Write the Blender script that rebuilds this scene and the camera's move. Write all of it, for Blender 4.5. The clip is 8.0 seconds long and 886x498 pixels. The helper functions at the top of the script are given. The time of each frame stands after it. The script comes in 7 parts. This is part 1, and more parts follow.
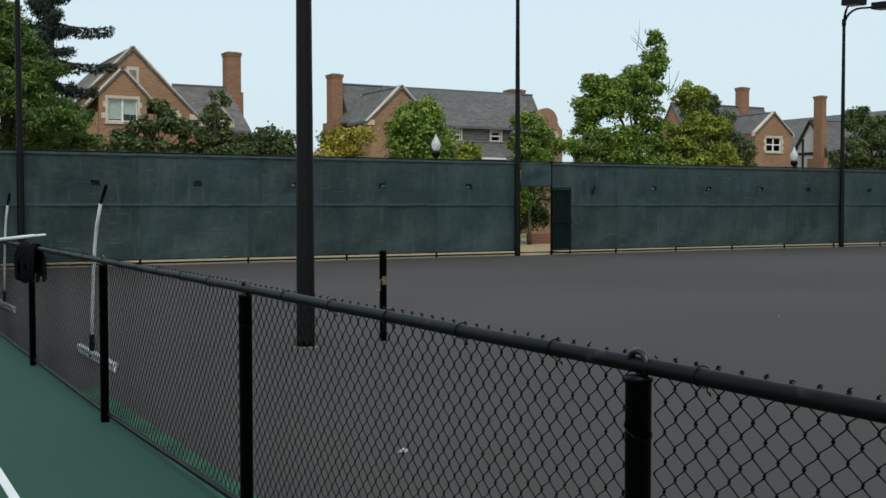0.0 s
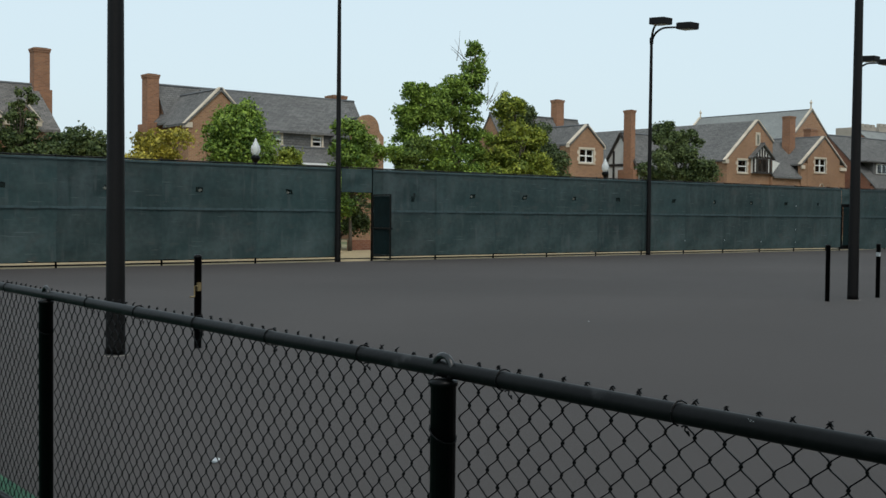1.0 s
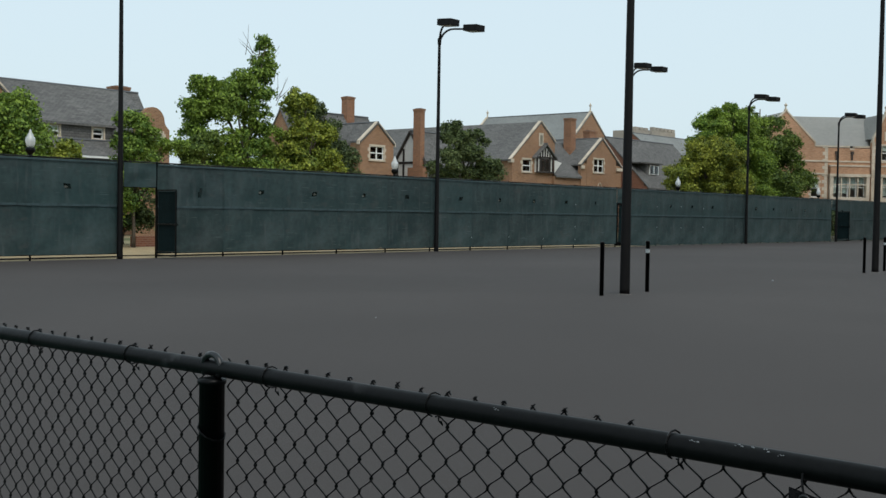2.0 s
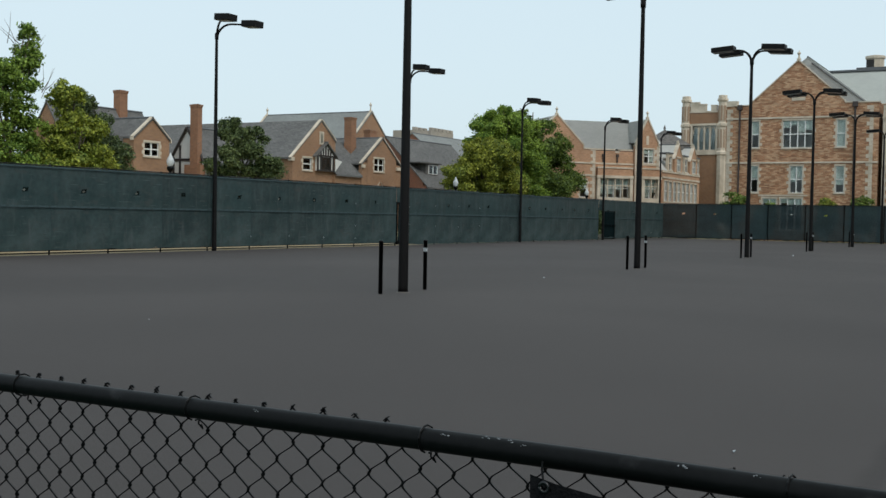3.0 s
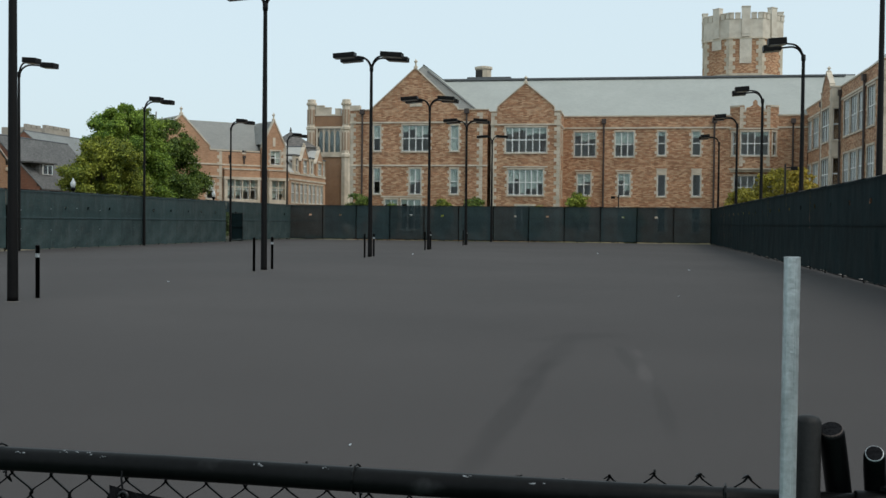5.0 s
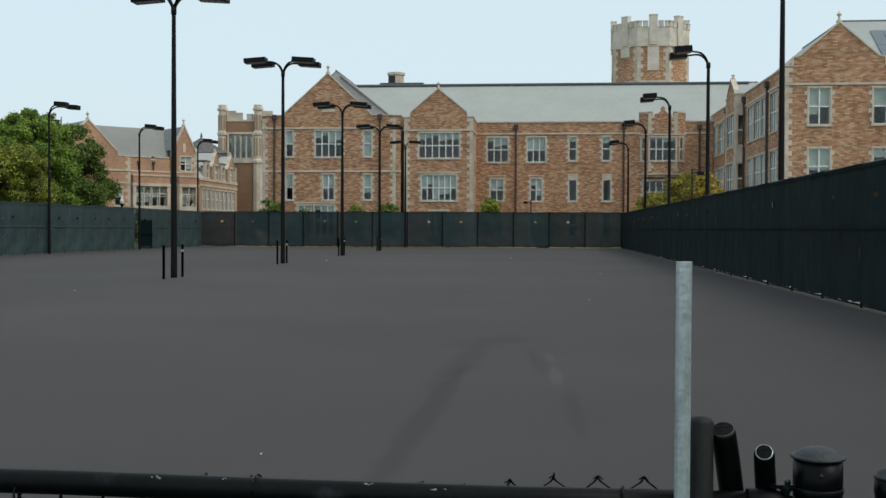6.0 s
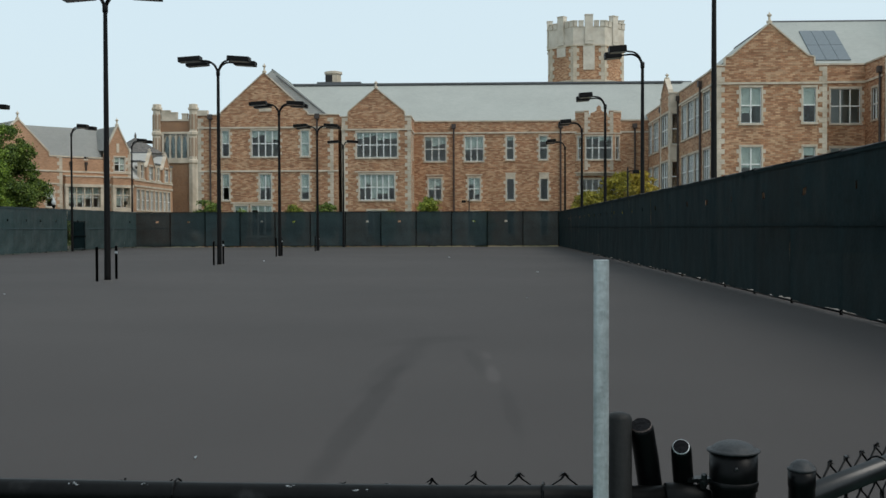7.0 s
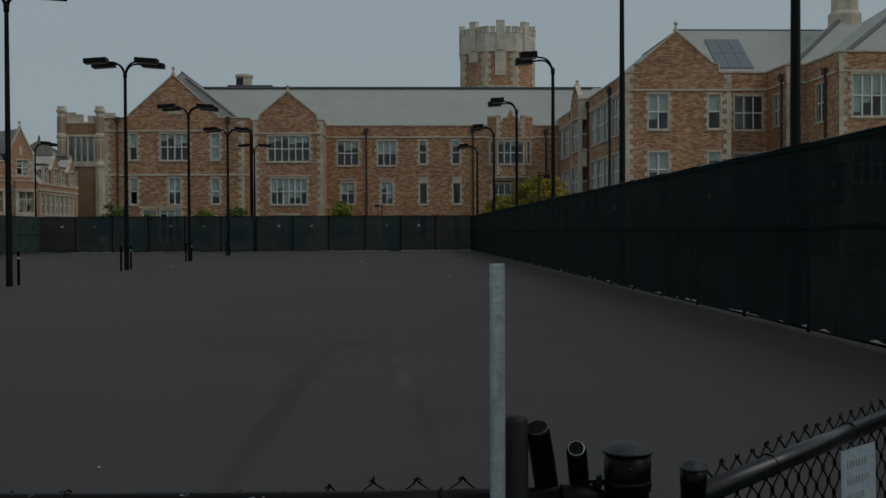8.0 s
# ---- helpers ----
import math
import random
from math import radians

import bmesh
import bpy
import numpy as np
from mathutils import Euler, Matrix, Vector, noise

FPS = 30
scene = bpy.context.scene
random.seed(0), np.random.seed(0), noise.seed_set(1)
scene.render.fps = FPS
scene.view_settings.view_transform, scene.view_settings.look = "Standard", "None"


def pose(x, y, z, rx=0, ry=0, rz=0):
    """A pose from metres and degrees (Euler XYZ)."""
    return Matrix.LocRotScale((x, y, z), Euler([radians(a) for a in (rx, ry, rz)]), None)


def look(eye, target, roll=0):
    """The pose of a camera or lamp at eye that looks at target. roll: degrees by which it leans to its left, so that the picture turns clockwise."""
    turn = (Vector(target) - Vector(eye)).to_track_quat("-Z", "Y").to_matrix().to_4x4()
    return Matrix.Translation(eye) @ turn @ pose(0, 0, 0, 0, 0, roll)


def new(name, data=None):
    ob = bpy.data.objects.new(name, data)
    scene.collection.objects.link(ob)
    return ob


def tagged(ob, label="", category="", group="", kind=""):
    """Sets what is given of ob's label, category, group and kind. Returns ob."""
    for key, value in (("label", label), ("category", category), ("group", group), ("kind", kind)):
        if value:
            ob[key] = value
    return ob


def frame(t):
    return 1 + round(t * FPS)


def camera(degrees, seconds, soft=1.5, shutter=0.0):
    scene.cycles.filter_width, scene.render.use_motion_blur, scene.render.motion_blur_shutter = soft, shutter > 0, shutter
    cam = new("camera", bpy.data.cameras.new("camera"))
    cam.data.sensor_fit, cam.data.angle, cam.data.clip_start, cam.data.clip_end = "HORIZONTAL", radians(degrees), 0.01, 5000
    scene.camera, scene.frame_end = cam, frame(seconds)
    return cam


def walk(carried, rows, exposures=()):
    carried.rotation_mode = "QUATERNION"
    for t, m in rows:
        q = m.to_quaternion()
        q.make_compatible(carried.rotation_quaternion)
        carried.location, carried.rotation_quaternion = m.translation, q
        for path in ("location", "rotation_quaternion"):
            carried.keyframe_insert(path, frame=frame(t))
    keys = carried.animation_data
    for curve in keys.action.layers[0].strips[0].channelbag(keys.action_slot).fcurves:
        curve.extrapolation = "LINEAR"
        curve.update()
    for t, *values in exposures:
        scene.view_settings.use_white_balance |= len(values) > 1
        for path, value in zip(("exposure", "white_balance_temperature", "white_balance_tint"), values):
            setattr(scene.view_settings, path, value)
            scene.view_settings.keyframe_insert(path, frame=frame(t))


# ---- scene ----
cam = camera(44.2, 8.0)
PATH = [
    (0, (-19.290, -11.455, 1.565), (-18.3146, -9.7103, 1.4889), -0.08),
    (0.5, (-19.281, -11.468, 1.564), (-18.1704, -9.8065, 1.4930), 0.65),
    (1, (-19.265, -11.478, 1.564), (-18.0185, -9.9151, 1.5008), 0.58),
    (1.2, (-19.251, -11.502, 1.566), (-17.9467, -9.9869, 1.4993), 0.84),
    (2.3, (-19.295, -11.606, 1.580), (-17.6974, -10.4051, 1.5205), 0.90),
    (2.5, (-19.290, -11.616, 1.581), (-17.6422, -10.4841, 1.5247), 0.99),
    (3, (-19.296, -11.647, 1.587), (-17.5488, -10.6764, 1.5266), 1.07),
    (3.5, (-19.304, -11.687, 1.595), (-17.4551, -10.9264, 1.5460), 0.98),
    (4, (-19.322, -11.715, 1.600), (-17.4031, -11.1540, 1.5623), 1.03),
    (4.5, (-19.335, -11.739, 1.604), (-17.3829, -11.3065, 1.5641), 0.83),
    (5, (-19.335, -11.756, 1.603), (-17.3649, -11.4168, 1.5547), 0.57),
    (5.2, (-19.335, -11.758, 1.605), (-17.3577, -11.4588, 1.5602), 0.66),
    (6.3, (-19.336, -11.790, 1.606), (-17.3428, -11.6306, 1.5685), -0.03),
    (6.5, (-19.336, -11.796, 1.605), (-17.3418, -11.6511, 1.5667), -0.11),
    (7, (-19.335, -11.810, 1.607), (-17.3364, -11.7377, 1.5687), -0.19),
    (7.5, (-19.340, -11.824, 1.608), (-17.3403, -11.8204, 1.5764), -0.46),
    (8, (-19.333, -11.836, 1.607), (-17.3352, -11.9225, 1.5760), -0.29),
]
FADE = [(0.0, 0.0), (7.6, 0.0), (7.7, -0.2), (7.8, -0.5), (7.9, -0.9), (8.0, -1.35)]   # the film fades out at its end
walk(cam, [(t, look(eye, target, roll)) for t, eye, target, roll in PATH], FADE)

# ---- world, sun and exposure ----
SUN_EL, SUN_AZ = 52.0, 205.0    # degrees; azimuth measured from +y towards +x
world = bpy.data.worlds.new("sky")
scene.world = world
world.use_nodes = True
wn, wl = world.node_tree.nodes, world.node_tree.links
wn.clear()
sky = wn.new("ShaderNodeTexSky")
sky.sky_type, sky.sun_disc = "NISHITA", False
sky.sun_elevation, sky.sun_rotation = radians(SUN_EL), radians(SUN_AZ)
sky.air_density, sky.dust_density, sky.ozone_density = 1.0, 4.0, 1.2
haze = wn.new("ShaderNodeMix")
haze.data_type = "RGBA"
haze.inputs[0].default_value = 0.72
haze.inputs[7].default_value = (8.65, 10.46, 11.27, 1.0)
bg = wn.new("ShaderNodeBackground")
bg.inputs[1].default_value = 0.098
wout = wn.new("ShaderNodeOutputWorld")
wl.new(sky.outputs[0], haze.inputs[6])
wl.new(haze.outputs[2], bg.inputs[0])
wl.new(bg.outputs[0], wout.inputs[0])

sun_lamp = bpy.data.lights.new("sun", "SUN")
sun_lamp.energy, sun_lamp.angle, sun_lamp.color = 1.2, radians(30), (1.0, 0.95, 0.88)
sun = new("sun", sun_lamp)
az, el = radians(SUN_AZ), radians(SUN_EL)
sun_way = Vector((math.sin(az) * math.cos(el), math.cos(az) * math.cos(el), math.sin(el)))
sun.matrix_world = look(sun_way * 200, (0, 0, 0))


# ---- materials ----
def material(name, base, rough=0.7, metal=0.0, vary=0.12, scale=3.0, fine=40.0, bump=0.0, second=None, mix_scale=0.4,
             mix_low=0.45, mix_high=0.62, spec=0.5, random_object=0.0, random_island=0.0, alpha=0.0, coords="Object"):
    """A surface with a base colour, broad mottling, fine grain, optional second colour in patches and bump."""
    m = bpy.data.materials.new(name)
    m.use_nodes = True
    nt = m.node_tree
    n, l = nt.nodes, nt.links
    p = n["Principled BSDF"]
    p.inputs["Roughness"].default_value, p.inputs["Metallic"].default_value = rough, metal
    p.inputs["Specular IOR Level"].default_value = spec
    tc = n.new("ShaderNodeTexCoord")
    here = tc.outputs[coords]
    n1, n2 = n.new("ShaderNodeTexNoise"), n.new("ShaderNodeTexNoise")
    n1.inputs["Scale"].default_value, n1.inputs["Detail"].default_value = scale, 4
    n2.inputs["Scale"].default_value, n2.inputs["Detail"].default_value = fine, 3
    l.new(here, n1.inputs["Vector"])
    l.new(here, n2.inputs["Vector"])
    add = n.new("ShaderNodeMath")
    add.operation = "ADD"
    l.new(n1.outputs[0], add.inputs[0])
    l.new(n2.outputs[0], add.inputs[1])
    total = add.outputs[0]
    for amount, node, slot in ((random_object, "ShaderNodeObjectInfo", "Random"), (random_island, "ShaderNodeNewGeometry", "Random Per Island")):
        if amount:
            r = n.new(node)
            ma = n.new("ShaderNodeMath")
            ma.operation = "MULTIPLY_ADD"
            ma.inputs[1].default_value = amount
            l.new(r.outputs[slot], ma.inputs[0])
            l.new(total, ma.inputs[2])
            total = ma.outputs[0]
    off = 0.5 * (random_object + random_island)
    mr = n.new("ShaderNodeMapRange")
    mr.inputs[1].default_value, mr.inputs[2].default_value = 0.55 + off, 1.45 + off
    mr.inputs[3].default_value, mr.inputs[4].default_value = 1 - 2 * vary, 1 + 2 * vary
    mr.clamp = False
    l.new(total, mr.inputs[0])
    hsv = n.new("ShaderNodeHueSaturation")
    hsv.inputs["Color"].default_value = (*base, 1)
    l.new(mr.outputs[0], hsv.inputs["Value"])
    if second:
        mx = n.new("ShaderNodeMix")
        mx.data_type = "RGBA"
        mx.inputs[6].default_value, mx.inputs[7].default_value = (*base, 1), (*second, 1)
        n3 = n.new("ShaderNodeTexNoise")
        n3.inputs["Scale"].default_value, n3.inputs["Detail"].default_value = mix_scale, 5
        l.new(here, n3.inputs["Vector"])
        m3 = n.new("ShaderNodeMapRange")
        m3.inputs[1].default_value, m3.inputs[2].default_value = mix_low, mix_high
        l.new(n3.outputs[0], m3.inputs[0])
        l.new(m3.outputs[0], mx.inputs[0])
        l.new(mx.outputs[2], hsv.inputs["Color"])
    l.new(hsv.outputs[0], p.inputs["Base Color"])
    if bump:
        b = n.new("ShaderNodeBump")
        b.inputs["Strength"].default_value, b.inputs["Distance"].default_value = bump, 0.01
        l.new(n2.outputs[0], b.inputs["Height"])
        l.new(b.outputs[0], p.inputs["Normal"])
    if alpha:
        tr, ms = n.new("ShaderNodeBsdfTransparent"), n.new("ShaderNodeMixShader")
        ms.inputs[0].default_value = alpha
        l.new(p.outputs[0], ms.inputs[1])
        l.new(tr.outputs[0], ms.inputs[2])
        l.new(ms.outputs[0], n["Material Output"].inputs[0])
    return m


def masonry(name, base, second, third, course, length, mortar, joint=0.012, bump=0.4, vary=0.5, mottle=0.15):
    """Coursed brick or slate: rows along the wall and up, each piece with its own tone, in metres. Uses generated wall coordinates (u, z)."""
    m = bpy.data.materials.new(name)
    m.use_nodes = True
    n, l = m.node_tree.nodes, m.node_tree.links
    p = n["Principled BSDF"]
    p.inputs["Roughness"].default_value, p.inputs["Specular IOR Level"].default_value = 0.88, 0.25
    uv = n.new("ShaderNodeUVMap")
    br = n.new("ShaderNodeTexBrick")
    br.inputs["Scale"].default_value = 1.0
    br.inputs["Brick Width"].default_value, br.inputs["Row Height"].default_value = length, course
    br.inputs["Mortar Size"].default_value = joint
    br.inputs["Color1"].default_value, br.inputs["Color2"].default_value, br.inputs["Mortar"].default_value = (*base, 1), (*second, 1), (*mortar, 1)
    l.new(uv.outputs[0], br.inputs["Vector"])
    n1, n2 = n.new("ShaderNodeTexNoise"), n.new("ShaderNodeTexNoise")
    n1.inputs["Scale"].default_value, n1.inputs["Detail"].default_value = 0.35, 5
    n2.inputs["Scale"].default_value, n2.inputs["Detail"].default_value = 2.1, 6
    l.new(uv.outputs[0], n1.inputs["Vector"])
    mp = n.new("ShaderNodeMapping")
    mp.inputs["Scale"].default_value = (1.0, 2.4, 1.0)
    l.new(uv.outputs[0], mp.inputs[0])
    l.new(mp.outputs[0], n2.inputs["Vector"])
    # every piece draws its own tone by row and place in the row, as the bond lays them
    sp = n.new("ShaderNodeSeparateXYZ")
    l.new(uv.outputs[0], sp.inputs[0])

    def calc(kind, a, b, c=None):
        q = n.new("ShaderNodeMath")
        q.operation = kind
        for k, s in enumerate((a, b, c)):
            if isinstance(s, (int, float)):
                q.inputs[k].default_value = s
            elif s is not None:
                l.new(s, q.inputs[k])
        return q.outputs[0]

    row = calc("FLOOR", calc("DIVIDE", sp.outputs[1], course), None)
    even = calc("SUBTRACT", 1.0, calc("FLOORED_MODULO", row, 2.0))
    col = calc("FLOOR", calc("DIVIDE", calc("MULTIPLY_ADD", even, 0.5 * length, sp.outputs[0]), length), None)
    cell = n.new("ShaderNodeCombineXYZ")
    l.new(col, cell.inputs[0])
    l.new(row, cell.inputs[1])
    wn_ = n.new("ShaderNodeTexWhiteNoise")
    l.new(cell.outputs[0], wn_.inputs["Vector"])
    r2 = n.new("ShaderNodeMapRange")
    r2.inputs[1].default_value, r2.inputs[2].default_value = 0.45, 1.15
    l.new(calc("MULTIPLY_ADD", n2.outputs[0], 0.2, wn_.outputs[0]), r2.inputs[0])
    sc = n.new("ShaderNodeMath")
    sc.operation = "MULTIPLY"
    sc.inputs[1].default_value = vary
    l.new(r2.outputs[0], sc.inputs[0])
    mx = n.new("ShaderNodeMix")
    mx.data_type = "RGBA"
    mx.inputs[7].default_value = (*third, 1)
    l.new(sc.outputs[0], mx.inputs[0])
    l.new(br.outputs[0], mx.inputs[6])
    hsv = n.new("ShaderNodeHueSaturation")
    mr = n.new("ShaderNodeMapRange")
    mr.inputs[1].default_value, mr.inputs[2].default_value = 0.3, 0.7
    mr.inputs[3].default_value, mr.inputs[4].default_value = 1 - mottle, 1 + mottle
    l.new(n1.outputs[0], mr.inputs[0])
    l.new(mr.outputs[0], hsv.inputs["Value"])
    l.new(mx.outputs[2], hsv.inputs["Color"])
    l.new(hsv.outputs[0], p.inputs["Base Color"])
    b = n.new("ShaderNodeBump")
    b.inputs["Strength"].default_value, b.inputs["Distance"].default_value = bump, 0.02
    l.new(br.outputs[1], b.inputs["Height"])
    b.invert = True
    l.new(b.outputs[0], p.inputs["Normal"])
    return m


def glass_material():
    """Window glass: clear, mirror-like at a glancing angle."""
    m = bpy.data.materials.new("window_glass")
    m.use_nodes = True
    n, l = m.node_tree.nodes, m.node_tree.links
    n.remove(n["Principled BSDF"])
    tr, gl, ms, fr = n.new("ShaderNodeBsdfTransparent"), n.new("ShaderNodeBsdfGlossy"), n.new("ShaderNodeMixShader"), n.new("ShaderNodeFresnel")
    tr.inputs[0].default_value, gl.inputs[1].default_value = (0.90, 0.93, 0.92, 1), 0.04
    fr.inputs[0].default_value = 1.45
    l.new(fr.outputs[0], ms.inputs[0])
    l.new(tr.outputs[0], ms.inputs[1])
    l.new(gl.outputs[0], ms.inputs[2])
    l.new(ms.outputs[0], n["Material Output"].inputs[0])
    return m


def leaf_material(name, base, second, vary=0.25):
    """Leaves: each its own tone, some light through them."""
    m = bpy.data.materials.new(name)
    m.use_nodes = True
    n, l = m.node_tree.nodes, m.node_tree.links
    p = n["Principled BSDF"]
    p.inputs["Roughness"].default_value, p.inputs["Specular IOR Level"].default_value = 0.55, 0.3
    g = n.new("ShaderNodeNewGeometry")
    tc = n.new("ShaderNodeTexCoord")
    nz = n.new("ShaderNodeTexNoise")
    nz.inputs["Scale"].default_value, nz.inputs["Detail"].default_value = 0.6, 2
    l.new(tc.outputs["Object"], nz.inputs["Vector"])
    ad = n.new("ShaderNodeMath")
    ad.operation = "MULTIPLY_ADD"
    ad.inputs[1].default_value = 0.5
    l.new(g.outputs["Random Per Island"], ad.inputs[0])
    l.new(nz.outputs[0], ad.inputs[2])
    mr = n.new("ShaderNodeMapRange")
    mr.inputs[1].default_value, mr.inputs[2].default_value = 0.45, 1.05
    l.new(ad.outputs[0], mr.inputs[0])
    mx = n.new("ShaderNodeMix")
    mx.data_type = "RGBA"
    mx.inputs[6].default_value, mx.inputs[7].default_value = (*base, 1), (*second, 1)
    l.new(mr.outputs[0], mx.inputs[0])
    hs = n.new("ShaderNodeHueSaturation")
    m2 = n.new("ShaderNodeMapRange")
    m2.inputs[3].default_value, m2.inputs[4].default_value = 1 - vary, 1 + vary
    l.new(g.outputs["Random Per Island"], m2.inputs[0])
    l.new(m2.outputs[0], hs.inputs["Value"])
    l.new(mx.outputs[2], hs.inputs["Color"])
    l.new(hs.outputs[0], p.inputs["Base Color"])
    tl, ms = n.new("ShaderNodeBsdfTranslucent"), n.new("ShaderNodeMixShader")
    ms.inputs[0].default_value = 0.2
    l.new(hs.outputs[0], tl.inputs[0])
    l.new(p.outputs[0], ms.inputs[1])
    l.new(tl.outputs[0], ms.inputs[2])
    l.new(ms.outputs[0], n["Material Output"].inputs[0])
    return m


def court_material():
    """Fresh dark court coating: faint broad patches, fine grain, and worn tracks with a shape of their own."""
    m = material("court_coating", (0.0545, 0.0482, 0.0460), 0.9, vary=0.05, scale=0.22, fine=260.0, bump=0.25, second=(0.0620, 0.0550, 0.0523), mix_scale=0.09, spec=0.25)
    n, l = m.node_tree.nodes, m.node_tree.links
    p = n["Principled BSDF"]
    tc = n.new("ShaderNodeTexCoord")
    last = p.inputs["Base Color"].links[0].from_socket
    wob = n.new("ShaderNodeTexNoise")
    wob.inputs["Scale"].default_value, wob.inputs["Detail"].default_value = 1.1, 6
    l.new(tc.outputs["Object"], wob.inputs["Vector"])
    # centre x, y, half-length, half-width, turn in degrees, how dark or light
    for x, y, a, b, turn, value in ((-9.9, -10.78, 4.4, 0.16, -1.2, 0.80), (-6.2, -10.82, 3.2, 0.26, -3.5, 0.85), (-3.7, -11.15, 1.1, 0.55, -40, 0.88), (-7.3, -11.92, 1.0, 0.11, 1.5, 1.28), (-5.6, -11.86, 0.5, 0.08, 4, 1.2),
                                    (-6.2, -11.72, 1.6, 0.12, 5, 0.84), (-9.6, -12.06, 2.0, 0.10, 1.5, 0.86), (-4.5, 6.2, 9.0, 3.6, -8, 0.93), (24.0, -6.0, 12.0, 3.0, 12, 1.05), (-1.0, -12.2, 3.2, 2.6, 10, 1.05)):
        mp = n.new("ShaderNodeMapping")
        mp.vector_type = "TEXTURE"
        mp.inputs["Location"].default_value = (x, y, 0)
        mp.inputs["Rotation"].default_value = (0, 0, radians(turn))
        mp.inputs["Scale"].default_value = (a, b, 1)
        l.new(tc.outputs["Object"], mp.inputs[0])
        ln = n.new("ShaderNodeVectorMath")
        ln.operation = "LENGTH"
        l.new(mp.outputs[0], ln.inputs[0])
        ad = n.new("ShaderNodeMath")
        ad.operation = "ADD"
        l.new(ln.outputs["Value"], ad.inputs[0])
        l.new(wob.outputs[0], ad.inputs[1])
        mr = n.new("ShaderNodeMapRange")
        mr.interpolation_type = "SMOOTHSTEP"
        mr.inputs[1].default_value, mr.inputs[2].default_value = 0.95, 1.5
        mr.inputs[3].default_value, mr.inputs[4].default_value = value, 1.0
        l.new(ad.outputs[0], mr.inputs[0])
        hs = n.new("ShaderNodeHueSaturation")
        l.new(mr.outputs[0], hs.inputs["Value"])
        l.new(last, hs.inputs["Color"])
        last = hs.outputs[0]
    l.new(last, p.inputs["Base Color"])
    return m


def windscreen_material():
    """Faded woven screen: bleached patches and thin pale scuffs across it."""
    m = material("green_windscreen", (0.0188, 0.0395, 0.0402), 0.8, vary=0.17, scale=1.6, fine=6, bump=0.6, second=(0.0430, 0.0640, 0.0640), mix_scale=0.9, mix_low=0.40, mix_high=0.72, random_object=0.5, alpha=0.012, spec=0.3)
    n, l = m.node_tree.nodes, m.node_tree.links
    p = n["Principled BSDF"]
    last = p.inputs["Base Color"].links[0].from_socket
    tc = n.new("ShaderNodeTexCoord")
    oi = n.new("ShaderNodeObjectInfo")
    for size, low, high, shade, much in (((0.9, 1.0, 16.0), 0.64, 0.73, (0.13, 0.15, 0.15), 0.5), ((3.5, 1.0, 0.5), 0.57, 0.74, (0.080, 0.090, 0.092), 0.45), ((1.4, 1.0, 2.2), 0.58, 0.75, (0.050, 0.056, 0.054), 0.7)):
        mp, nz, mr, mx = n.new("ShaderNodeMapping"), n.new("ShaderNodeTexNoise"), n.new("ShaderNodeMapRange"), n.new("ShaderNodeMix")
        mp.inputs["Scale"].default_value = size
        nz.noise_dimensions = "4D"
        nz.inputs["Scale"].default_value, nz.inputs["Detail"].default_value = 1.6, 3
        mr.inputs[1].default_value, mr.inputs[2].default_value, mr.inputs[4].default_value = low, high, much
        mx.data_type = "RGBA"
        mx.inputs[7].default_value = (*shade, 1)
        w = n.new("ShaderNodeMath")
        w.operation = "MULTIPLY"
        w.inputs[1].default_value = 40.0
        l.new(oi.outputs["Random"], w.inputs[0])
        l.new(w.outputs[0], nz.inputs["W"])
        l.new(tc.outputs["Object"], mp.inputs[0])
        l.new(mp.outputs[0], nz.inputs["Vector"])
        l.new(nz.outputs[0], mr.inputs[0])
        l.new(mr.outputs[0], mx.inputs[0])
        l.new(last, mx.inputs[6])
        last = mx.outputs[2]
    l.new(last, p.inputs["Base Color"])
    return m


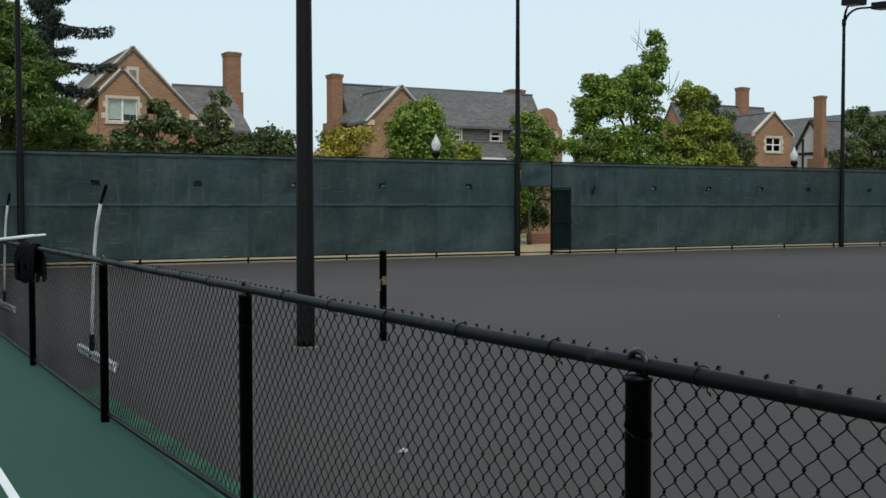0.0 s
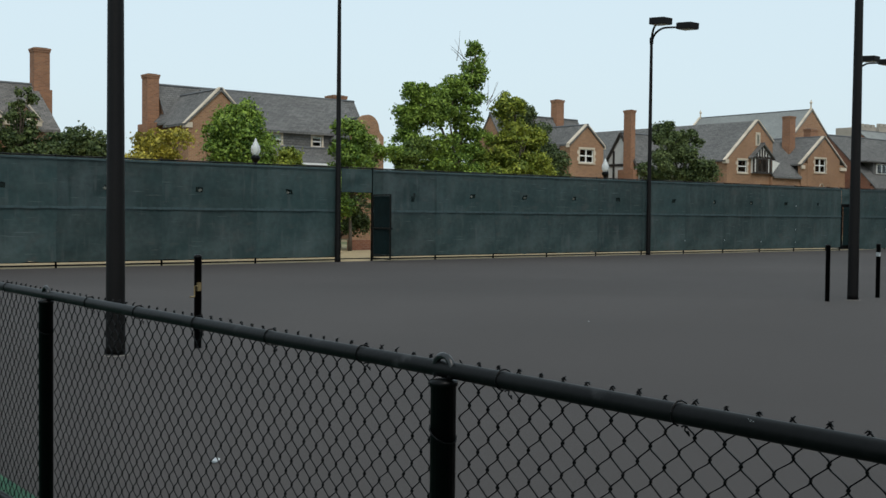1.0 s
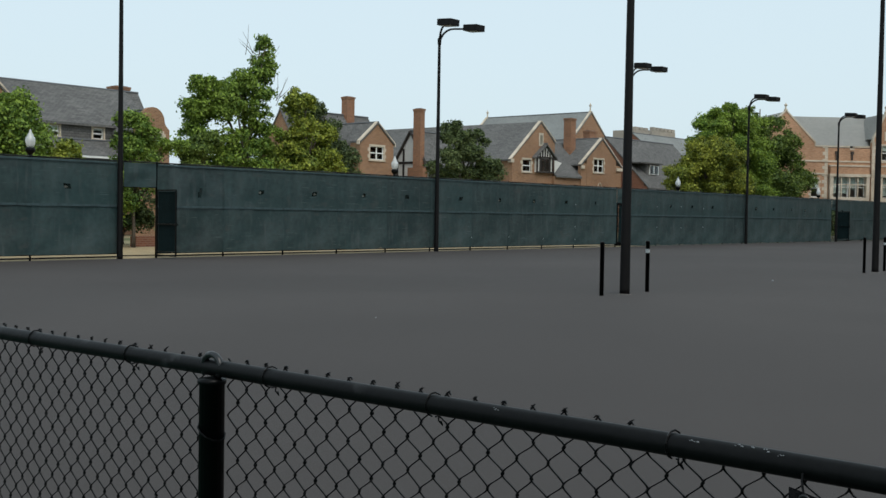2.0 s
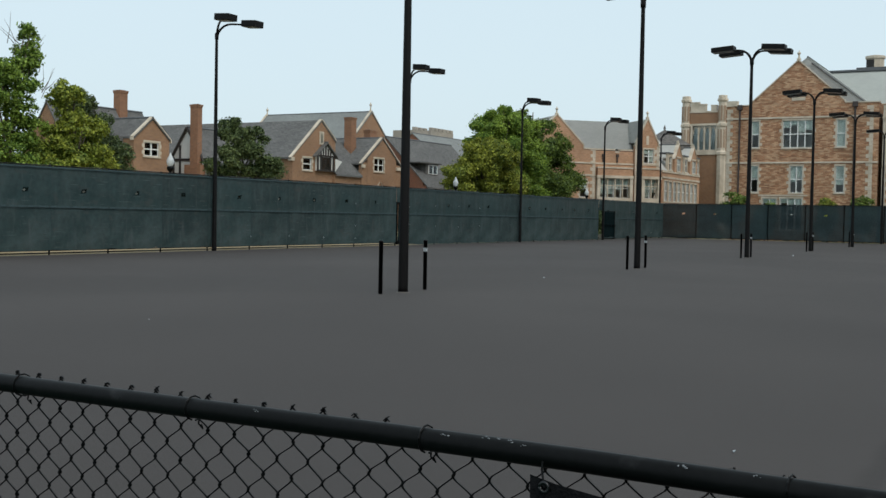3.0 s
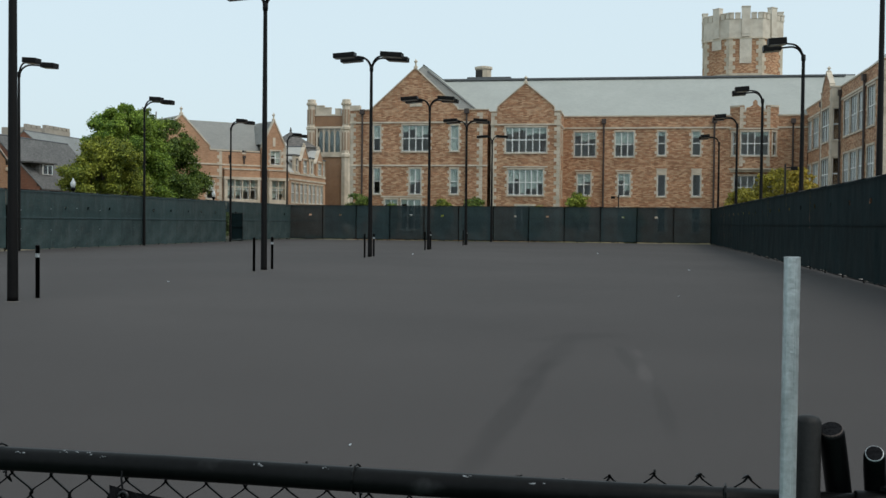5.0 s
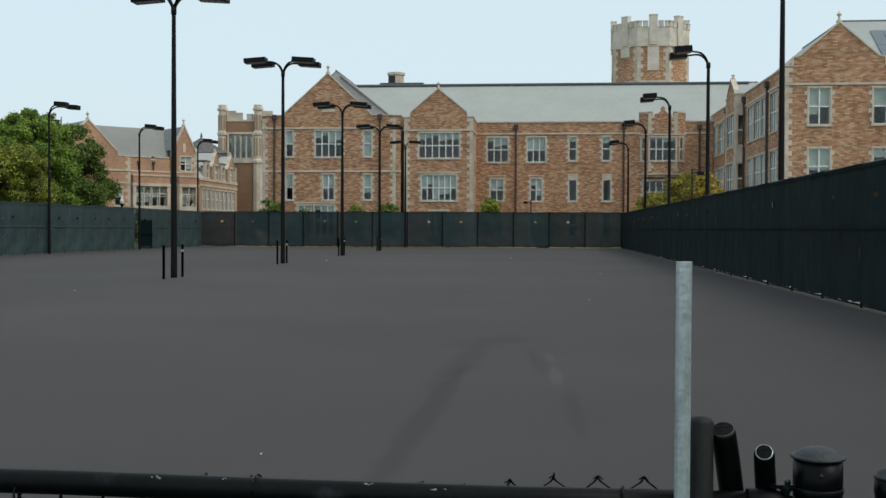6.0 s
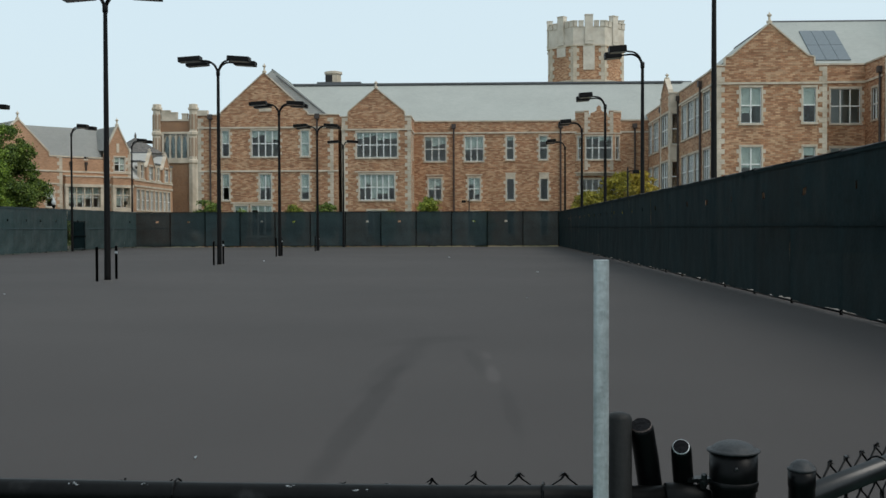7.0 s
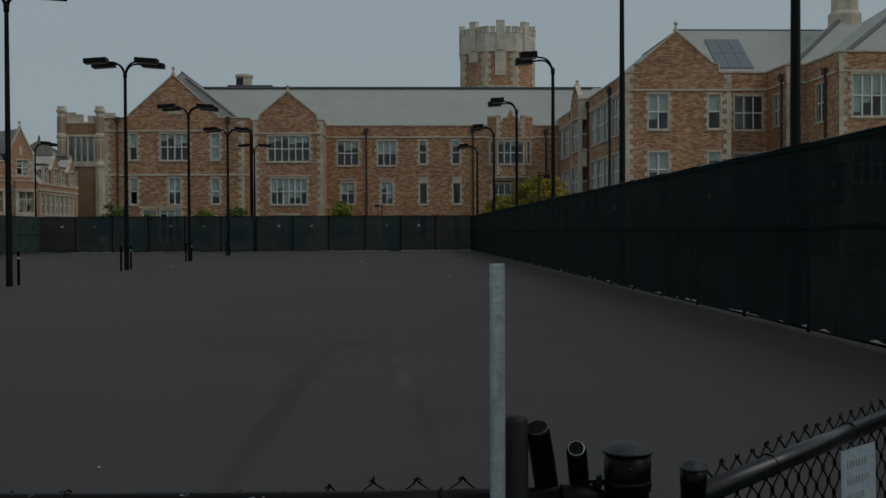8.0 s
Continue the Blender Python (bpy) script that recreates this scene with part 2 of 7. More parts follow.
M = {
    "court": court_material(),
    "green": material("green_court_paint", (0.0145, 0.060, 0.040), 0.85, vary=0.08, scale=0.5, fine=220, bump=0.25, spec=0.3),
    "green_light": material("worn_green_paint", (0.035, 0.105, 0.058), 0.9, vary=0.2, scale=2.5, fine=120, bump=0.3, second=(0.02, 0.07, 0.045), mix_scale=3.0, spec=0.3),
    "line": material("white_line_paint", (0.7, 0.72, 0.72), 0.8, vary=0.06, scale=2, fine=120),
    "ground": material("dry_grass_ground", (0.10, 0.115, 0.045), 0.95, vary=0.25, scale=0.4, fine=30, second=(0.30, 0.24, 0.14), mix_scale=0.12, bump=0.5),
    "sand": material("sandy_soil", (0.36, 0.27, 0.15), 0.95, vary=0.15, scale=1.5, fine=60, bump=0.4),
    "mulch": material("dark_bark_mulch", (0.055, 0.046, 0.034), 0.95, vary=0.3, scale=3, fine=45, bump=0.6, second=(0.05, 0.065, 0.03), mix_scale=0.5),
    "concrete": material("concrete_paving", (0.20, 0.185, 0.165), 0.9, vary=0.12, scale=0.8, fine=60, bump=0.3),
    "vinyl": material("black_vinyl_coat", (0.0026, 0.0028, 0.003), 0.34, vary=0.25, scale=6, fine=90, bump=0.03, spec=0.11),
    "rail": material("weathered_black_rail", (0.0032, 0.0034, 0.0035), 0.46, vary=0.3, scale=5, fine=70, bump=0.06, second=(0.03, 0.031, 0.032), mix_scale=9, mix_low=0.62, mix_high=0.75, spec=0.12),
    "rail_worn": material("worn_grey_rail", (0.011, 0.0125, 0.0135), 0.3, vary=0.25, scale=6, fine=70, bump=0.035, second=(0.004, 0.004, 0.0045), mix_scale=7, mix_low=0.45, mix_high=0.66, spec=0.5),
    "pole": material("dark_bronze_pole", (0.0055, 0.005, 0.005), 0.5, vary=0.2, scale=2, fine=40, bump=0.1, spec=0.16),
    "lamp_lens": material("lamp_lens", (0.35, 0.36, 0.36), 0.25, vary=0.05),
    "screen": windscreen_material(),
    "screen_far": material("sheer_windscreen", (0.0185, 0.0340, 0.0370), 0.8, vary=0.25, scale=1.1, fine=9, bump=0.3, random_object=0.4, alpha=0.05, spec=0.3),
    "screen_sheer": material("thin_torn_windscreen", (0.012, 0.020, 0.021), 0.85, vary=0.2, scale=1.5, fine=9, alpha=0.2, spec=0.1),
    # the same green screen, with the shade of its sun-averted side put into the colour
    "screen_dark_thin": material("stretched_shaded_windscreen", (0.0066, 0.0160, 0.0174), 0.85, vary=0.3, scale=1.6, fine=9, bump=0.6, alpha=0.018, spec=0.08),
    "screen_dark": material("shaded_green_windscreen", (0.0062, 0.0158, 0.0172), 0.85, vary=0.2, scale=1.1, fine=9, bump=0.6, second=(0.0058, 0.0132, 0.0140), mix_scale=0.8, random_object=0.2, alpha=0.008, spec=0.08),
    "vent": material("vent_mesh", (0.010, 0.019, 0.018), 0.9, vary=0.35, scale=14, fine=60, alpha=0.1, spec=0.1),
    "vent_thin": material("sheer_vent_mesh", (0.014, 0.016, 0.016), 0.9, vary=0.3, scale=14, fine=60, alpha=0.3, spec=0.1),
    "flap": material("frayed_lining", (0.17, 0.175, 0.15), 0.9, vary=0.3, scale=12, fine=60),
    "seam": material("windscreen_seam", (0.036, 0.060, 0.064), 0.8, vary=0.25, scale=2.0, fine=12, spec=0.3),
    "galv_post": material("weathered_zinc_post", (0.48, 0.52, 0.53), 0.42, 0.5, vary=0.16, scale=9, fine=120, bump=0.15, second=(0.30, 0.33, 0.34), mix_scale=16, mix_low=0.48, mix_high=0.75),
    "notice": material("weathered_notice_paper", (0.33, 0.40, 0.44), 0.7, vary=0.12, scale=7, fine=60, bump=0.3),
    "scuff": material("pale_paint_scuff", (0.20, 0.215, 0.225), 0.8, vary=0.3, scale=60, fine=300),
    "galv": material("galvanised_steel", (0.52, 0.55, 0.56), 0.42, 0.55, vary=0.16, scale=14, fine=120, bump=0.2, second=(0.30, 0.33, 0.34), mix_scale=18, mix_low=0.5, mix_high=0.7),
    "dusty_cap": material("dusty_black_casting", (0.024, 0.026, 0.028), 0.55, vary=0.25, scale=22, fine=160, bump=0.15, second=(0.015, 0.016, 0.017), mix_scale=16, mix_low=0.5, mix_high=0.7, spec=0.35),
    "dusty_tube": material("dusty_black_tube", (0.011, 0.0112, 0.011), 0.6, vary=0.25, scale=18, fine=120, bump=0.1, spec=0.25),
    "brass": material("worn_brass", (0.30, 0.22, 0.11), 0.4, 0.8, vary=0.15),
    "white": material("white_paint", (0.75, 0.76, 0.75), 0.5, vary=0.06, scale=4, fine=60),
    "black_cloth": material("black_cloth", (0.008, 0.008, 0.009), 0.95, vary=0.3, scale=12, fine=150, bump=0.5, spec=0.1),
    "paper": material("paper", (0.72, 0.76, 0.78), 0.8, vary=0.05, scale=8, fine=60),
    "ink": material("faded_ink", (0.30, 0.33, 0.36), 0.8, vary=0.1),
    "brick": masonry("orange_brick", (0.315, 0.162, 0.085), (0.225, 0.110, 0.060), (0.37, 0.222, 0.123), 0.085, 0.25, (0.34, 0.25, 0.18)),
    "brick_tan": masonry("tan_orange_brick", (0.53, 0.272, 0.150), (0.29, 0.136, 0.076), (0.68, 0.475, 0.30), 0.11, 0.34, (0.22, 0.142, 0.092), joint=0.015, vary=0.65),
    "brick_pale": masonry("pale_tan_brick", (0.50, 0.277, 0.162), (0.40, 0.212, 0.124), (0.58, 0.365, 0.23), 0.085, 0.25, (0.42, 0.29, 0.20), vary=0.6),
    "brick_red": masonry("red_brick", (0.25, 0.095, 0.055), (0.18, 0.07, 0.045), (0.31, 0.14, 0.085), 0.085, 0.25, (0.28, 0.19, 0.14)),
    "brick_chim": masonry("chimney_brick", (0.31, 0.145, 0.078), (0.22, 0.10, 0.056), (0.36, 0.19, 0.105), 0.085, 0.25, (0.26, 0.18, 0.13)),
    "slate": masonry("dark_slate", (0.150, 0.148, 0.143), (0.112, 0.111, 0.108), (0.195, 0.188, 0.178), 0.16, 0.3, (0.065, 0.064, 0.062), joint=0.016, bump=0.7, mottle=0.10),
    "slate_brown": masonry("brown_slate", (0.17, 0.155, 0.14), (0.105, 0.10, 0.095), (0.22, 0.205, 0.19), 0.16, 0.3, (0.06, 0.058, 0.055), joint=0.016, bump=0.7),
    "slate_pale": masonry("pale_green_slate", (0.385, 0.395, 0.365), (0.355, 0.37, 0.34), (0.415, 0.42, 0.39), 0.18, 0.32, (0.32, 0.34, 0.325), joint=0.012, bump=0.3, vary=0.3, mottle=0.05),
    "slate_mid": masonry("grey_green_slate", (0.235, 0.245, 0.235), (0.20, 0.21, 0.205), (0.27, 0.275, 0.26), 0.18, 0.32, (0.16, 0.165, 0.16), joint=0.012, bump=0.4, vary=0.3, mottle=0.08),
    "slate_soft": masonry("soft_grey_slate", (0.49, 0.485, 0.455), (0.45, 0.45, 0.425), (0.52, 0.515, 0.485), 0.18, 0.32, (0.38, 0.38, 0.36), joint=0.012, bump=0.4, vary=0.3, mottle=0.06),
    "stone": material("limestone", (0.61, 0.53, 0.425), 0.88, vary=0.12, scale=1.2, fine=18, bump=0.3, random_object=0.15, spec=0.25, second=(0.50, 0.43, 0.335), mix_scale=0.9),
    "stone_pale": material("pale_limestone", (0.64, 0.585, 0.50), 0.88, vary=0.10, scale=0.9, fine=14, bump=0.3, spec=0.25, second=(0.54, 0.48, 0.40), mix_scale=0.6),
    "stone_grey": material("grey_limestone", (0.36, 0.32, 0.27), 0.88, vary=0.14, scale=0.9, fine=14, bump=0.3, spec=0.25),
    "lead": material("lead_sheet", (0.10, 0.105, 0.11), 0.6, vary=0.12),
    "drain": material("drainpipe_iron", (0.055, 0.04, 0.035), 0.6, vary=0.15),
    "timber": material("dark_timber", (0.035, 0.028, 0.024), 0.8, vary=0.2, scale=3, fine=50, bump=0.3),
    "plaster": material("pale_plaster", (0.68, 0.67, 0.63), 0.9, vary=0.07, scale=1.5, fine=30),
    "sash": material("window_sash", (0.80, 0.80, 0.77), 0.6, vary=0.06),
    "blind": material("window_blind", (0.66, 0.72, 0.67), 0.85, vary=0.08, scale=2, fine=8),
    # grey standing for sky light in the gate tower's panes
    "sky_grey": material("grey_sky_sheet", (0.42, 0.46, 0.47), 0.85, vary=0.12, scale=2, fine=8),
    # near-black colour standing for the shade inside rooms and the louvre opening
    "dark": material("interior_shade", (0.028, 0.027, 0.026), 0.9, vary=0.1),
    "glass": glass_material(),
    "panel": material("solar_panel", (0.135, 0.160, 0.175), 0.4, vary=0.08),
    "bark": material("bark", (0.10, 0.08, 0.06), 0.95, vary=0.3, scale=6, fine=30, bump=0.6),
    "globe": material("lamp_globe", (0.70, 0.73, 0.73), 0.2, vary=0.06, scale=5, alpha=0.35),
    "leaf_maple": leaf_material("maple_leaf", (0.085, 0.145, 0.022), (0.335, 0.365, 0.050)),
    "leaf_olive": leaf_material("olive_maple_leaf", (0.070, 0.116, 0.017), (0.335, 0.350, 0.046)),
    "leaf_yellow": leaf_material("yellow_leaf", (0.29, 0.235, 0.032), (0.48, 0.345, 0.045)),
    "leaf_gold": leaf_material("yellowing_leaf", (0.19, 0.185, 0.030), (0.43, 0.36, 0.048)),
    "leaf_dark": leaf_material("dark_leaf", (0.034, 0.064, 0.022), (0.120, 0.155, 0.050)),
    "leaf_deep": leaf_material("deep_green_leaf", (0.042, 0.090, 0.017), (0.170, 0.230, 0.040)),
    "leaf_green": leaf_material("green_maple_leaf", (0.070, 0.150, 0.022), (0.265, 0.360, 0.050)),
    "leaf_mid": leaf_material("mid_leaf", (0.061, 0.133, 0.021), (0.240, 0.335, 0.052)),
    "leaf_pine": leaf_material("conifer_needle", (0.042, 0.095, 0.022), (0.165, 0.240, 0.050)),
    "leaf_spruce": leaf_material("blue_spruce_needle", (0.018, 0.032, 0.022), (0.04, 0.058, 0.040)),
    # dark car's highlights put into a lighter paint that shows through the screen
    "car_paint": material("lightened_car_paint", (0.36, 0.38, 0.39), 0.25, 0.4, vary=0.05),
    "tyre": material("tyre_rubber", (0.015, 0.015, 0.015), 0.85, vary=0.15),
}


# ---- builders ----
def thing(name, loc, label, category, group="", kind="", turn=0.0):
    e = new(name)
    e.matrix_basis = pose(*loc, 0, 0, turn)
    e.empty_display_size = 0.2
    return tagged(e, label, category, group, kind)


def mesh_of(name, bm, mat, smooth=False):
    me = bpy.data.meshes.new(name)
    bm.normal_update()
    bm.to_mesh(me)
    bm.free()
    me.materials.append(M[mat])
    if smooth:
        me.shade_smooth()
    return me


def part(name, bm, mat, parent, label="", at=None, smooth=False):
    """One mesh object out of a bmesh (or a ready mesh), under its thing or part."""
    me = mesh_of(name, bm, mat, smooth) if isinstance(bm, bmesh.types.BMesh) else bm
    ob = new(name, me)
    ob.parent = parent
    if at is not None:
        ob.matrix_basis = at
    if label:
        ob["label"] = label
    return ob


def single(name, bm, mat, label, category, group="", kind="", at=None, smooth=False):
    ob = new(name, mesh_of(name, bm, mat, smooth) if isinstance(bm, bmesh.types.BMesh) else bm)
    if at is not None:
        ob.matrix_basis = at
    return tagged(ob, label, category, group, kind)


def box(bm, x0, x1, y0, y1, z0, z1):
    v = [bm.verts.new((x, y, z)) for z in (z0, z1) for x, y in ((x0, y0), (x1, y0), (x1, y1), (x0, y1))]
    for a in ((3, 2, 1, 0), (4, 5, 6, 7), (0, 1, 5, 4), (1, 2, 6, 5), (2, 3, 7, 6), (3, 0, 4, 7)):
        bm.faces.new([v[i] for i in a])
    return bm


def boxes(*rows):
    bm = bmesh.new()
    for r in rows:
        box(bm, *r)
    return bm


def bevelled(bm, width=0.01, segments=2):
    bmesh.ops.bevel(bm, geom=bm.edges[:], offset=width, segments=segments, affect="EDGES", profile=0.6)
    return bm


def tube(bm, points, radii, sides=10, cap=True):
    """A round bar along points; radii one number or one per point."""
    pts = [Vector(p) for p in points]
    rs = [radii] * len(pts) if isinstance(radii, (int, float)) else radii
    rings = []
    side = None
    for i, p in enumerate(pts):
        way = (pts[min(i + 1, len(pts) - 1)] - pts[max(i - 1, 0)]).normalized()
        if side is None:
            side = way.cross(Vector((0, 0, 1)) if abs(way.z) < 0.9 else Vector((1, 0, 0))).normalized()
        else:
            side = (side - way * side.dot(way)).normalized()
        up = way.cross(side)
        rings.append([bm.verts.new(p + (side * math.cos(a) + up * math.sin(a)) * rs[i]) for a in (2 * math.pi * k / sides for k in range(sides))])
    for r0, r1 in zip(rings, rings[1:]):
        for k in range(sides):
            bm.faces.new((r0[k], r0[(k + 1) % sides], r1[(k + 1) % sides], r1[k]))
    if cap:
        bm.faces.new(rings[0][::-1])
        bm.faces.new(rings[-1])
    return bm


def lathe(bm, profile, sides=16, x=0.0, y=0.0):
    """Turn a profile of (radius, z) about the upright axis."""
    rings = [[bm.verts.new((x + r * math.cos(2 * math.pi * k / sides), y + r * math.sin(2 * math.pi * k / sides), z)) for k in range(sides)] for r, z in profile]
    for r0, r1 in zip(rings, rings[1:]):
        for k in range(sides):
            bm.faces.new((r0[k], r0[(k + 1) % sides], r1[(k + 1) % sides], r1[k]))
    bm.faces.new(rings[0][::-1])
    bm.faces.new(rings[-1])
    return bm


def raw(name, verts, faces, mat, smooth=False):
    me = bpy.data.meshes.new(name)
    me.from_pydata(verts, [], faces)
    me.materials.append(M[mat])
    if smooth:
        me.shade_smooth()
    me.update()
    return me


def lay_uv(ob):
    """Wall coordinates in metres: along the wall and up it (up the slope on roofs)."""
    me = ob.data
    layer = me.uv_layers.new(name="UVMap")
    for f in me.polygons:
        nrm = f.normal
        across = Vector((0, 0, 1)).cross(nrm)
        across = across.normalized() if across.length > 0.01 else Vector((1, 0, 0))
        up = nrm.cross(across)
        for i in f.loop_indices:
            co = me.vertices[me.loops[i].vertex_index].co
            layer.data[i].uv = (co.dot(across), co.dot(up))
    return ob


# ---- ground and courts ----
def slab(name, x0, x1, y0, y1, z0, z1, mat, label, category="ground"):
    return single(name, boxes((x0, x1, y0, y1, z0, z1)), mat, label, category, kind="structure")


gv = [(-2500, -2500, -0.12), (2500, -2500, -0.12), (2500, 2500, -0.12), (-2500, 2500, -0.12)]
single("ground", raw("ground", gv, [(0, 1, 2, 3)], "ground"), None, "dry patchy grass and soil reaching the horizon", "ground", kind="structure")
slab("court_surface", -17.525, 74.9, -18.60, 18.31, -0.3, 0.0, "court", "freshly coated dark grey tennis court surface", "court surface")
slab("green_court", -60.0, -17.53, -18.60, 18.31, -0.3, 0.03, "green", "dark green painted tennis court surface", "court surface")
slab("worn_strip", -17.53, -17.31, -18.60, -1.8, -0.3, 0.004, "green_light", "worn light green strip beside the low fence", "court surface")
slab("court_line", -18.505, -18.455, -18.0, 5.0, 0.02, 0.034, "line", "white painted line on the green court", "court line")
slab("sand_strip", -60.0, 33.0, 18.31, 31.0, -0.3, -0.012, "sand", "pale sandy strip outside the fence", "ground")
slab("planting_bed", 33.0, 90.0, 18.31, 31.0, -0.3, -0.012, "mulch", "dark mulched planting bed outside the fence", "ground")
slab("side_pavement", -60.0, 74.9, -31.0, -18.60, -0.3, -0.012, "concrete", "pale concrete paving outside the fence", "pavement")

# ---- tall screened fences ----
TALL = 3.09


def screen_panel(length, height, vent=None, seed=0, sag=0.03, lift=0.15):
    """A hung fabric panel, rippled, its foot sagging unevenly, with a vent hole; u along x, hung in the plane y = 0."""
    cols, rows = max(4, round(length / 0.15)), 16
    verts, faces = [], []
    for j in range(rows + 1):
        for i in range(cols + 1):
            u, w = i / cols, j / rows
            n1 = noise.noise((u * length * 0.9 + seed * 7.3, w * 2.2, seed))
            n2 = noise.noise((u * length * 4.1 + seed * 3.1, w * 4.0, seed + 9)) + 0.8 * abs(noise.noise((u * length * 2.0, w * 7.0 + u * 5, seed + 4)))
            edge = min(1, 4 * min(u, 1 - u) + 0.15)
            low = (1 - w) ** 3
            z = w * height + low * ((0.04 + sag * 0.5) * noise.noise((u * length * 2.3, 0, seed + 3)) - sag * math.sin(math.pi * u))
            verts.append((u * length, (0.034 * n1 + 0.024 * n2) * edge, z))
    hole = set()
    if vent is not None:
        ci, cj = round(vent * cols), round((2.20 - lift) / height * rows)
        hole = {(ci, cj), (ci - 1, cj)} if seed % 3 else {(ci, cj)}
    if hole:        # frayed edge: the cut corners draw in unevenly
        mx, mz = sum(i + 0.5 for i, _ in hole) / len(hole) / cols * length, (cj + 0.5) / rows * height
        for j in (cj, cj + 1):
            for i in range(min(i for i, _ in hole), max(i for i, _ in hole) + 2):
                q = j * (cols + 1) + i
                x, y, z = verts[q]
                pull = 0.02 + 0.32 * abs(math.sin(seed * 5.1 + i * 2.3 + j * 4.7))
                verts[q] = (x + (mx - x) * pull, y, z + (mz - z) * pull * 0.8)
    for j in range(rows):
        for i in range(cols):
            if (i, j) not in hole:
                a = j * (cols + 1) + i
                faces.append((a, a + 1, a + cols + 2, a + cols + 1))
    return verts, faces


def fence_post(h):
    return mesh_of("post", lathe(bmesh.new(), ((0.030, -0.1), (0.030, h - 0.05), (0.036, h - 0.05), (0.036, h - 0.02), (0.022, h + 0.005), (0.004, h + 0.015)), 10), "vinyl", True)


POST, SHORT_POST = fence_post(TALL), fence_post(3.0)


TIE = mesh_of("cable_tie", boxes((-0.012, 0.012, -0.004, 0.004, -0.03, 0.03)), "galv_post")


def tall_fence(name, start, way, bays, vents, label, mat="screen", inward=1.0, first_seed=0, lift=0.15, rail_z=0.10, sag=0.03, thin=(), tall=TALL, kerb_rail=0.0):
    """A tall fence along x (way 'x') or y from start, bay by bay. inward: side of the posts on which the screen hangs."""
    f = thing(name, (start[0], start[1], 0), label, "fence", turn=0 if way == "x" else 90)
    u = 0.0
    seed = first_seed
    for k, length in enumerate(bays):
        part("post", POST if tall == TALL else SHORT_POST, None, f, at=pose(u, 0, 0))
        v, q = screen_panel(length + 0.03, tall - 0.06 - lift, vents[k % len(vents)], seed, sag, lift)
        p = part("windscreen_panel", raw("windscreen_panel", v, q, (("screen_dark_thin" if mat == "screen_dark" else "screen_sheer") if k in thin else mat), True), None, f, at=pose(u - 0.015, (-0.05 - 0.004 * (k % 2)) * inward, lift))
        if vents[k % len(vents)] is not None and mat != "screen_far":
            c = vents[k % len(vents)] * (length + 0.03)
            part("vent_mesh", boxes((c - 0.34, c + 0.34, 0.035 * inward - 0.002, 0.035 * inward + 0.002, 1.98 - lift, 2.60 - lift)), "vent" if mat == "screen" else "vent_thin", p, "dark mesh behind a vent")
            if math.sin(seed * 7.7) > -0.2 and mat == "screen":
                bm = bmesh.new()
                ring = [bm.verts.new((0.05 * (0.5 + abs(math.sin(seed * 3.3 + q * 2.1))) * math.cos(q * 1.05), 0.01 * math.sin(q * 2.0), 0.04 * (0.4 + abs(math.sin(seed + q * 1.7))) * math.sin(q * 1.05))) for q in range(6)]
                bm.faces.new(ring)
                bmesh.ops.solidify(bm, geom=bm.faces[:], thickness=0.002)
                part("torn_flap", bm, "flap", p, "pale frayed scrap in the vent", at=pose(c - 0.04, -0.012 * inward, 2.21 - lift))
        for z, hgt, nm in ((1.66, 0.035, "seam"), (tall - 0.09, 0.03, "hem")):
            bm = bmesh.new()
            n = 14
            top = [bm.verts.new((length * i / n, -0.012 * inward + 0.012 * noise.noise((i * 0.7, z, seed)), z - lift + hgt + 0.012 * noise.noise((i * 0.6, seed, z)))) for i in range(n + 1)]
            low = [bm.verts.new((a.co.x, a.co.y - 0.004, a.co.z - 2 * hgt)) for a in top]
            for i in range(n):
                bm.faces.new((low[i], low[i + 1], top[i + 1], top[i]))
            part(nm, bm, "seam" if mat in ("screen", "screen_far") else mat, p, at=pose(0, -0.03 * inward, 0))
        for z, r, nm in ((tall - 0.03, 0.021, "top_rail"), (rail_z, 0.022, "bottom_rail")) + (((kerb_rail, 0.024, "kerb_rail"),) if kerb_rail else ()):
            part(nm, tube(bmesh.new(), ((u + 0.03, 0, z), (u + length - 0.03, 0, z)), r, 8), "vinyl", f, smooth=True)
        if mat == "screen" and length > 1.5:
            for z in (z for z in (0.5, 1.05, 2.1) if math.sin(seed * 12.9 + z * 78.0) > 0.55):
                part("cable_tie", TIE, None, f, at=pose(u + 0.02 * math.sin(seed * 3 + z * 5), -0.082 * inward, z + 0.08 * math.sin(seed * 5 + z * 9), 0, 20 * math.sin(seed + z)))
        u += length
        seed += 1
    part("post", POST if tall == TALL else SHORT_POST, None, f, at=pose(u, 0, 0))
    return f


LEFT_Y, RIGHT_Y, FAR_X = 18.35, -18.35, 74.6
left_label = "tall black chain-link fence hung with faded green windscreen"
tall_fence("screened_fence", (-33.46, LEFT_Y), "x", [3.06] * 11, [0.5, 0.5, 0.45, 0.5, 0.55, 0.5, 0.6, 0.513, 0.45, 0.4, 0.376], left_label, first_seed=1, lift=0.175, sag=0.015, rail_z=0.165, kerb_rail=0.065)
tall_fence("screened_fence", (1.5, LEFT_Y), "x", [2.68] * 10 + [1.18], [0.60, 0.59, 0.56, 0.51, 0.47, 0.70, 0.73, 0.72, 0.72, 0.69, None], left_label, first_seed=30, lift=0.165, sag=0.015, rail_z=0.155, kerb_rail=0.065)
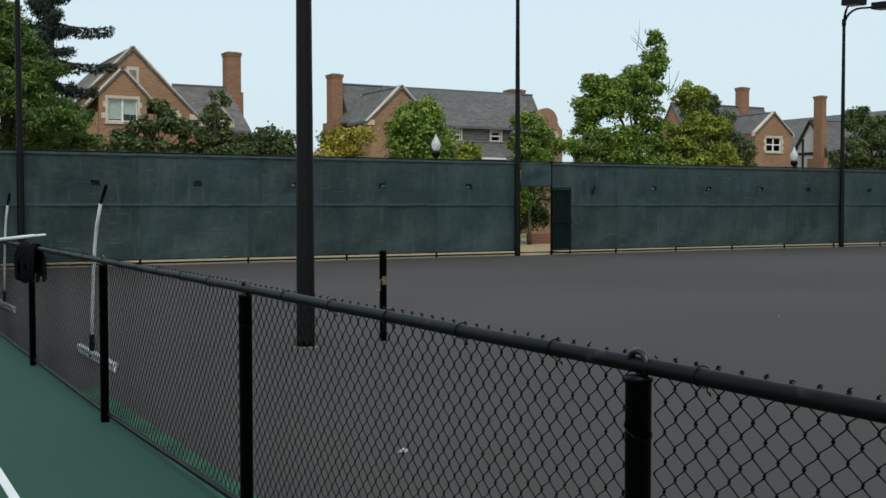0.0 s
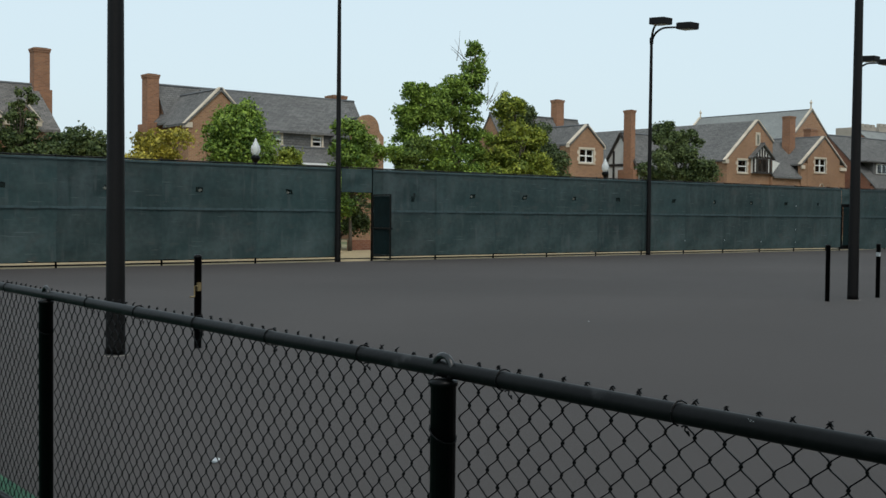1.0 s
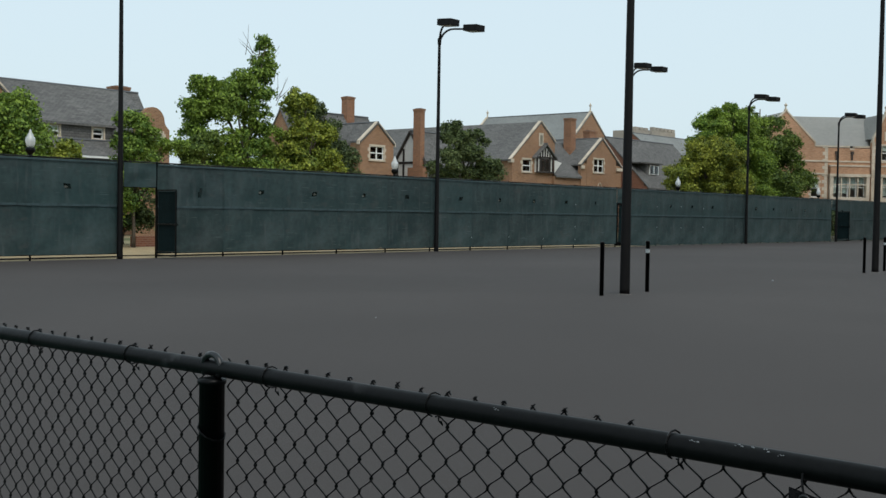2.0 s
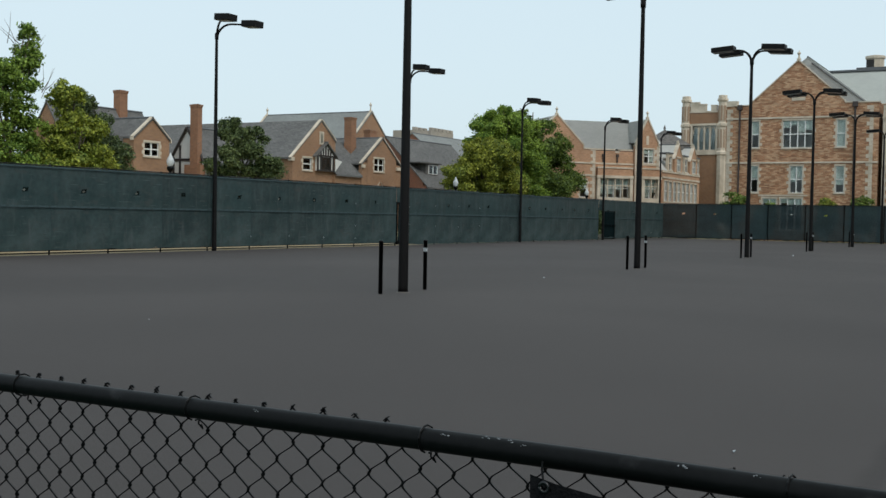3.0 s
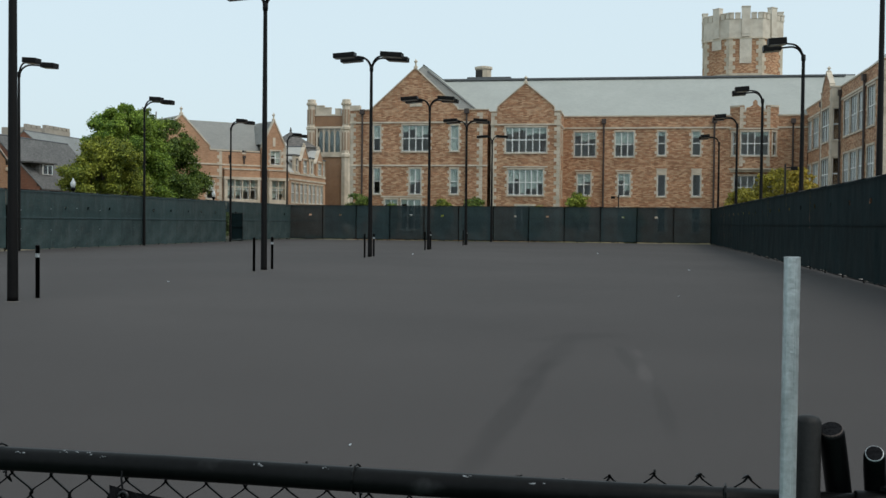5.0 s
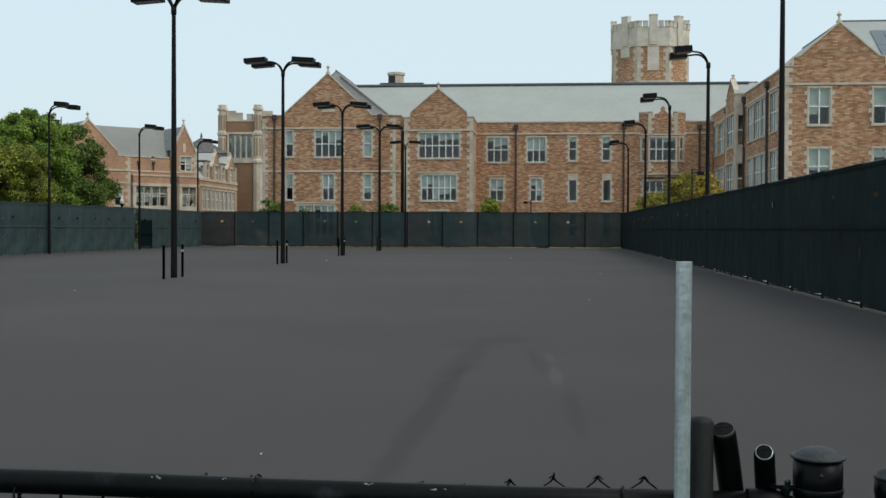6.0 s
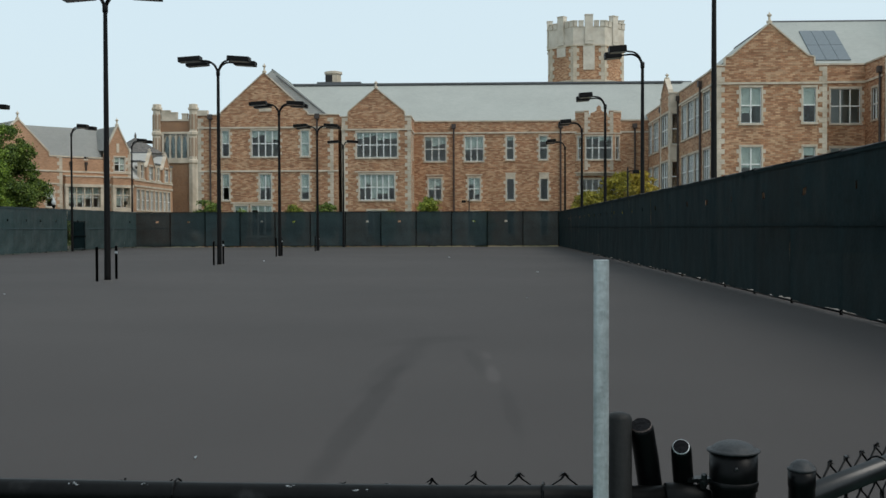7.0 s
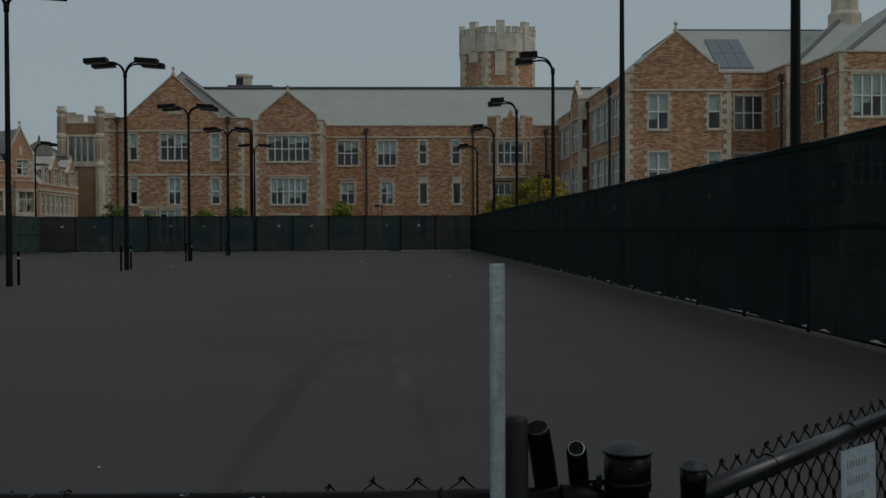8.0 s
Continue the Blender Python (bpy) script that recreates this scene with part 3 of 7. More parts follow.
tall_fence("screened_fence", (30.77, LEFT_Y), "x", [2.89] + [2.68] * 9 + [1.02], [None, 0.556, 0.515, 0.43, None, 0.69, 0.68, 0.73, 0.6, 0.6, None], left_label, first_seed=41, lift=0.08, sag=0.04)
tall_fence("screened_fence", (59.9, LEFT_Y), "x", [2.0] + [3.17] * 4, [0.5, None], left_label, first_seed=70, lift=0.12, sag=0.02)
tall_fence("screened_fence", (FAR_X, -18.35), "y", [3.06] * 12, [None, 0.5, 0.4], "tall fence with sheer dark windscreen below the hall", "screen_far", 1.0, 90, 0.09)
# faces away from the sun; its screen's shade is in the material colour
tall_fence("screened_fence", (-30.9, RIGHT_Y), "x", [3.17] * 33, [0.67], "tall black fence with shade-darkened green windscreen and small vents", "screen_dark", -1.0, 120, 0.115, 0.05, 0.05, thin=(8,), tall=3.01)


def gate(x0, x1, leaf_turn, state, chain=0.0):
    """A doorway in the tall fence with a screened panel above it and its leaf standing open."""
    g = thing("fence_gate", (x0, LEFT_Y, 0), "black framed fence gate " + state + " with dark screen", "gate")
    w = x1 - x0
    for u in (0.0, w):
        part("gate_post", POST, None, g, at=pose(u, 0, 0))
    bm = bmesh.new()
    for z in (2.27, TALL - 0.03):
        tube(bm, ((0, 0, z), (w, 0, z)), 0.02, 8)
    part("transom_rail", bm, "vinyl", g, smooth=True)
    v, q = screen_panel(w - 0.06, 0.76, None, 5, 0.0)
    part("transom_screen", raw("transom_screen", v, q, "screen", True), None, g, at=pose(0.03, -0.04, 2.27))
    leaf = part("gate_leaf", boxes((0, 0.04, -0.02, 0.02, 0.08, 2.2), (w - 0.12, w - 0.08, -0.02, 0.02, 0.08, 2.2), (0.04, w - 0.12, -0.02, 0.02, 2.16, 2.2),
                                   (0.04, w - 0.12, -0.02, 0.02, 1.08, 1.12), (0.04, w - 0.12, -0.02, 0.02, 0.08, 0.12), (0.04, w - 0.12, -0.02, 0.02, 0.2, 0.23)),
                "vinyl", g, at=pose(w, -0.05, 0, 0, 0, leaf_turn))
    v, q = screen_panel(w - 0.2, 1.9, None, 8, 0.0)
    part("leaf_screen", raw("leaf_screen", v, q, "screen_dark", True), None, leaf, at=pose(0.06, 0.025, 0.24))
    if leaf_turn > 90:
        part("stop_strip", boxes((0.03, 0.14, -0.055, -0.02, 0.05, 2.27), (w - 0.06, w - 0.03, -0.055, -0.02, 0.05, 2.27), (0.14, w - 0.06, -0.05, -0.03, 2.14, 2.27), (0.14, w - 0.06, -0.05, -0.03, 0.05, 0.26)), "vinyl", g)
    if chain:
        part("chain", tube(bmesh.new(), [(w * k / 8, 0.0, chain - 0.02 * math.sin(math.pi * k / 8)) for k in range(9)], 0.012, 6), "vinyl", g, "dark chain hung across the opening")
        part("threshold_rail", tube(bmesh.new(), ((0, 0, 0.09), (w, 0, 0.09)), 0.016, 8), "vinyl", g, smooth=True)
    part("latch", boxes((w - 0.2, w - 0.02, -0.035, 0.035, 1.06, 1.12)), "vinyl", leaf, "black gate latch")
    return g


gate(0.22, 1.48, -95, "standing open", 1.84)
gate(29.5, 30.75, 180, "standing closed")
gate(58.85, 59.86, -88, "standing open")


# ---- floodlight poles ----
def flood_head(half):
    bm = bevelled(boxes((-0.28, 0.28, -half, half, 0.0, 0.26 if half < 0.4 else 0.21)), 0.02, 2)
    return mesh_of("head", bm, "pole"), mesh_of("lens", boxes((-0.22, 0.22, 0.06 - half, half - 0.06, -0.012, 0.003)), "lamp_lens")


HEADS = {len(sides): flood_head(half) for sides, half in (((1,), 0.36), ((1, -1), 0.49))}     # longer heads on the poles between the courts


def flood_pole(x, y, sides, base_r=0.104, height=8.75, base_plate=False, pair=(-1, 1), reach=(0.82, 1.15)):
    """A tapered pole with curved arms towards -y (1), +y (-1); two heads each way, or one."""
    label = "tall dark bronze floodlight pole with twin box heads" if len(sides) * len(pair) == 2 else "tall dark bronze floodlight pole with four box heads"
    f = thing("floodlight_pole", (x, y, 0), label, "light pole", "court floodlights")
    part("pole", lathe(bmesh.new(), ((base_r * 1.02, 0), (base_r, 0.1), (base_r * 0.62, height), (base_r * 0.62, height + 0.05)), 14), "pole", f, smooth=True)
    part("base_plate", lathe(bmesh.new(), ((0.125, 0), (0.125, 0.012), (0.10, 0.018)), 14), "pole", f, "small dark base collar") if base_plate else None
    part("grout", lathe(bmesh.new(), ((0.142, 0.0), (0.136, 0.005), (0.12, 0.007)), 11), "concrete", f, "thin ring of pale grout") if base_plate else None
    part("collar", lathe(bmesh.new(), ((base_r * 0.8, height - 0.18), (base_r * 0.86, height - 0.1), (base_r * 0.86, height + 0.06), (0.03, height + 0.1)), 12), "pole", f, smooth=True)
    head_mesh, lens_mesh = HEADS[len(sides)]
    for s in sides:
        for d in pair:
            tip = Vector((reach[0] * d, -reach[1] * s, height + 0.48))
            pts = []
            for k in range(9):
                a = min(1.0, k / 6)
                out = 0.42 * (1 - math.cos(a * math.pi / 2)) + 0.24 * max(0, k - 6)
                pts.append((tip.x * out, tip.y * out, height - 0.2 + 0.66 * math.sin(a * math.pi / 2)))
            part("arm", tube(bmesh.new(), pts, [0.052 - 0.002 * k for k in range(9)], 8), "pole", f, smooth=True)
            h = part("head", head_mesh, None, f, "dark box floodlight head", at=pose(tip.x, tip.y, height + 0.36, 4 * s, 0, 0))
            part("lens", lens_mesh, None, h, "pale glass lens")
    return f


D = 14.63
LINE_X = [-14.66] + [D * i for i in range(5)]
for x, h in zip(LINE_X, (8.75, 8.75, 8.58, 8.63, 8.35, 8.45)):
    flood_pole(x, 0.0, (1, -1), height=h, base_plate=True, reach=(0.64, 1.08))
flood_pole(73.15, 0.0, (1, -1), height=8.5, base_plate=True, pair=(0,), reach=(0.0, 0.82))
for x, h in ((-15.1, 8.75), (0.0, 8.75), (15.06, 8.75), (30.35, 8.75), (44.45, 8.48), (59.3, 8.55), (74.5, 8.75)):
    flood_pole(x, 18.12 if x < 74 else 18.6, (1,), 0.094, h)
for x, h in ((-1.08, 8.75), (13.08, 8.75), (27.4, 8.55), (41.5, 8.35), (55.7, 8.3), (70.9, 8.2)):
    flood_pole(x, -18.62, (-1,), 0.106, h)


# ---- net posts ----
def net_post(x, y, crank, white=False):
    p = thing("net_post", (x, y, 0), "short black steel tennis net post", "net post", "net posts")
    part("post", lathe(bmesh.new(), ((0.043, 0), (0.043, 1.03), (0.047, 1.03), (0.047, 1.06), (0.032, 1.075)), 12), "vinyl", p, smooth=True)
    if white:
        part("worn_band", lathe(bmesh.new(), ((0.0455, 0.82), (0.0455, 0.9)), 12), "galv", p, "scuffed bare metal band")
    if crank:
        bm = boxes((-0.03, 0.015, -0.06, -0.03, 0.66, 0.76))
        tube(bm, ((-0.02, -0.05, 0.72), (-0.08, -0.08, 0.72), (-0.08, -0.08, 0.6)), 0.009, 6)
        tube(bm, ((-0.08, -0.08, 0.6), (-0.14, -0.09, 0.6)), 0.01, 6)
        part("crank", bm, "brass", p, "brass net winding crank")
    return p


for i, x in enumerate(LINE_X):
    if i:
        net_post(x - 0.78, 0.06, False, False)
    net_post(x + 1.0, 0.06, i == 0, i > 0)


# ---- low chain-link fence ----
LOW_X, RAIL_Z = -17.6, 1.1848
BOTTOM_RISE = 0.05
LOW_POSTS = (18.1, 15.0, 12.0, 9.0, 6.0, 2.9, -0.24, -3.47, -6.55, -9.41, -12.12)


def link_mesh(length, z0, z1, radius, gauge=0.0359, sides=4, seed=0, fine=True, rise=0.0):
    """Woven wire: upright zigzag strands that hook into each other, with twisted ends above; along +x."""
    rnd = random.Random(seed)
    verts, faces = [], []
    h = gauge
    count = int(length / gauge)
    steps = int((z1 - z0) / h)
    z0 = z1 - steps * h

    def strand(points, wide=1.0):
        base = len(verts)
        for x, y, z in points:
            for k in range(sides):
                a = 2 * math.pi * (k + 0.5) / sides
                verts.append((x + wide * radius * math.cos(a), y + radius * math.sin(a), z))
        for q in range(len(points) - 1):
            for k in range(sides):
                a, b = base + q * sides + k, base + q * sides + (k + 1) % sides
                faces.append((a, b, b + sides, a + sides))

    for s in range(count):
        x0 = s * gauge
        pts = []
        bow = 0.004 * math.sin(s * 0.13 + seed)
        lift = 0.004 * noise.noise((s // 2 * 0.9, seed, 4.0)) + 0.003 * noise.noise((s * 0.11, seed, 8.0)) + rise * min(1.0, max(0.0, (s / count - 0.83) / 0.05, (0.46 - s / count) / 0.05))
        for q in range(steps + 1):
            odd = (q + s) % 2
            z = z0 + q * h
            jog = 0.0018 * math.sin(q * 1.7 + s * 0.9)
            if not fine:
                pts.append((x0 + gauge * (1.05 if odd else -0.05), bow, z + lift))
                continue
            d = 1 if odd else -1
            mid = x0 + gauge * 0.5 + jog
            for dz, reach, y in ((-0.25, 0.355, 0.0), (-0.11, 0.468, 0.0012 * d), (-0.025, 0.505, 0.0022 * d), (0.025, 0.505, 0.0022 * d), (0.11, 0.468, 0.0012 * d), (0.25, 0.355, 0.0)):
                if 0 <= q * h + dz * h <= steps * h:
                    pts.append((mid + d * gauge * reach, bow + y, z + dz * h + lift))
        strand(pts, 1.25)
        if (steps + s) % 2:       # the two ends are twisted together and cut to short barbs
            x, z = x0 + gauge, z0 + steps * h + lift
            up, lean, w = rnd.uniform(-0.001, 0.006), rnd.uniform(-0.004, 0.002), rnd.uniform(0.002, 0.005)
            strand([(x - 0.007, 0.001, z - 0.005), (x + 0.001, -0.002, z + 0.001), (x + lean + w, 0.003, z + up)], 1.15)
            if rnd.random() > 0.3:
                strand([(x + 0.007, -0.001, z - 0.005), (x - 0.001, 0.002, z + 0.001), (x + lean - w, -0.003, z + up * rnd.uniform(0.5, 1.1))], 1.15)
    return verts, faces


low = thing("low_chain_link_fence", (LOW_X, 0, 0), "waist-high black vinyl chain-link fence between the courts", "fence")
for k, y in enumerate(LOW_POSTS[:-1]):
    bm = lathe(bmesh.new(), ((0.0315, 0), (0.0315, 1.148), (0.035, 1.148), (0.035, 1.160), (0.012, 1.164)), 18)
    p = part("post", bm, "vinyl", low, at=pose(-0.01, y, 0), smooth=True)
    bm = bmesh.new()
    tube(bm, [(0.0, 0.034 * math.cos(a), RAIL_Z + 0.004 + 0.032 * math.sin(a)) for a in (radians(-40 + 26 * j) for j in range(11))], 0.0085, 8)
    tube(bm, ((0.012, 0, 1.15), (0.012, 0.0, RAIL_Z - 0.02)), 0.012, 6)
    part("loop_cap", bm, "rail_worn", p, "black loop cap holding the rail", smooth=True)
    if k > 4:
        part("wire_tie", tube(bmesh.new(), [(0.0335 * math.cos(a), 0.0335 * math.sin(a), 1.03 + 0.02 * math.sin(a)) for a in (2 * math.pi * j / 12 for j in range(13))], 0.0022, 4), "vinyl", p)
bm = bmesh.new()
tube(bm, [(0, y, RAIL_Z + 0.004 * noise.noise((y, 0, 3)) - 0.0085 * min(1.0, max(0.0, (-10.9 - y) / 0.7))) for y in np.linspace(18.1, -12.14, 80)], 0.0205, 14)
part("top_rail", bm, "rail", low, "scuffed black top rail", smooth=True)
bm = bmesh.new()
tube(bm, [(0.01, y, 0.085 + BOTTOM_RISE * min(1.0, max(0.0, (-3.4 - y) / 3.1)) + 0.004 * noise.noise((y * 0.6, 5, 1))) for y in np.linspace(18.1, -12.14, 60)], 0.019, 10)
part("bottom_rail", bm, "vinyl", low, smooth=True)
for k, (a, b) in enumerate(zip(LOW_POSTS, LOW_POSTS[1:])):
    near = b < 0
    v, q = link_mesh(a - b - (0.0 if b > -12 else 0.018), 0.085, RAIL_Z + (0.024 if b > -12 else 0.006), 0.0022 if near else 0.0027, sides=4 if near else 3, seed=k, fine=near, rise=0.0 if b > -12 else 0.019)
    tagged(part("chain_link", raw("chain_link", v, q, "vinyl", near), None, low, at=pose(0.026, a - (0.0 if b > -12 else 0.018), 0, 0, 0, -90)), kind="stuff")
tie_y = [y0 - 0.5 * j for y0 in LOW_POSTS[5:-1] for j in range(1, 6)] + [-9.62, -10.126, -10.684, -11.27]
for y in sorted(set(round(t, 2) for t in tie_y if not -11.9 < t < -9.4) | {-9.62, -10.13, -10.68, -11.32}):
    bm = tube(bmesh.new(), [(0.003 + 0.0245 * math.cos(a), 0.006 * math.sin(a * 0.5), 0.0245 * math.sin(a)) for a in (radians(-100 + 30 * j) for j in range(13))], 0.0019, 5)
    tube(bm, ((0.02, 0.003, -0.018), (0.014, 0.0, -0.034), (0.018, -0.008, -0.044), (0.02, -0.002, -0.036)), 0.0019, 5)
    part("rail_tie", bm, "vinyl", low, at=pose(0, y, RAIL_Z + 0.004 * noise.noise((y, 0, 3)) - 0.0085 * min(1.0, max(0.0, (-10.9 - y) / 0.7))))


# ---- buildings ----
def rel(parent, m):
    return parent.matrix_basis.inverted() @ m


def wall(parent, m, length, z0, z1, openings, mat, thick=0.35, gable=None, name="wall"):
    """A wall along its own x with openings right through it; outer face at y = 0. gable: (middle, height of the point)."""
    tops = {u for u, z in gable if z == z1} if isinstance(gable, list) else set()
    prof = []
    if gable:       # drop the parts of the outline that only run along the wall's top
        prof = list(gable) if isinstance(gable, list) else [(0.0, z1), (length, z1), (gable[0], gable[1])]
        while prof[2][1] == z1:
            prof.pop(1)
        while prof[-1][1] == z1:
            prof[0] = prof.pop()
    us = sorted({0.0, length} | {o[k] for o in openings for k in (0, 1)} | {u for u in tops if 0 < u < length})
    zs = sorted({z0, z1} | {o[k] for o in openings for k in (2, 3)})
    bm = bmesh.new()
    cache = {}

    def vert(u, y, z):
        key = (round(u, 4), y, round(z, 4))
        if key not in cache:
            cache[key] = bm.verts.new((u, y, z))
        return cache[key]

    def solid(i, j):
        if not (0 <= i < len(us) - 1 and 0 <= j < len(zs) - 1):
            return False
        cu, cz = (us[i] + us[i + 1]) / 2, (zs[j] + zs[j + 1]) / 2
        return not any(o[0] < cu < o[1] and o[2] < cz < o[3] for o in openings)

    for i in range(len(us) - 1):
        for j in range(len(zs) - 1):
            if not solid(i, j):
                continue
            a, b, c, d = us[i], us[i + 1], zs[j], zs[j + 1]
            bm.faces.new((vert(a, 0, c), vert(b, 0, c), vert(b, 0, d), vert(a, 0, d)))
            bm.faces.new((vert(a, thick, d), vert(b, thick, d), vert(b, thick, c), vert(a, thick, c)))
            if not solid(i - 1, j):
                bm.faces.new((vert(a, 0, d), vert(a, thick, d), vert(a, thick, c), vert(a, 0, c)))
            if not solid(i + 1, j):
                bm.faces.new((vert(b, 0, c), vert(b, thick, c), vert(b, thick, d), vert(b, 0, d)))
            if not solid(i, j - 1):
                bm.faces.new((vert(a, 0, c), vert(a, thick, c), vert(b, thick, c), vert(b, 0, c)))
            if not solid(i, j + 1) and not (gable and d == z1 and prof[0][0] <= a and b <= prof[1][0]):
                bm.faces.new((vert(b, 0, d), vert(b, thick, d), vert(a, thick, d), vert(a, 0, d)))
    if gable:
        inner = [(u, z1) for u in us if prof[0][0] < u < prof[1][0]]     # the foot follows the joints of the wall below
        prof = prof[:1] + inner + prof[1:]
        f = [bm.verts.new((u, 0, z)) for u, z in prof]
        g = [bm.verts.new((u, thick, z)) for u, z in prof]
        bm.faces.new(f)
        bm.faces.new(g[::-1])
        for k in range(len(inner) + 1, len(prof)):
            q = (k + 1) % len(prof)
            bm.faces.new((f[k], g[k], g[q], f[q])[::-1])
    bmesh.ops.remove_doubles(bm, verts=bm.verts[:], dist=0.0005)
    return lay_uv(part(name, bm, mat, parent, at=rel(parent, m)))


PANES = {}


def window(parent, m, u0, u1, z0, z1, lights, rows, blind=0.0, surround="stone", teeth=True):
    """A window set in its opening: surround with toothed jambs, mullions and transom, panes, perhaps a blind."""
    w, h = u1 - u0, z1 - z0
    bm = boxes((-0.12, w + 0.12, -0.05, 0.2, h, h + 0.15), (-0.16, w + 0.16, -0.09, 0.2, -0.14, 0.0),
               (-0.12, 0.0, -0.04, 0.2, 0.0, h), (w, w + 0.12, -0.04, 0.2, 0.0, h))
    if teeth:
        n = max(2, round(h / 0.62))
        for k in range(n):
            c = h * (k + 0.5) / n
            d = 0.27 + 0.05 * math.sin(k * 9 + u0 * 3)
            box(bm, -d, -0.12, -0.025, 0.03, c - 0.14, c + 0.14)
            box(bm, w + 0.12, w + d, -0.025, 0.03, c - 0.14, c + 0.14)
    win = part("window", bm, surround, parent, at=rel(parent, m) @ pose(u0, 0, z0))
    bm = bmesh.new()
    t = 0.085
    for k in range(1, lights):
        c = w * k / lights
        box(bm, c - t / 2, c + t / 2, 0.03, 0.16, 0.0, h)
    for k in range(1, rows):
        c = h * (0.5 if rows == 2 else k / rows)
        box(bm, 0.0, w, 0.035, 0.155, c - t / 2, c + t / 2)
    for a, b, c, d in ((0, w, 0, 0.05), (0, w, h - 0.05, h), (0, 0.05, 0.05, h - 0.05), (w - 0.05, w, 0.05, h - 0.05)):
        box(bm, a, b, 0.06, 0.14, c, d)
    part("window_frame", bm, "sash", win)
    pw, ph = round(w / lights - t, 3), round(h / rows - t, 3)
    if (pw, ph) not in PANES:
        PANES[pw, ph] = mesh_of("pane", boxes((0, pw, 0, 0.012, 0, ph)), "glass")
    for i in range(lights):
        for j in range(rows):
            p = part("pane", PANES[pw, ph], None, win, at=pose(w * i / lights + t / 2, 0.1, h * j / rows + t / 2, 0.3 * math.sin(i * 5 + j * 3 + u0), 0, 0.5 * math.sin(i * 7 + j + z0)))
            p.visible_shadow = False
    if blind:
        bm = bmesh.new()
        for i in range(lights):
            drop = min(1.0, blind * (1.0, 0.5, 1.0, 1.25, 0.75)[(i * 7 + round(u0 * 3 + z0)) % 5])
            box(bm, w * i / lights + 0.02, w * (i + 1) / lights - 0.02, 0.125, 0.132, h * (1 - drop), h - 0.02)
        part("blind", bm, "blind", win, "pale drawn blind")
    return win


def fill(parent, m, wins):
    for o in wins:
        window(parent, m, *o)


def roof(parent, x0, x1, y0, y1, eave, ridge, axis, mat, over=0.25, gable_over=0.1, thick=0.14):
    """Two slopes with thickness; the ridge along x or y."""
    bm = bmesh.new()
    if axis == "x":
        half, mid, a, b = (y1 - y0) / 2, (y0 + y1) / 2, x0 - gable_over, x1 + gable_over
    else:
        half, mid, a, b = (x1 - x0) / 2, (x0 + x1) / 2, y0 - gable_over, y1 + gable_over
    k = (ridge - eave) / half
    for s in (-1, 1):
        prof = [(mid, ridge), (mid + s * (half + over), eave - over * k), (mid + s * (half + over), eave - over * k + thick), (mid, ridge + thick)]
        ends = []
        for e in (a, b):
            ends.append([bm.verts.new((e, c, z) if axis == "x" else (c, e, z)) for c, z in prof])
        p, q = ends
        fs = [p, q[::-1]] + [(p[i], q[i], q[(i + 1) % 4], p[(i + 1) % 4])[::-1] for i in range(4)]
        for f in fs:
            bm.faces.new(f)
    bmesh.ops.recalc_face_normals(bm, faces=bm.faces[:])
    ob = lay_uv(part("roof", bm, mat, parent, at=rel(parent, Matrix())))
    cap = tube(bmesh.new(), ((a, mid, ridge + thick), (b, mid, ridge + thick)) if axis == "x" else ((mid, a, ridge + thick), (mid, b, ridge + thick)), 0.09, 6)
    part("ridge_cap", cap, "lead", ob, at=Matrix())
    return ob


def slope(parent, corners, mat, thick=0.14):
    """One roof slope: its upper face through the corners (anticlockwise from above), and its thickness below."""
    bm = bmesh.new()
    top = [bm.verts.new(c) for c in corners]
    under = [bm.verts.new((x, y, z - thick)) for x, y, z in corners]
    n = len(top)
    bm.faces.new(top)
    bm.faces.new(under[::-1])
    for i in range(n):
        bm.faces.new((under[i], under[(i + 1) % n], top[(i + 1) % n], top[i]))
    return lay_uv(part("roof", bm, mat, parent, at=rel(parent, Matrix())))


def coping(parent, m, profile, w=0.42, h=0.16, mat="stone", lift=0.10):
    """A stone coping along a wall-top profile of (u, z)."""
    bm = bmesh.new()
    for (u0, z0), (u1, z1) in zip(profile, profile[1:]):
        d = Vector((u1 - u0, 0, z1 - z0)).normalized()
        n = Vector((-d.z, 0, d.x))
        base = Vector((u0, 0, z0)), Vector((u1, 0, z1))
        vs = []
        for p in base:
            for y in (-0.07, w - 0.07):
                for k in (lift - h, lift):
                    q = p + n * k
                    vs.append(bm.verts.new((q.x, y, q.z)))
        for a in ((0, 1, 3, 2), (4, 6, 7, 5), (0, 4, 5, 1), (2, 3, 7, 6), (1, 5, 7, 3), (0, 2, 6, 4)):
            bm.faces.new([vs[i] for i in a])
    bmesh.ops.recalc_face_normals(bm, faces=bm.faces[:])
    return part("coping", bm, mat, parent, at=rel(parent, m))


def finial(parent, m, u, z, h=0.85):
    bm = lathe(bmesh.new(), ((0.2, 0), (0.2, 0.16), (0.1, 0.2), (0.08, h * 0.55), (0.17, h * 0.66), (0.17, h * 0.76), (0.06, h * 0.84), (0.02, h)), 8)
    return part("finial", bm, "stone", parent, at=rel(parent, m) @ pose(u, 0.15, z), smooth=False)


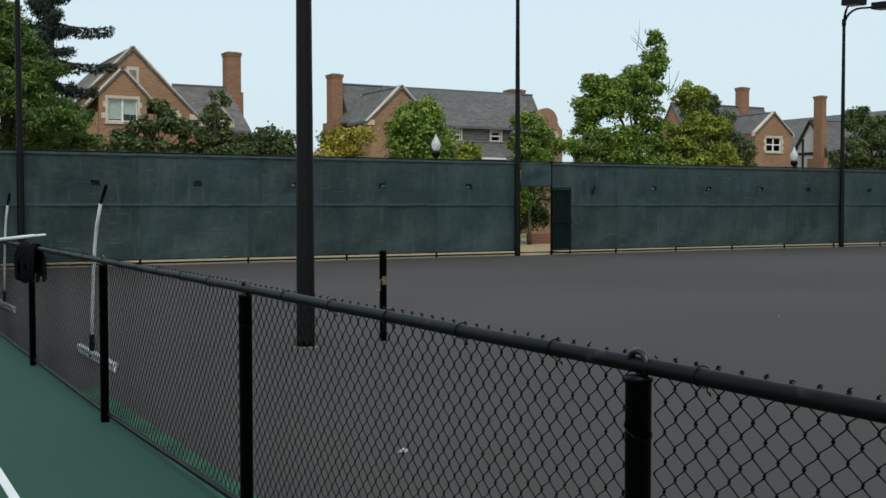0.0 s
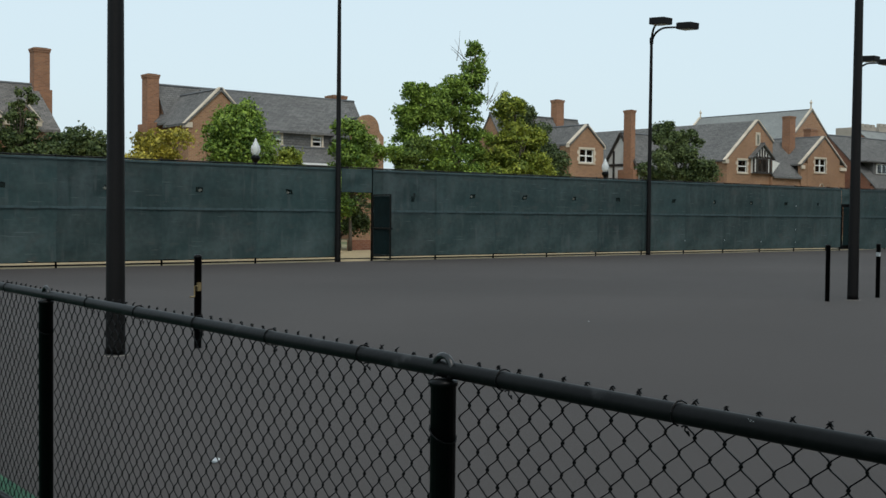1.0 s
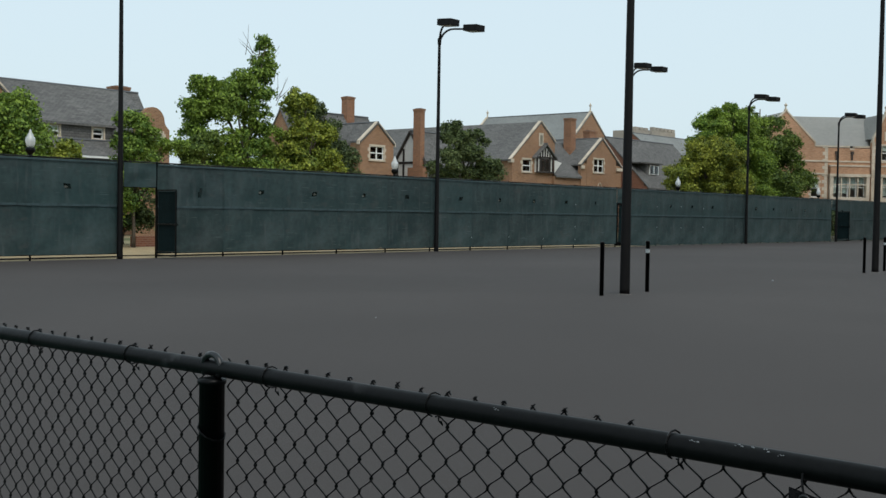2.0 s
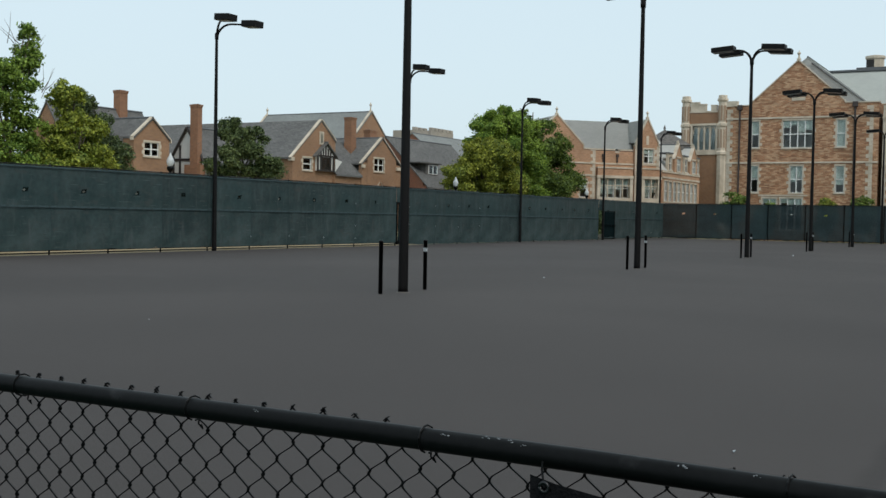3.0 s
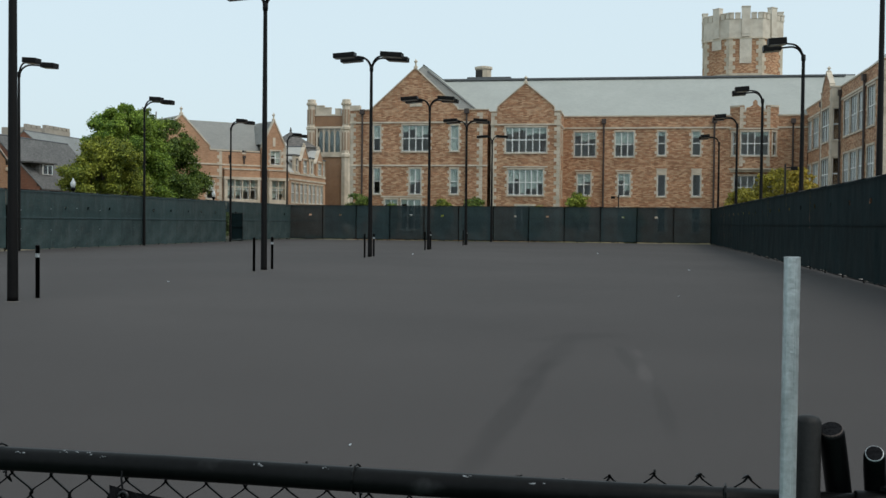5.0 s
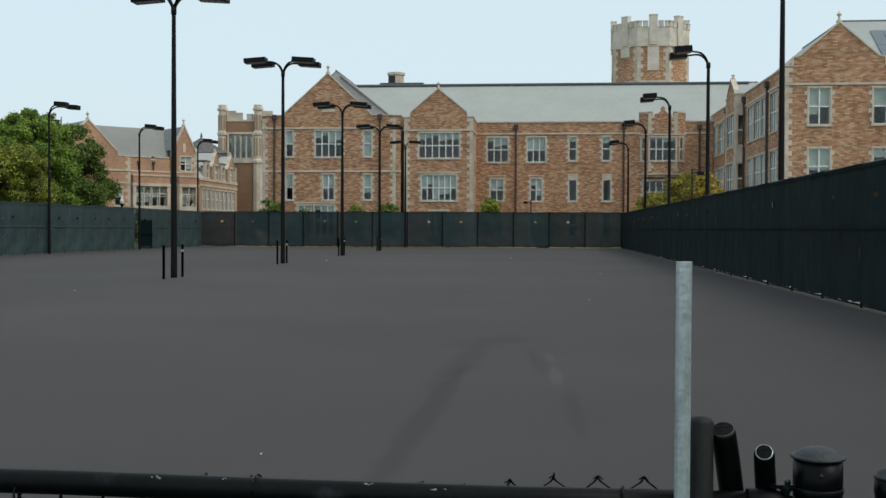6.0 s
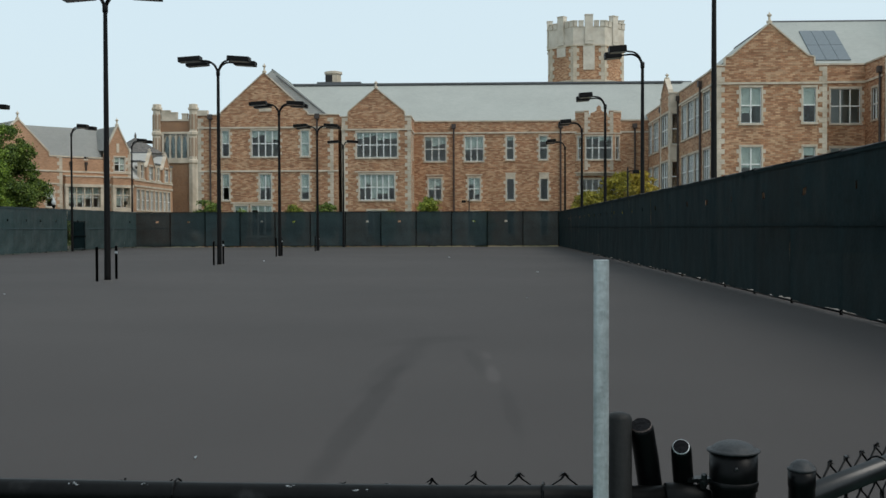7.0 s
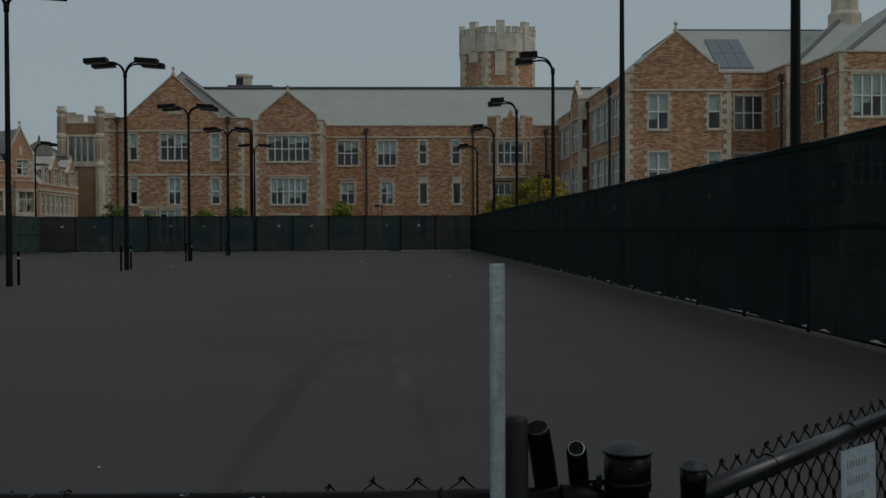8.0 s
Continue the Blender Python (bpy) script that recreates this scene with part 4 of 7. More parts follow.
def quoins(parent, m, u, z0, z1, side, mat="stone", step=0.36):
    """Toothed corner stones up a wall edge; side +1 goes right of u, -1 left."""
    bm = bmesh.new()
    z, k = z0, 0
    while z < z1 - 0.1:
        w = 0.56 if k % 2 else 0.32
        box(bm, min(u, u + side * w), max(u, u + side * w), -0.03, 0.06, z, min(z + step - 0.015, z1))
        z += step
        k += 1
    return tagged(part("quoin_strip", bm, mat, parent, at=rel(parent, m)), kind="stuff")


def course(parent, m, u0, u1, z, h=0.15, out=0.08, mat="stone"):
    return part("string_course", boxes((u0, u1, -out, 0.05, z, z + h)), mat, parent, at=rel(parent, m))


def drainpipe(parent, m, u, z0, z1):
    bm = tube(bmesh.new(), ((u, -0.12, z0), (u, -0.12, z1)), 0.09, 8)
    box(bm, u - 0.22, u + 0.22, -0.3, -0.02, z1 - 0.05, z1 + 0.4)
    return part("drainpipe", bm, "drain", parent, at=rel(parent, m))


def chimney(parent, x0, x1, y0, y1, z0, z1, mat="brick_chim", pots=0):
    c = lay_uv(part("chimney", boxes((x0, x1, y0, y1, z0, z1 - 0.22), (x0 - 0.035, x1 + 0.035, y0 - 0.035, y1 + 0.035, z1 - 0.22, z1 - 0.1),
                                     (x0 - 0.06, x1 + 0.06, y0 - 0.06, y1 + 0.06, z1 - 0.1, z1)), mat, parent, at=rel(parent, Matrix())))
    part("flue", boxes((x0 + 0.1, x1 - 0.1, y0 + 0.1, y1 - 0.1, z1, z1 + 0.05)), "lead", c)
    return c


SIDES = "SWNE"


def block(parent, x0, x1, y0, y1, eave, ridge, axis, mat, roof_mat, wins=None, cope="", roofed=True, base=-0.1, over=0.25):
    """A plain gabled block; wins: side -> windows (u0, u1, z0, z1, lights, rows, blind); cope: sides whose gable has a raised coping."""
    wins = wins or {}
    out = {}
    for s in SIDES:
        m = {"S": pose(x0, y0, 0), "W": pose(x0, y1, 0, 0, 0, -90), "N": pose(x1, y1, 0, 0, 0, 180), "E": pose(x1, y0, 0, 0, 0, 90)}[s]
        length = x1 - x0 if s in "SN" else y1 - y0
        if s in "WE":      # the end walls stand between the long ones
            m = m @ pose(0.35, 0, 0)
            length -= 0.7
        gabled = roofed and ((axis == "x") == (s in "WE"))
        w = wins.get(s, [])
        g = None
        if gabled:
            k = (ridge - eave) / ((x1 - x0 if s in "SN" else y1 - y0) / 2)
            e0 = eave + (0.35 * k if s in "WE" else 0)
            g = [(0, eave), (length, eave), (length, e0), (length / 2, ridge), (0, e0)] if s in "WE" else (length / 2, ridge)
        wall(parent, m, length, base, eave, w, mat, gable=g)
        fill(parent, m, w)
        if s in cope and gabled:
            coping(parent, m, [(-0.2, eave - 0.18), (length / 2, ridge + 0.16), (length + 0.2, eave - 0.18)], 0.3, 0.09, lift=0.12)
            for u in (0, length):
                part("kneeler", boxes((u - 0.22, u + 0.22, -0.07, 0.35, eave - 0.34, eave - 0.04)), "stone", parent, at=rel(parent, m))
        out[s] = m
    if roofed:
        roof(parent, x0, x1, y0, y1, eave, ridge, axis, roof_mat, over)
    return out


def house(x, y, label):
    return thing("house", (x, y, 0), label, "house", "houses behind the courts")


# -- house with a steep gable and a lower front gable
hs = house(-4.8, 50, "orange brick house with steep gables and slate roof")
ma = block(hs, -8.33, -1.83, 48, 58, 6.76, 10.0, "y", "brick", "slate_brown", {"S": [(5.0, 5.6, 6.15, 6.74, 1, 1, 0)], "W": []}, "S")
block(hs, -1.75, 1.4, 48.2, 56, 5.95, 8.6, "x", "brick", "slate_brown")
block(hs, -1.42, 0.05, 47.3, 48.15, 6.37, 7.12, "y", "brick", "slate_brown", {"S": [(0.32, 1.1, 5.25, 6.27, 1, 2, 0.5)]}, "S", over=0.1)
roof(hs, -1.42, 0.05, 48.15, 49.4, 6.37, 7.12, "y", "slate_brown", 0.1)
mb = block(hs, -7.25, -4.8, 46.3, 47.95, 7.38, 8.68, "y", "brick", "slate_brown", {"S": [(0.44, 1.97, 6.05, 7.22, 2, 1, 0.9)]}, over=0.95)
for x0 in (-8.25, -4.78):
    wall(hs, pose(x0, 46.32, 0), 0.98, -0.1, 6.5, [], "brick", 0.3)
coping(hs, mb["S"], [(-0.95, 6.34), (1.225, 8.64), (3.4, 6.34)], 0.25, 0.08, lift=0.2)
part("attic_window", boxes((-0.32, 0.32, -0.06, 0.05, -0.1, 0.72)), "stone", hs, at=rel(hs, pose(-5.1, 48, 8.4)))
part("attic_pane", boxes((-0.18, 0.18, -0.075, -0.05, 0.05, 0.55)), "glass", hs, at=rel(hs, pose(-5.1, 48, 8.4)))
chimney(hs, 1.28, 2.16, 51.6, 52.4, 7.4, 10.8)
lay_uv(part("chimney_shoulder", boxes((1.22, 2.26, 51.5, 52.6, 6.8, 8.45)), "brick_chim", hs, at=rel(hs, Matrix())))

# -- long house with a chimney on its end wall: steep main roof, long slate-hung dormer under a flatter slope
hb = house(16, 52, "long orange brick house with dark slate roof")
block(hb, 8.8, 23.2, 48.9, 55.1, 4.7, 9.2, "x", "brick", "slate", over=0.2)
slope(hb, ((11.6, 48.45, 6.72), (22.3, 48.45, 6.72), (22.3, 52.0, 9.37), (11.6, 52.0, 9.37)), "slate")
sw = [(2.05, 2.75, 5.85, 6.5, 1, 2, 0.5), (5.05, 5.75, 5.85, 6.5, 1, 2, 0.4)]
wall(hb, pose(12.9, 48.75, 0), 9.2, 5.4, 6.62, [o[:4] for o in sw], "slate", 0.3, name="slate_hung_wall")
for o in sw:
    window(hb, pose(12.9, 48.75, 0), *o, "stone", False)
block(hb, 8.1, 12.1, 46.1, 48.88, 6.7, 8.55, "y", "brick", "slate", {"S": [(1.5, 2.5, 5.2, 6.5, 2, 2, 0.6)]}, "S")
roof(hb, 8.1, 12.1, 48.9, 51.4, 6.7, 8.55, "y", "slate", 0.0, 0.0)
roof(hb, 13.6, 21.5, 47.4, 50.0, 4.75, 5.6, "x", "slate", 0.2)
part("gutter", boxes((13.6, 21.4, 47.05, 47.2, 4.58, 4.7)), "white", hb, at=rel(hb, Matrix()))
chimney(hb, 7.85, 8.6, 51.2, 52.0, -0.1, 9.85)
lay_uv(part("chimney_shoulder", boxes((8.0, 8.79, 50.4, 53.0, -0.1, 6.9)), "brick_chim", hb, at=rel(hb, Matrix())))
chimney(hb, 22.0, 23.1, 52.6, 53.6, 8.0, 9.75)
prof = [(0, 6.3), (2.4, 6.3), (2.4, 6.5), (2.15, 6.75), (2.05, 6.95)] + [(1.2 + 0.85 * math.cos(a), 6.97 + 0.9 * math.sin(a)) for a in (math.pi * k / 10 for k in range(11))] + [(0.35, 6.95), (0.25, 6.75), (0, 6.5)]
wall(hb, pose(19.2, 46.0, 0), 2.4, -0.1, 6.3, [(1.1, 1.85, 5.6, 6.27)], "brick", gable=prof)
window(hb, pose(19.2, 46.0, 0), 1.1, 1.85, 5.6, 6.27, 2, 2)
roof(hb, 19.3, 21.5, 46.36, 50.2, 6.3, 7.6, "y", "slate", 0.1)

# -- house with a stone-framed gable window
hc = house(42, 54, "orange brick house with a stone-framed gable window")
block(hc, 38.5, 48.3, 51.9, 58.1, 5.0, 9.62, "x", "brick", "slate", {"S": [(2.7, 3.4, 3.6, 4.8, 1, 2, 0.0)]}, over=0.2)
mc = block(hc, 42.4, 46.25, 49.9, 51.88, 7.15, 8.72, "y", "brick", "slate", {"S": [(1.1, 2.7, 5.85, 6.9, 2, 2, 0.4)]}, "", over=0.05)
coping(hc, mc["S"], [(-0.12, 6.98), (-0.12, 7.22), (1.925, 8.86), (3.97, 7.22), (3.97, 6.98)], 0.3, 0.09, lift=0.08)
roof(hc, 42.4, 46.25, 51.9, 54.4, 7.15, 8.72, "y", "slate", 0.05, 0.0)
part("dormer_pane", boxes((41.35, 41.75, 50.95, 51.0, 5.8, 7.0)), "glass", hc, at=rel(hc, Matrix()))
part("dormer_cheek", boxes((41.25, 42.38, 51.0, 53.6, 5.5, 7.25)), "slate", hc, at=rel(hc, Matrix()))
lay_uv(bpy.data.objects["dormer_cheek"])
chimney(hc, 45.42, 46.27, 54.5, 55.2, 8.5, 11.3)

# -- half-timbered house
hd = house(54, 51, "half-timbered house with a tall brick chimney")
block(hd, 49.4, 58.0, 48.0, 53.6, 4.2, 8.4, "x", "brick", "slate", over=0.35)
bm = boxes((49.30, 49.36, 48.0, 53.6, 5.75, 5.95), (49.30, 49.36, 48.0, 53.6, 4.1, 4.3))
for y, h in ((48.6, 5.2), (49.3, 6.2), (50.0, 7.2), (51.6, 7.2), (52.3, 6.2), (53.0, 5.2)):
    box(bm, 49.31, 49.36, y - 0.1, y + 0.1, 4.31, min(5.74, h - 0.15))
    if h > 6:
        box(bm, 49.31, 49.36, y - 0.1, y + 0.1, 5.96, h - 0.15)
part("timber_frame", bm, "timber", hd, at=rel(hd, Matrix()))
pl = bmesh.new()
v = [pl.verts.new((x, y, z)) for x in (49.365, 49.395) for y, z in ((48.05, 4.1), (53.55, 4.1), (53.55, 4.3), (50.8, 8.35), (48.05, 4.3))]
for q in ((4, 3, 2, 1, 0), (5, 6, 7, 8, 9), (0, 1, 6, 5), (1, 2, 7, 6), (2, 3, 8, 7), (3, 4, 9, 8), (4, 0, 5, 9)):
    pl.faces.new([v[i] for i in q])
part("plaster_infill", pl, "plaster", hd, at=rel(hd, Matrix()))
for s_ in (-1, 1):
    part("bargeboard", tube(bmesh.new(), ((49.2, 50.8, 8.5), (49.2, 50.8 + s_ * 3.2, 3.75)), 0.12, 4), "timber", hd, at=rel(hd, Matrix()))
chimney(hd, 48.75, 49.28, 49.2, 50.0, -0.1, 10.3)
lay_uv(part("chimney_shoulder", boxes((48.65, 49.28, 48.8, 50.5, -0.1, 5.4)), "brick_chim", hd, at=rel(hd, Matrix())))

# -- large house with two gables and a half-timbered dormer
he = house(71, 55, "large orange brick house with two coped gables")
me_ = pose(62.6, 50, 0)
w_e = [(1.6, 2.95, 5.72, 6.85, 1, 2, 0.0)]
wall(he, me_, 6.9, -0.1, 6.86, [o[:4] for o in w_e], "brick", gable=[(0, 6.86), (6.9, 6.86), (6.9, 8.66), (4.5, 10.46)])
fill(he, me_, w_e)
wall(he, pose(62.6, 70.65, 0, 0, 0, -90), 20.3, -0.1, 6.7, [], "brick")
wall(he, pose(69.5, 50.36, 0, 0, 0, 90), 20.2, -0.1, 8.45, [], "brick")
wall(he, pose(69.5, 71.0, 0, 0, 0, 180), 6.9, -0.1, 6.7, [], "brick", gable=[(0, 6.7), (6.9, 6.7), (2.3, 10.3), (0, 8.5)])
for x0, z0, x1, z1 in ((62.3, 6.63, 67.1, 10.46), (67.1, 10.46, 69.6, 8.58)):
    slope(he, ((x0, 49.95, z0 + 0.14), (x1, 49.95, z1 + 0.14), (x1, 71.1, z1 + 0.14), (x0, 71.1, z0 + 0.14)), "slate")
coping(he, me_, [(-0.25, 6.68), (4.5, 10.58), (6.95, 8.74)], 0.32, 0.09, lift=0.14)
part("kneeler", boxes((-0.25, 0.22, -0.07, 0.35, 6.48, 6.82)), "stone", he, at=rel(he, me_))
mf = block(he, 74.7, 80.3, 49.6, 67, 7.45, 9.5, "y", "brick", "slate", {"S": [(1.25, 3.1, 6.1, 7.42, 2, 2, 0.3)]}, over=1.1)
coping(he, mf["S"], [(-1.15, 6.6), (2.8, 9.48), (6.75, 6.6)], 0.3, 0.1, lift=0.26)
for x0 in (73.65, 80.32):
    wall(he, pose(x0, 49.62, 0), 1.03, -0.1, 6.9, [], "brick")
    part("kneeler", boxes((x0 + (0 if x0 > 80 else -0.06), x0 + (1.1 if x0 > 80 else 0.5), 49.48, 49.61, 6.35, 6.68)), "stone", he, at=rel(he, Matrix()))
part("attic_window", boxes((-0.35, 0.35, -0.06, 0.05, -0.1, 1.15)), "stone", he, at=rel(he, pose(67.13, 50, 8.35)))
part("attic_pane", boxes((-0.18, 0.18, -0.075, -0.05, 0.08, 0.95)), "glass", he, at=rel(he, pose(67.13, 50, 8.35)))
dm = part("dormer", boxes((66.15, 68.95, 49.8, 52.0, 5.7, 7.25)), "plaster", he, "half-timbered projecting dormer with dark beams", at=rel(he, Matrix()))
for x in (66.26, 66.75, 68.35, 68.84):
    part("beam", boxes((x - 0.1, x + 0.1, 49.7, 49.79, 5.7, 7.1)), "timber", dm)
for z, a, b in ((5.66, 66.1, 69), (7.1, 66.05, 69.05)):
    part("beam", boxes((a, b, 49.68, 49.78, z, z + 0.14)), "timber", dm)
for x in (66.75, 67.15, 67.55, 67.95, 68.35):
    part("beam", boxes((x - 0.065, x + 0.065, 49.7, 49.79, 7.25, 8.15 - abs(x - 67.55) * 0.72)), "timber", dm)
bm = bmesh.new()
v = [bm.verts.new((x, y, z)) for y in (49.795, 49.83) for x, z in ((66.15, 7.25), (68.95, 7.25), (67.55, 8.3))]
for q in ((0, 1, 2), (5, 4, 3), (0, 3, 4, 1), (1, 4, 5, 2), (2, 5, 3, 0)):
    bm.faces.new([v[i] for i in q])
part("pediment", bm, "plaster", dm)
bm = bmesh.new()
v = [bm.verts.new((x, y, z)) for y in (49.6, 49.66) for x, z in ((69, 5.75), (70.15, 6.75), (69, 6.95))]
for q in ((0, 1, 2), (5, 4, 3), (0, 3, 4, 1), (1, 4, 5, 2), (2, 5, 3, 0)):
    bm.faces.new([v[i] for i in q])
part("plaster_cheek", bm, "plaster", dm)
part("dormer_frame", boxes((66.85, 68.25, 49.73, 49.795, 5.82, 7.05)), "timber", dm)
part("dormer_pane", boxes((66.95, 67.5, 49.71, 49.74, 5.92, 6.95)), "glass", dm)
part("dormer_pane", boxes((67.6, 68.15, 49.71, 49.74, 5.92, 6.95)), "glass", dm)
roof(he, 66.05, 69.05, 49.6, 53.0, 7.22, 8.35, "y", "slate", 0.3)
slope(he, [(x, y, 5.45 + (y - 49.45) * 0.937) for x, y in ((69.07, 49.45), (73.62, 49.45), (78.5, 53.4), (69.57, 53.4))], "slate")     # from the dormer to the second gable
wall(he, pose(69.07, 49.7, 0), 4.55, -0.1, 5.45, [(1.2, 2.4, 3.3, 4.5)], "brick", 0.28)
chimney(he, 75.1, 76.0, 51.9, 52.8, 7.0, 11.65)
chimney(he, 78.8, 80.1, 52.0, 52.8, 7.0, 10.6)
for s in (-1, 1):
    part("gable_tie", tube(bmesh.new(), ((77.1 + s * 0.1, 49.55, 5.0), (77.1 + s * 0.8, 49.55, 4.2)), 0.04, 4), "stone", he, at=rel(he, Matrix()))

# -- dark-roofed house with a dormer
hf = house(90, 53, "red brick house with a dark slate roof and dormer")
block(hf, 83.6, 98.5, 47.8, 58.2, 4.9, 10.15, "x", "brick_red", "slate", over=0.35)
d2 = part("dormer", boxes((85.4, 88.2, 48.9, 52.0, 6.0, 7.32)), "slate", hf, at=rel(hf, Matrix()))
lay_uv(d2)
part("dormer_roof", boxes((83.7, 88.5, 48.6, 52.6, 7.34, 7.48)), "slate", d2)
part("dormer_frame", boxes((85.9, 87.9, 48.8, 48.88, 6.2, 7.25)), "sash", d2)
part("dormer_pane", boxes((86.0, 86.85, 48.77, 48.79, 6.28, 7.17), (86.95, 87.8, 48.77, 48.79, 6.28, 7.17)), "glass", d2)

# -- far hall with finials
hg = thing("campus_hall", (99.5, 73, 0), "far brick hall with a pale slate roof and finials", "hall")
mg = block(hg, 92.4, 105.8, 65, 82.0, 9.0, 14.7, "y", "brick", "slate_mid", {}, "SN")
finial(hg, mg["S"], 6.7, 14.8, 1.25)
finial(hg, mg["N"], 6.7, 14.7, 1.2)
hk = thing("campus_hall", (140, 82, 0), "distant crenellated stone and brick hall", "hall")
block(hk, 118.5, 134.5, 66, 74.8, 10.1, 13.55, "x", "brick_red", "slate_mid")
block(hk, 128.4, 131.2, 64.6, 65.9, 11.2, 13.5, "y", "brick_red", "slate_mid", {}, "S")
for x0, x1, top in ((127.0, 131.4, 14.9), (132.3, 139.8, 15.2)):
    bm = boxes((x0, x1, 75.2, 79.0, 0, top))
    n = round((x1 - x0) / 1.3)
    for k in range(n):
        c = x0 + (x1 - x0) * (k + 0.5) / n
        box(bm, c - 0.42, c + 0.42, 75.15, 75.7, top, top + 0.5)
    part("parapet", bm, "stone_grey", hk, at=rel(hk, Matrix()))


# ---- the brick hall across the far end ----
hall = thing("brick_hall", (90, 0, 0), "long collegiate brick hall with limestone trim and pale slate roof", "hall")
FX, WX, EAVE = 84.0, 89.5, 12.2     # bay fronts, long wall, parapet height


def facing_west(y_left):
    """The frame of a wall that faces the courts; u runs towards -y from y_left."""
    return lambda x: pose(x, y_left, 0, 0, 0, -90)


def spread(m, wins):
    """Openings and their fillings, given as (u0, u1, z0, z1, lights, rows, blind)."""
    return [(o[0], o[1], o[2], o[3]) for o in wins], wins


# first gabled bay, from y = 15.3 to 1.85
g1 = facing_west(15.3)(FX)
L1 = 13.45
w1 = [(2.33, 3.0, 8.5, 10.95, 1, 2, 0.5), (5.18, 7.8, 8.46, 10.95, 4, 2, 0.35), (9.91, 10.66, 8.5, 10.92, 1, 2, 0.9),
      (2.36, 3.0, 4.35, 6.8, 1, 2, 0.9), (5.92, 7.02, 4.33, 6.78, 2, 2, 0.6), (9.91, 10.64, 4.36, 6.76, 1, 2, 0.95),
      (3.5, 4.75, 0.9, 3.8, 2, 2, 0.3), (5.1, 7.05, 0.9, 3.8, 3, 2, 0.3)]
wall(hall, g1, L1, -0.1, 12.4, [o[:4] for o in w1], "brick_tan", 0.5,
     gable=[(0, 12.4), (L1, 12.4), (10.6, 12.4), (10.5, 12.65), (6.4, 16.4), (2.25, 12.7), (2.15, 12.4)])
fill(hall, g1, w1)
coping(hall, g1, [(-0.1, 12.42), (2.2, 12.46), (2.28, 12.74), (6.4, 16.45), (10.47, 12.7), (10.58, 12.46), (L1 + 0.1, 12.42)], h=0.09, lift=0.06)
finial(hall, g1, 6.4, 16.45, 0.9)
part("corner_merlon", boxes((-0.05, 0.95, -0.06, 0.5, 12.46, 12.9)), "stone", hall, at=rel(hall, g1))
part("basement_lintel", boxes((3.1, 7.5, -0.08, 0.1, 4.0, 4.14)), "stone", hall, at=rel(hall, g1))
quoins(hall, g1, 0, -0.1, 12.2, 1)
quoins(hall, g1, 13.0, -0.1, 12.2, -1)
for z in (11.15, 7.02):
    course(hall, g1, -0.05, L1 + 0.05, z)
drainpipe(hall, g1, 1.22, 0, 12.1)
drainpipe(hall, g1, 11.45, 0, 12.1)
part("carved_plaque", boxes((5.9, 7.1, -0.05, 0.05, 12.75, 13.05)), "stone", hall, at=rel(hall, g1))
wall(hall, pose(FX + 0.5, 1.85, 0, 0, 0, 0) @ pose(0, 0, 0), 5.6, -0.1, 12.4, [], "brick_tan", 0.4)
wall(hall, pose(FX + 14.0, 15.3, 0, 0, 0, 180), 13.5, -0.1, 12.4, [], "brick_tan", 0.4)
roof(hall, 85.3, 98.0, 3.1, 13.6, 12.5, 16.75, "x", "slate_pale", 0.0, 0.0)
# upright stand-in for a roof slope; paler slate replaces the light a slope gets
wall(hall, pose(85.28, 13.6, 0, 0, 0, -90), 10.5, 12.22, 12.5, [], "slate_soft", 0.2, gable=(5.25, 16.72), name="lightened_slate_verge")
for k in (1.0,):
    part("verge_roll", tube(bmesh.new(), ((85.2, 8.35 - k * 0.4, 16.8 - k * 0.5), (85.2, 3.0, 12.48 - 0.1 * k)), 0.06, 6), "lead", hall, at=rel(hall, Matrix()))
part("flat_roof", boxes((84.5, 97.0, 1.9, 15.2, 12.1, 12.2)), "lead", hall, at=rel(hall, Matrix()))

# second gabled bay, from y = 1.5 to -5.05
g2 = facing_west(1.5)(FX)
L2 = 6.55
w2 = [(1.39, 5.27, 8.33, 10.7, 6, 2, 0.25), (1.65, 4.99, 4.3, 6.72, 6, 2, 0.75), (2.4, 4.2, 0.9, 3.3, 3, 2, 0.2)]
wall(hall, g2, L2, -0.1, 12.2, [o[:4] for o in w2], "brick_tan", 0.5, gable=[(0, 12.2), (L2, 12.2), (6.0, 12.2), (5.95, 12.65), (3.24, 14.85), (0.6, 12.65), (0.55, 12.2)])
fill(hall, g2, w2)
coping(hall, g2, [(-0.1, 12.2), (0.55, 12.2), (0.6, 12.68), (3.24, 14.9), (5.95, 12.68), (6.0, 12.2), (L2 + 0.1, 12.2)], h=0.09, lift=0.06)
finial(hall, g2, 3.24, 14.9, 0.72)
quoins(hall, g2, 0, -0.1, 12.1, 1)
quoins(hall, g2, L2, -0.1, 12.1, -1)
course(hall, g2, -0.05, L2 + 0.05, 10.9)
course(hall, g2, 1.2, 5.4, 6.92, 0.12)
side = pose(FX + 0.5, -5.05, 0)
w2s = [(2.0, 2.6, 8.3, 10.6, 1, 2, 0.4), (2.0, 2.6, 4.2, 6.6, 1, 2, 0.4)]
wall(hall, side, 5.0, -0.1, 12.2, [o[:4] for o in w2s], "brick_tan", 0.4)
fill(hall, side, w2s)
quoins(hall, side, 0.0, -0.1, 12.1, 1)
course(hall, side, -0.5, 5.0, 10.9)
coping(hall, side, [(-0.5, 12.2), (5.0, 12.2)])
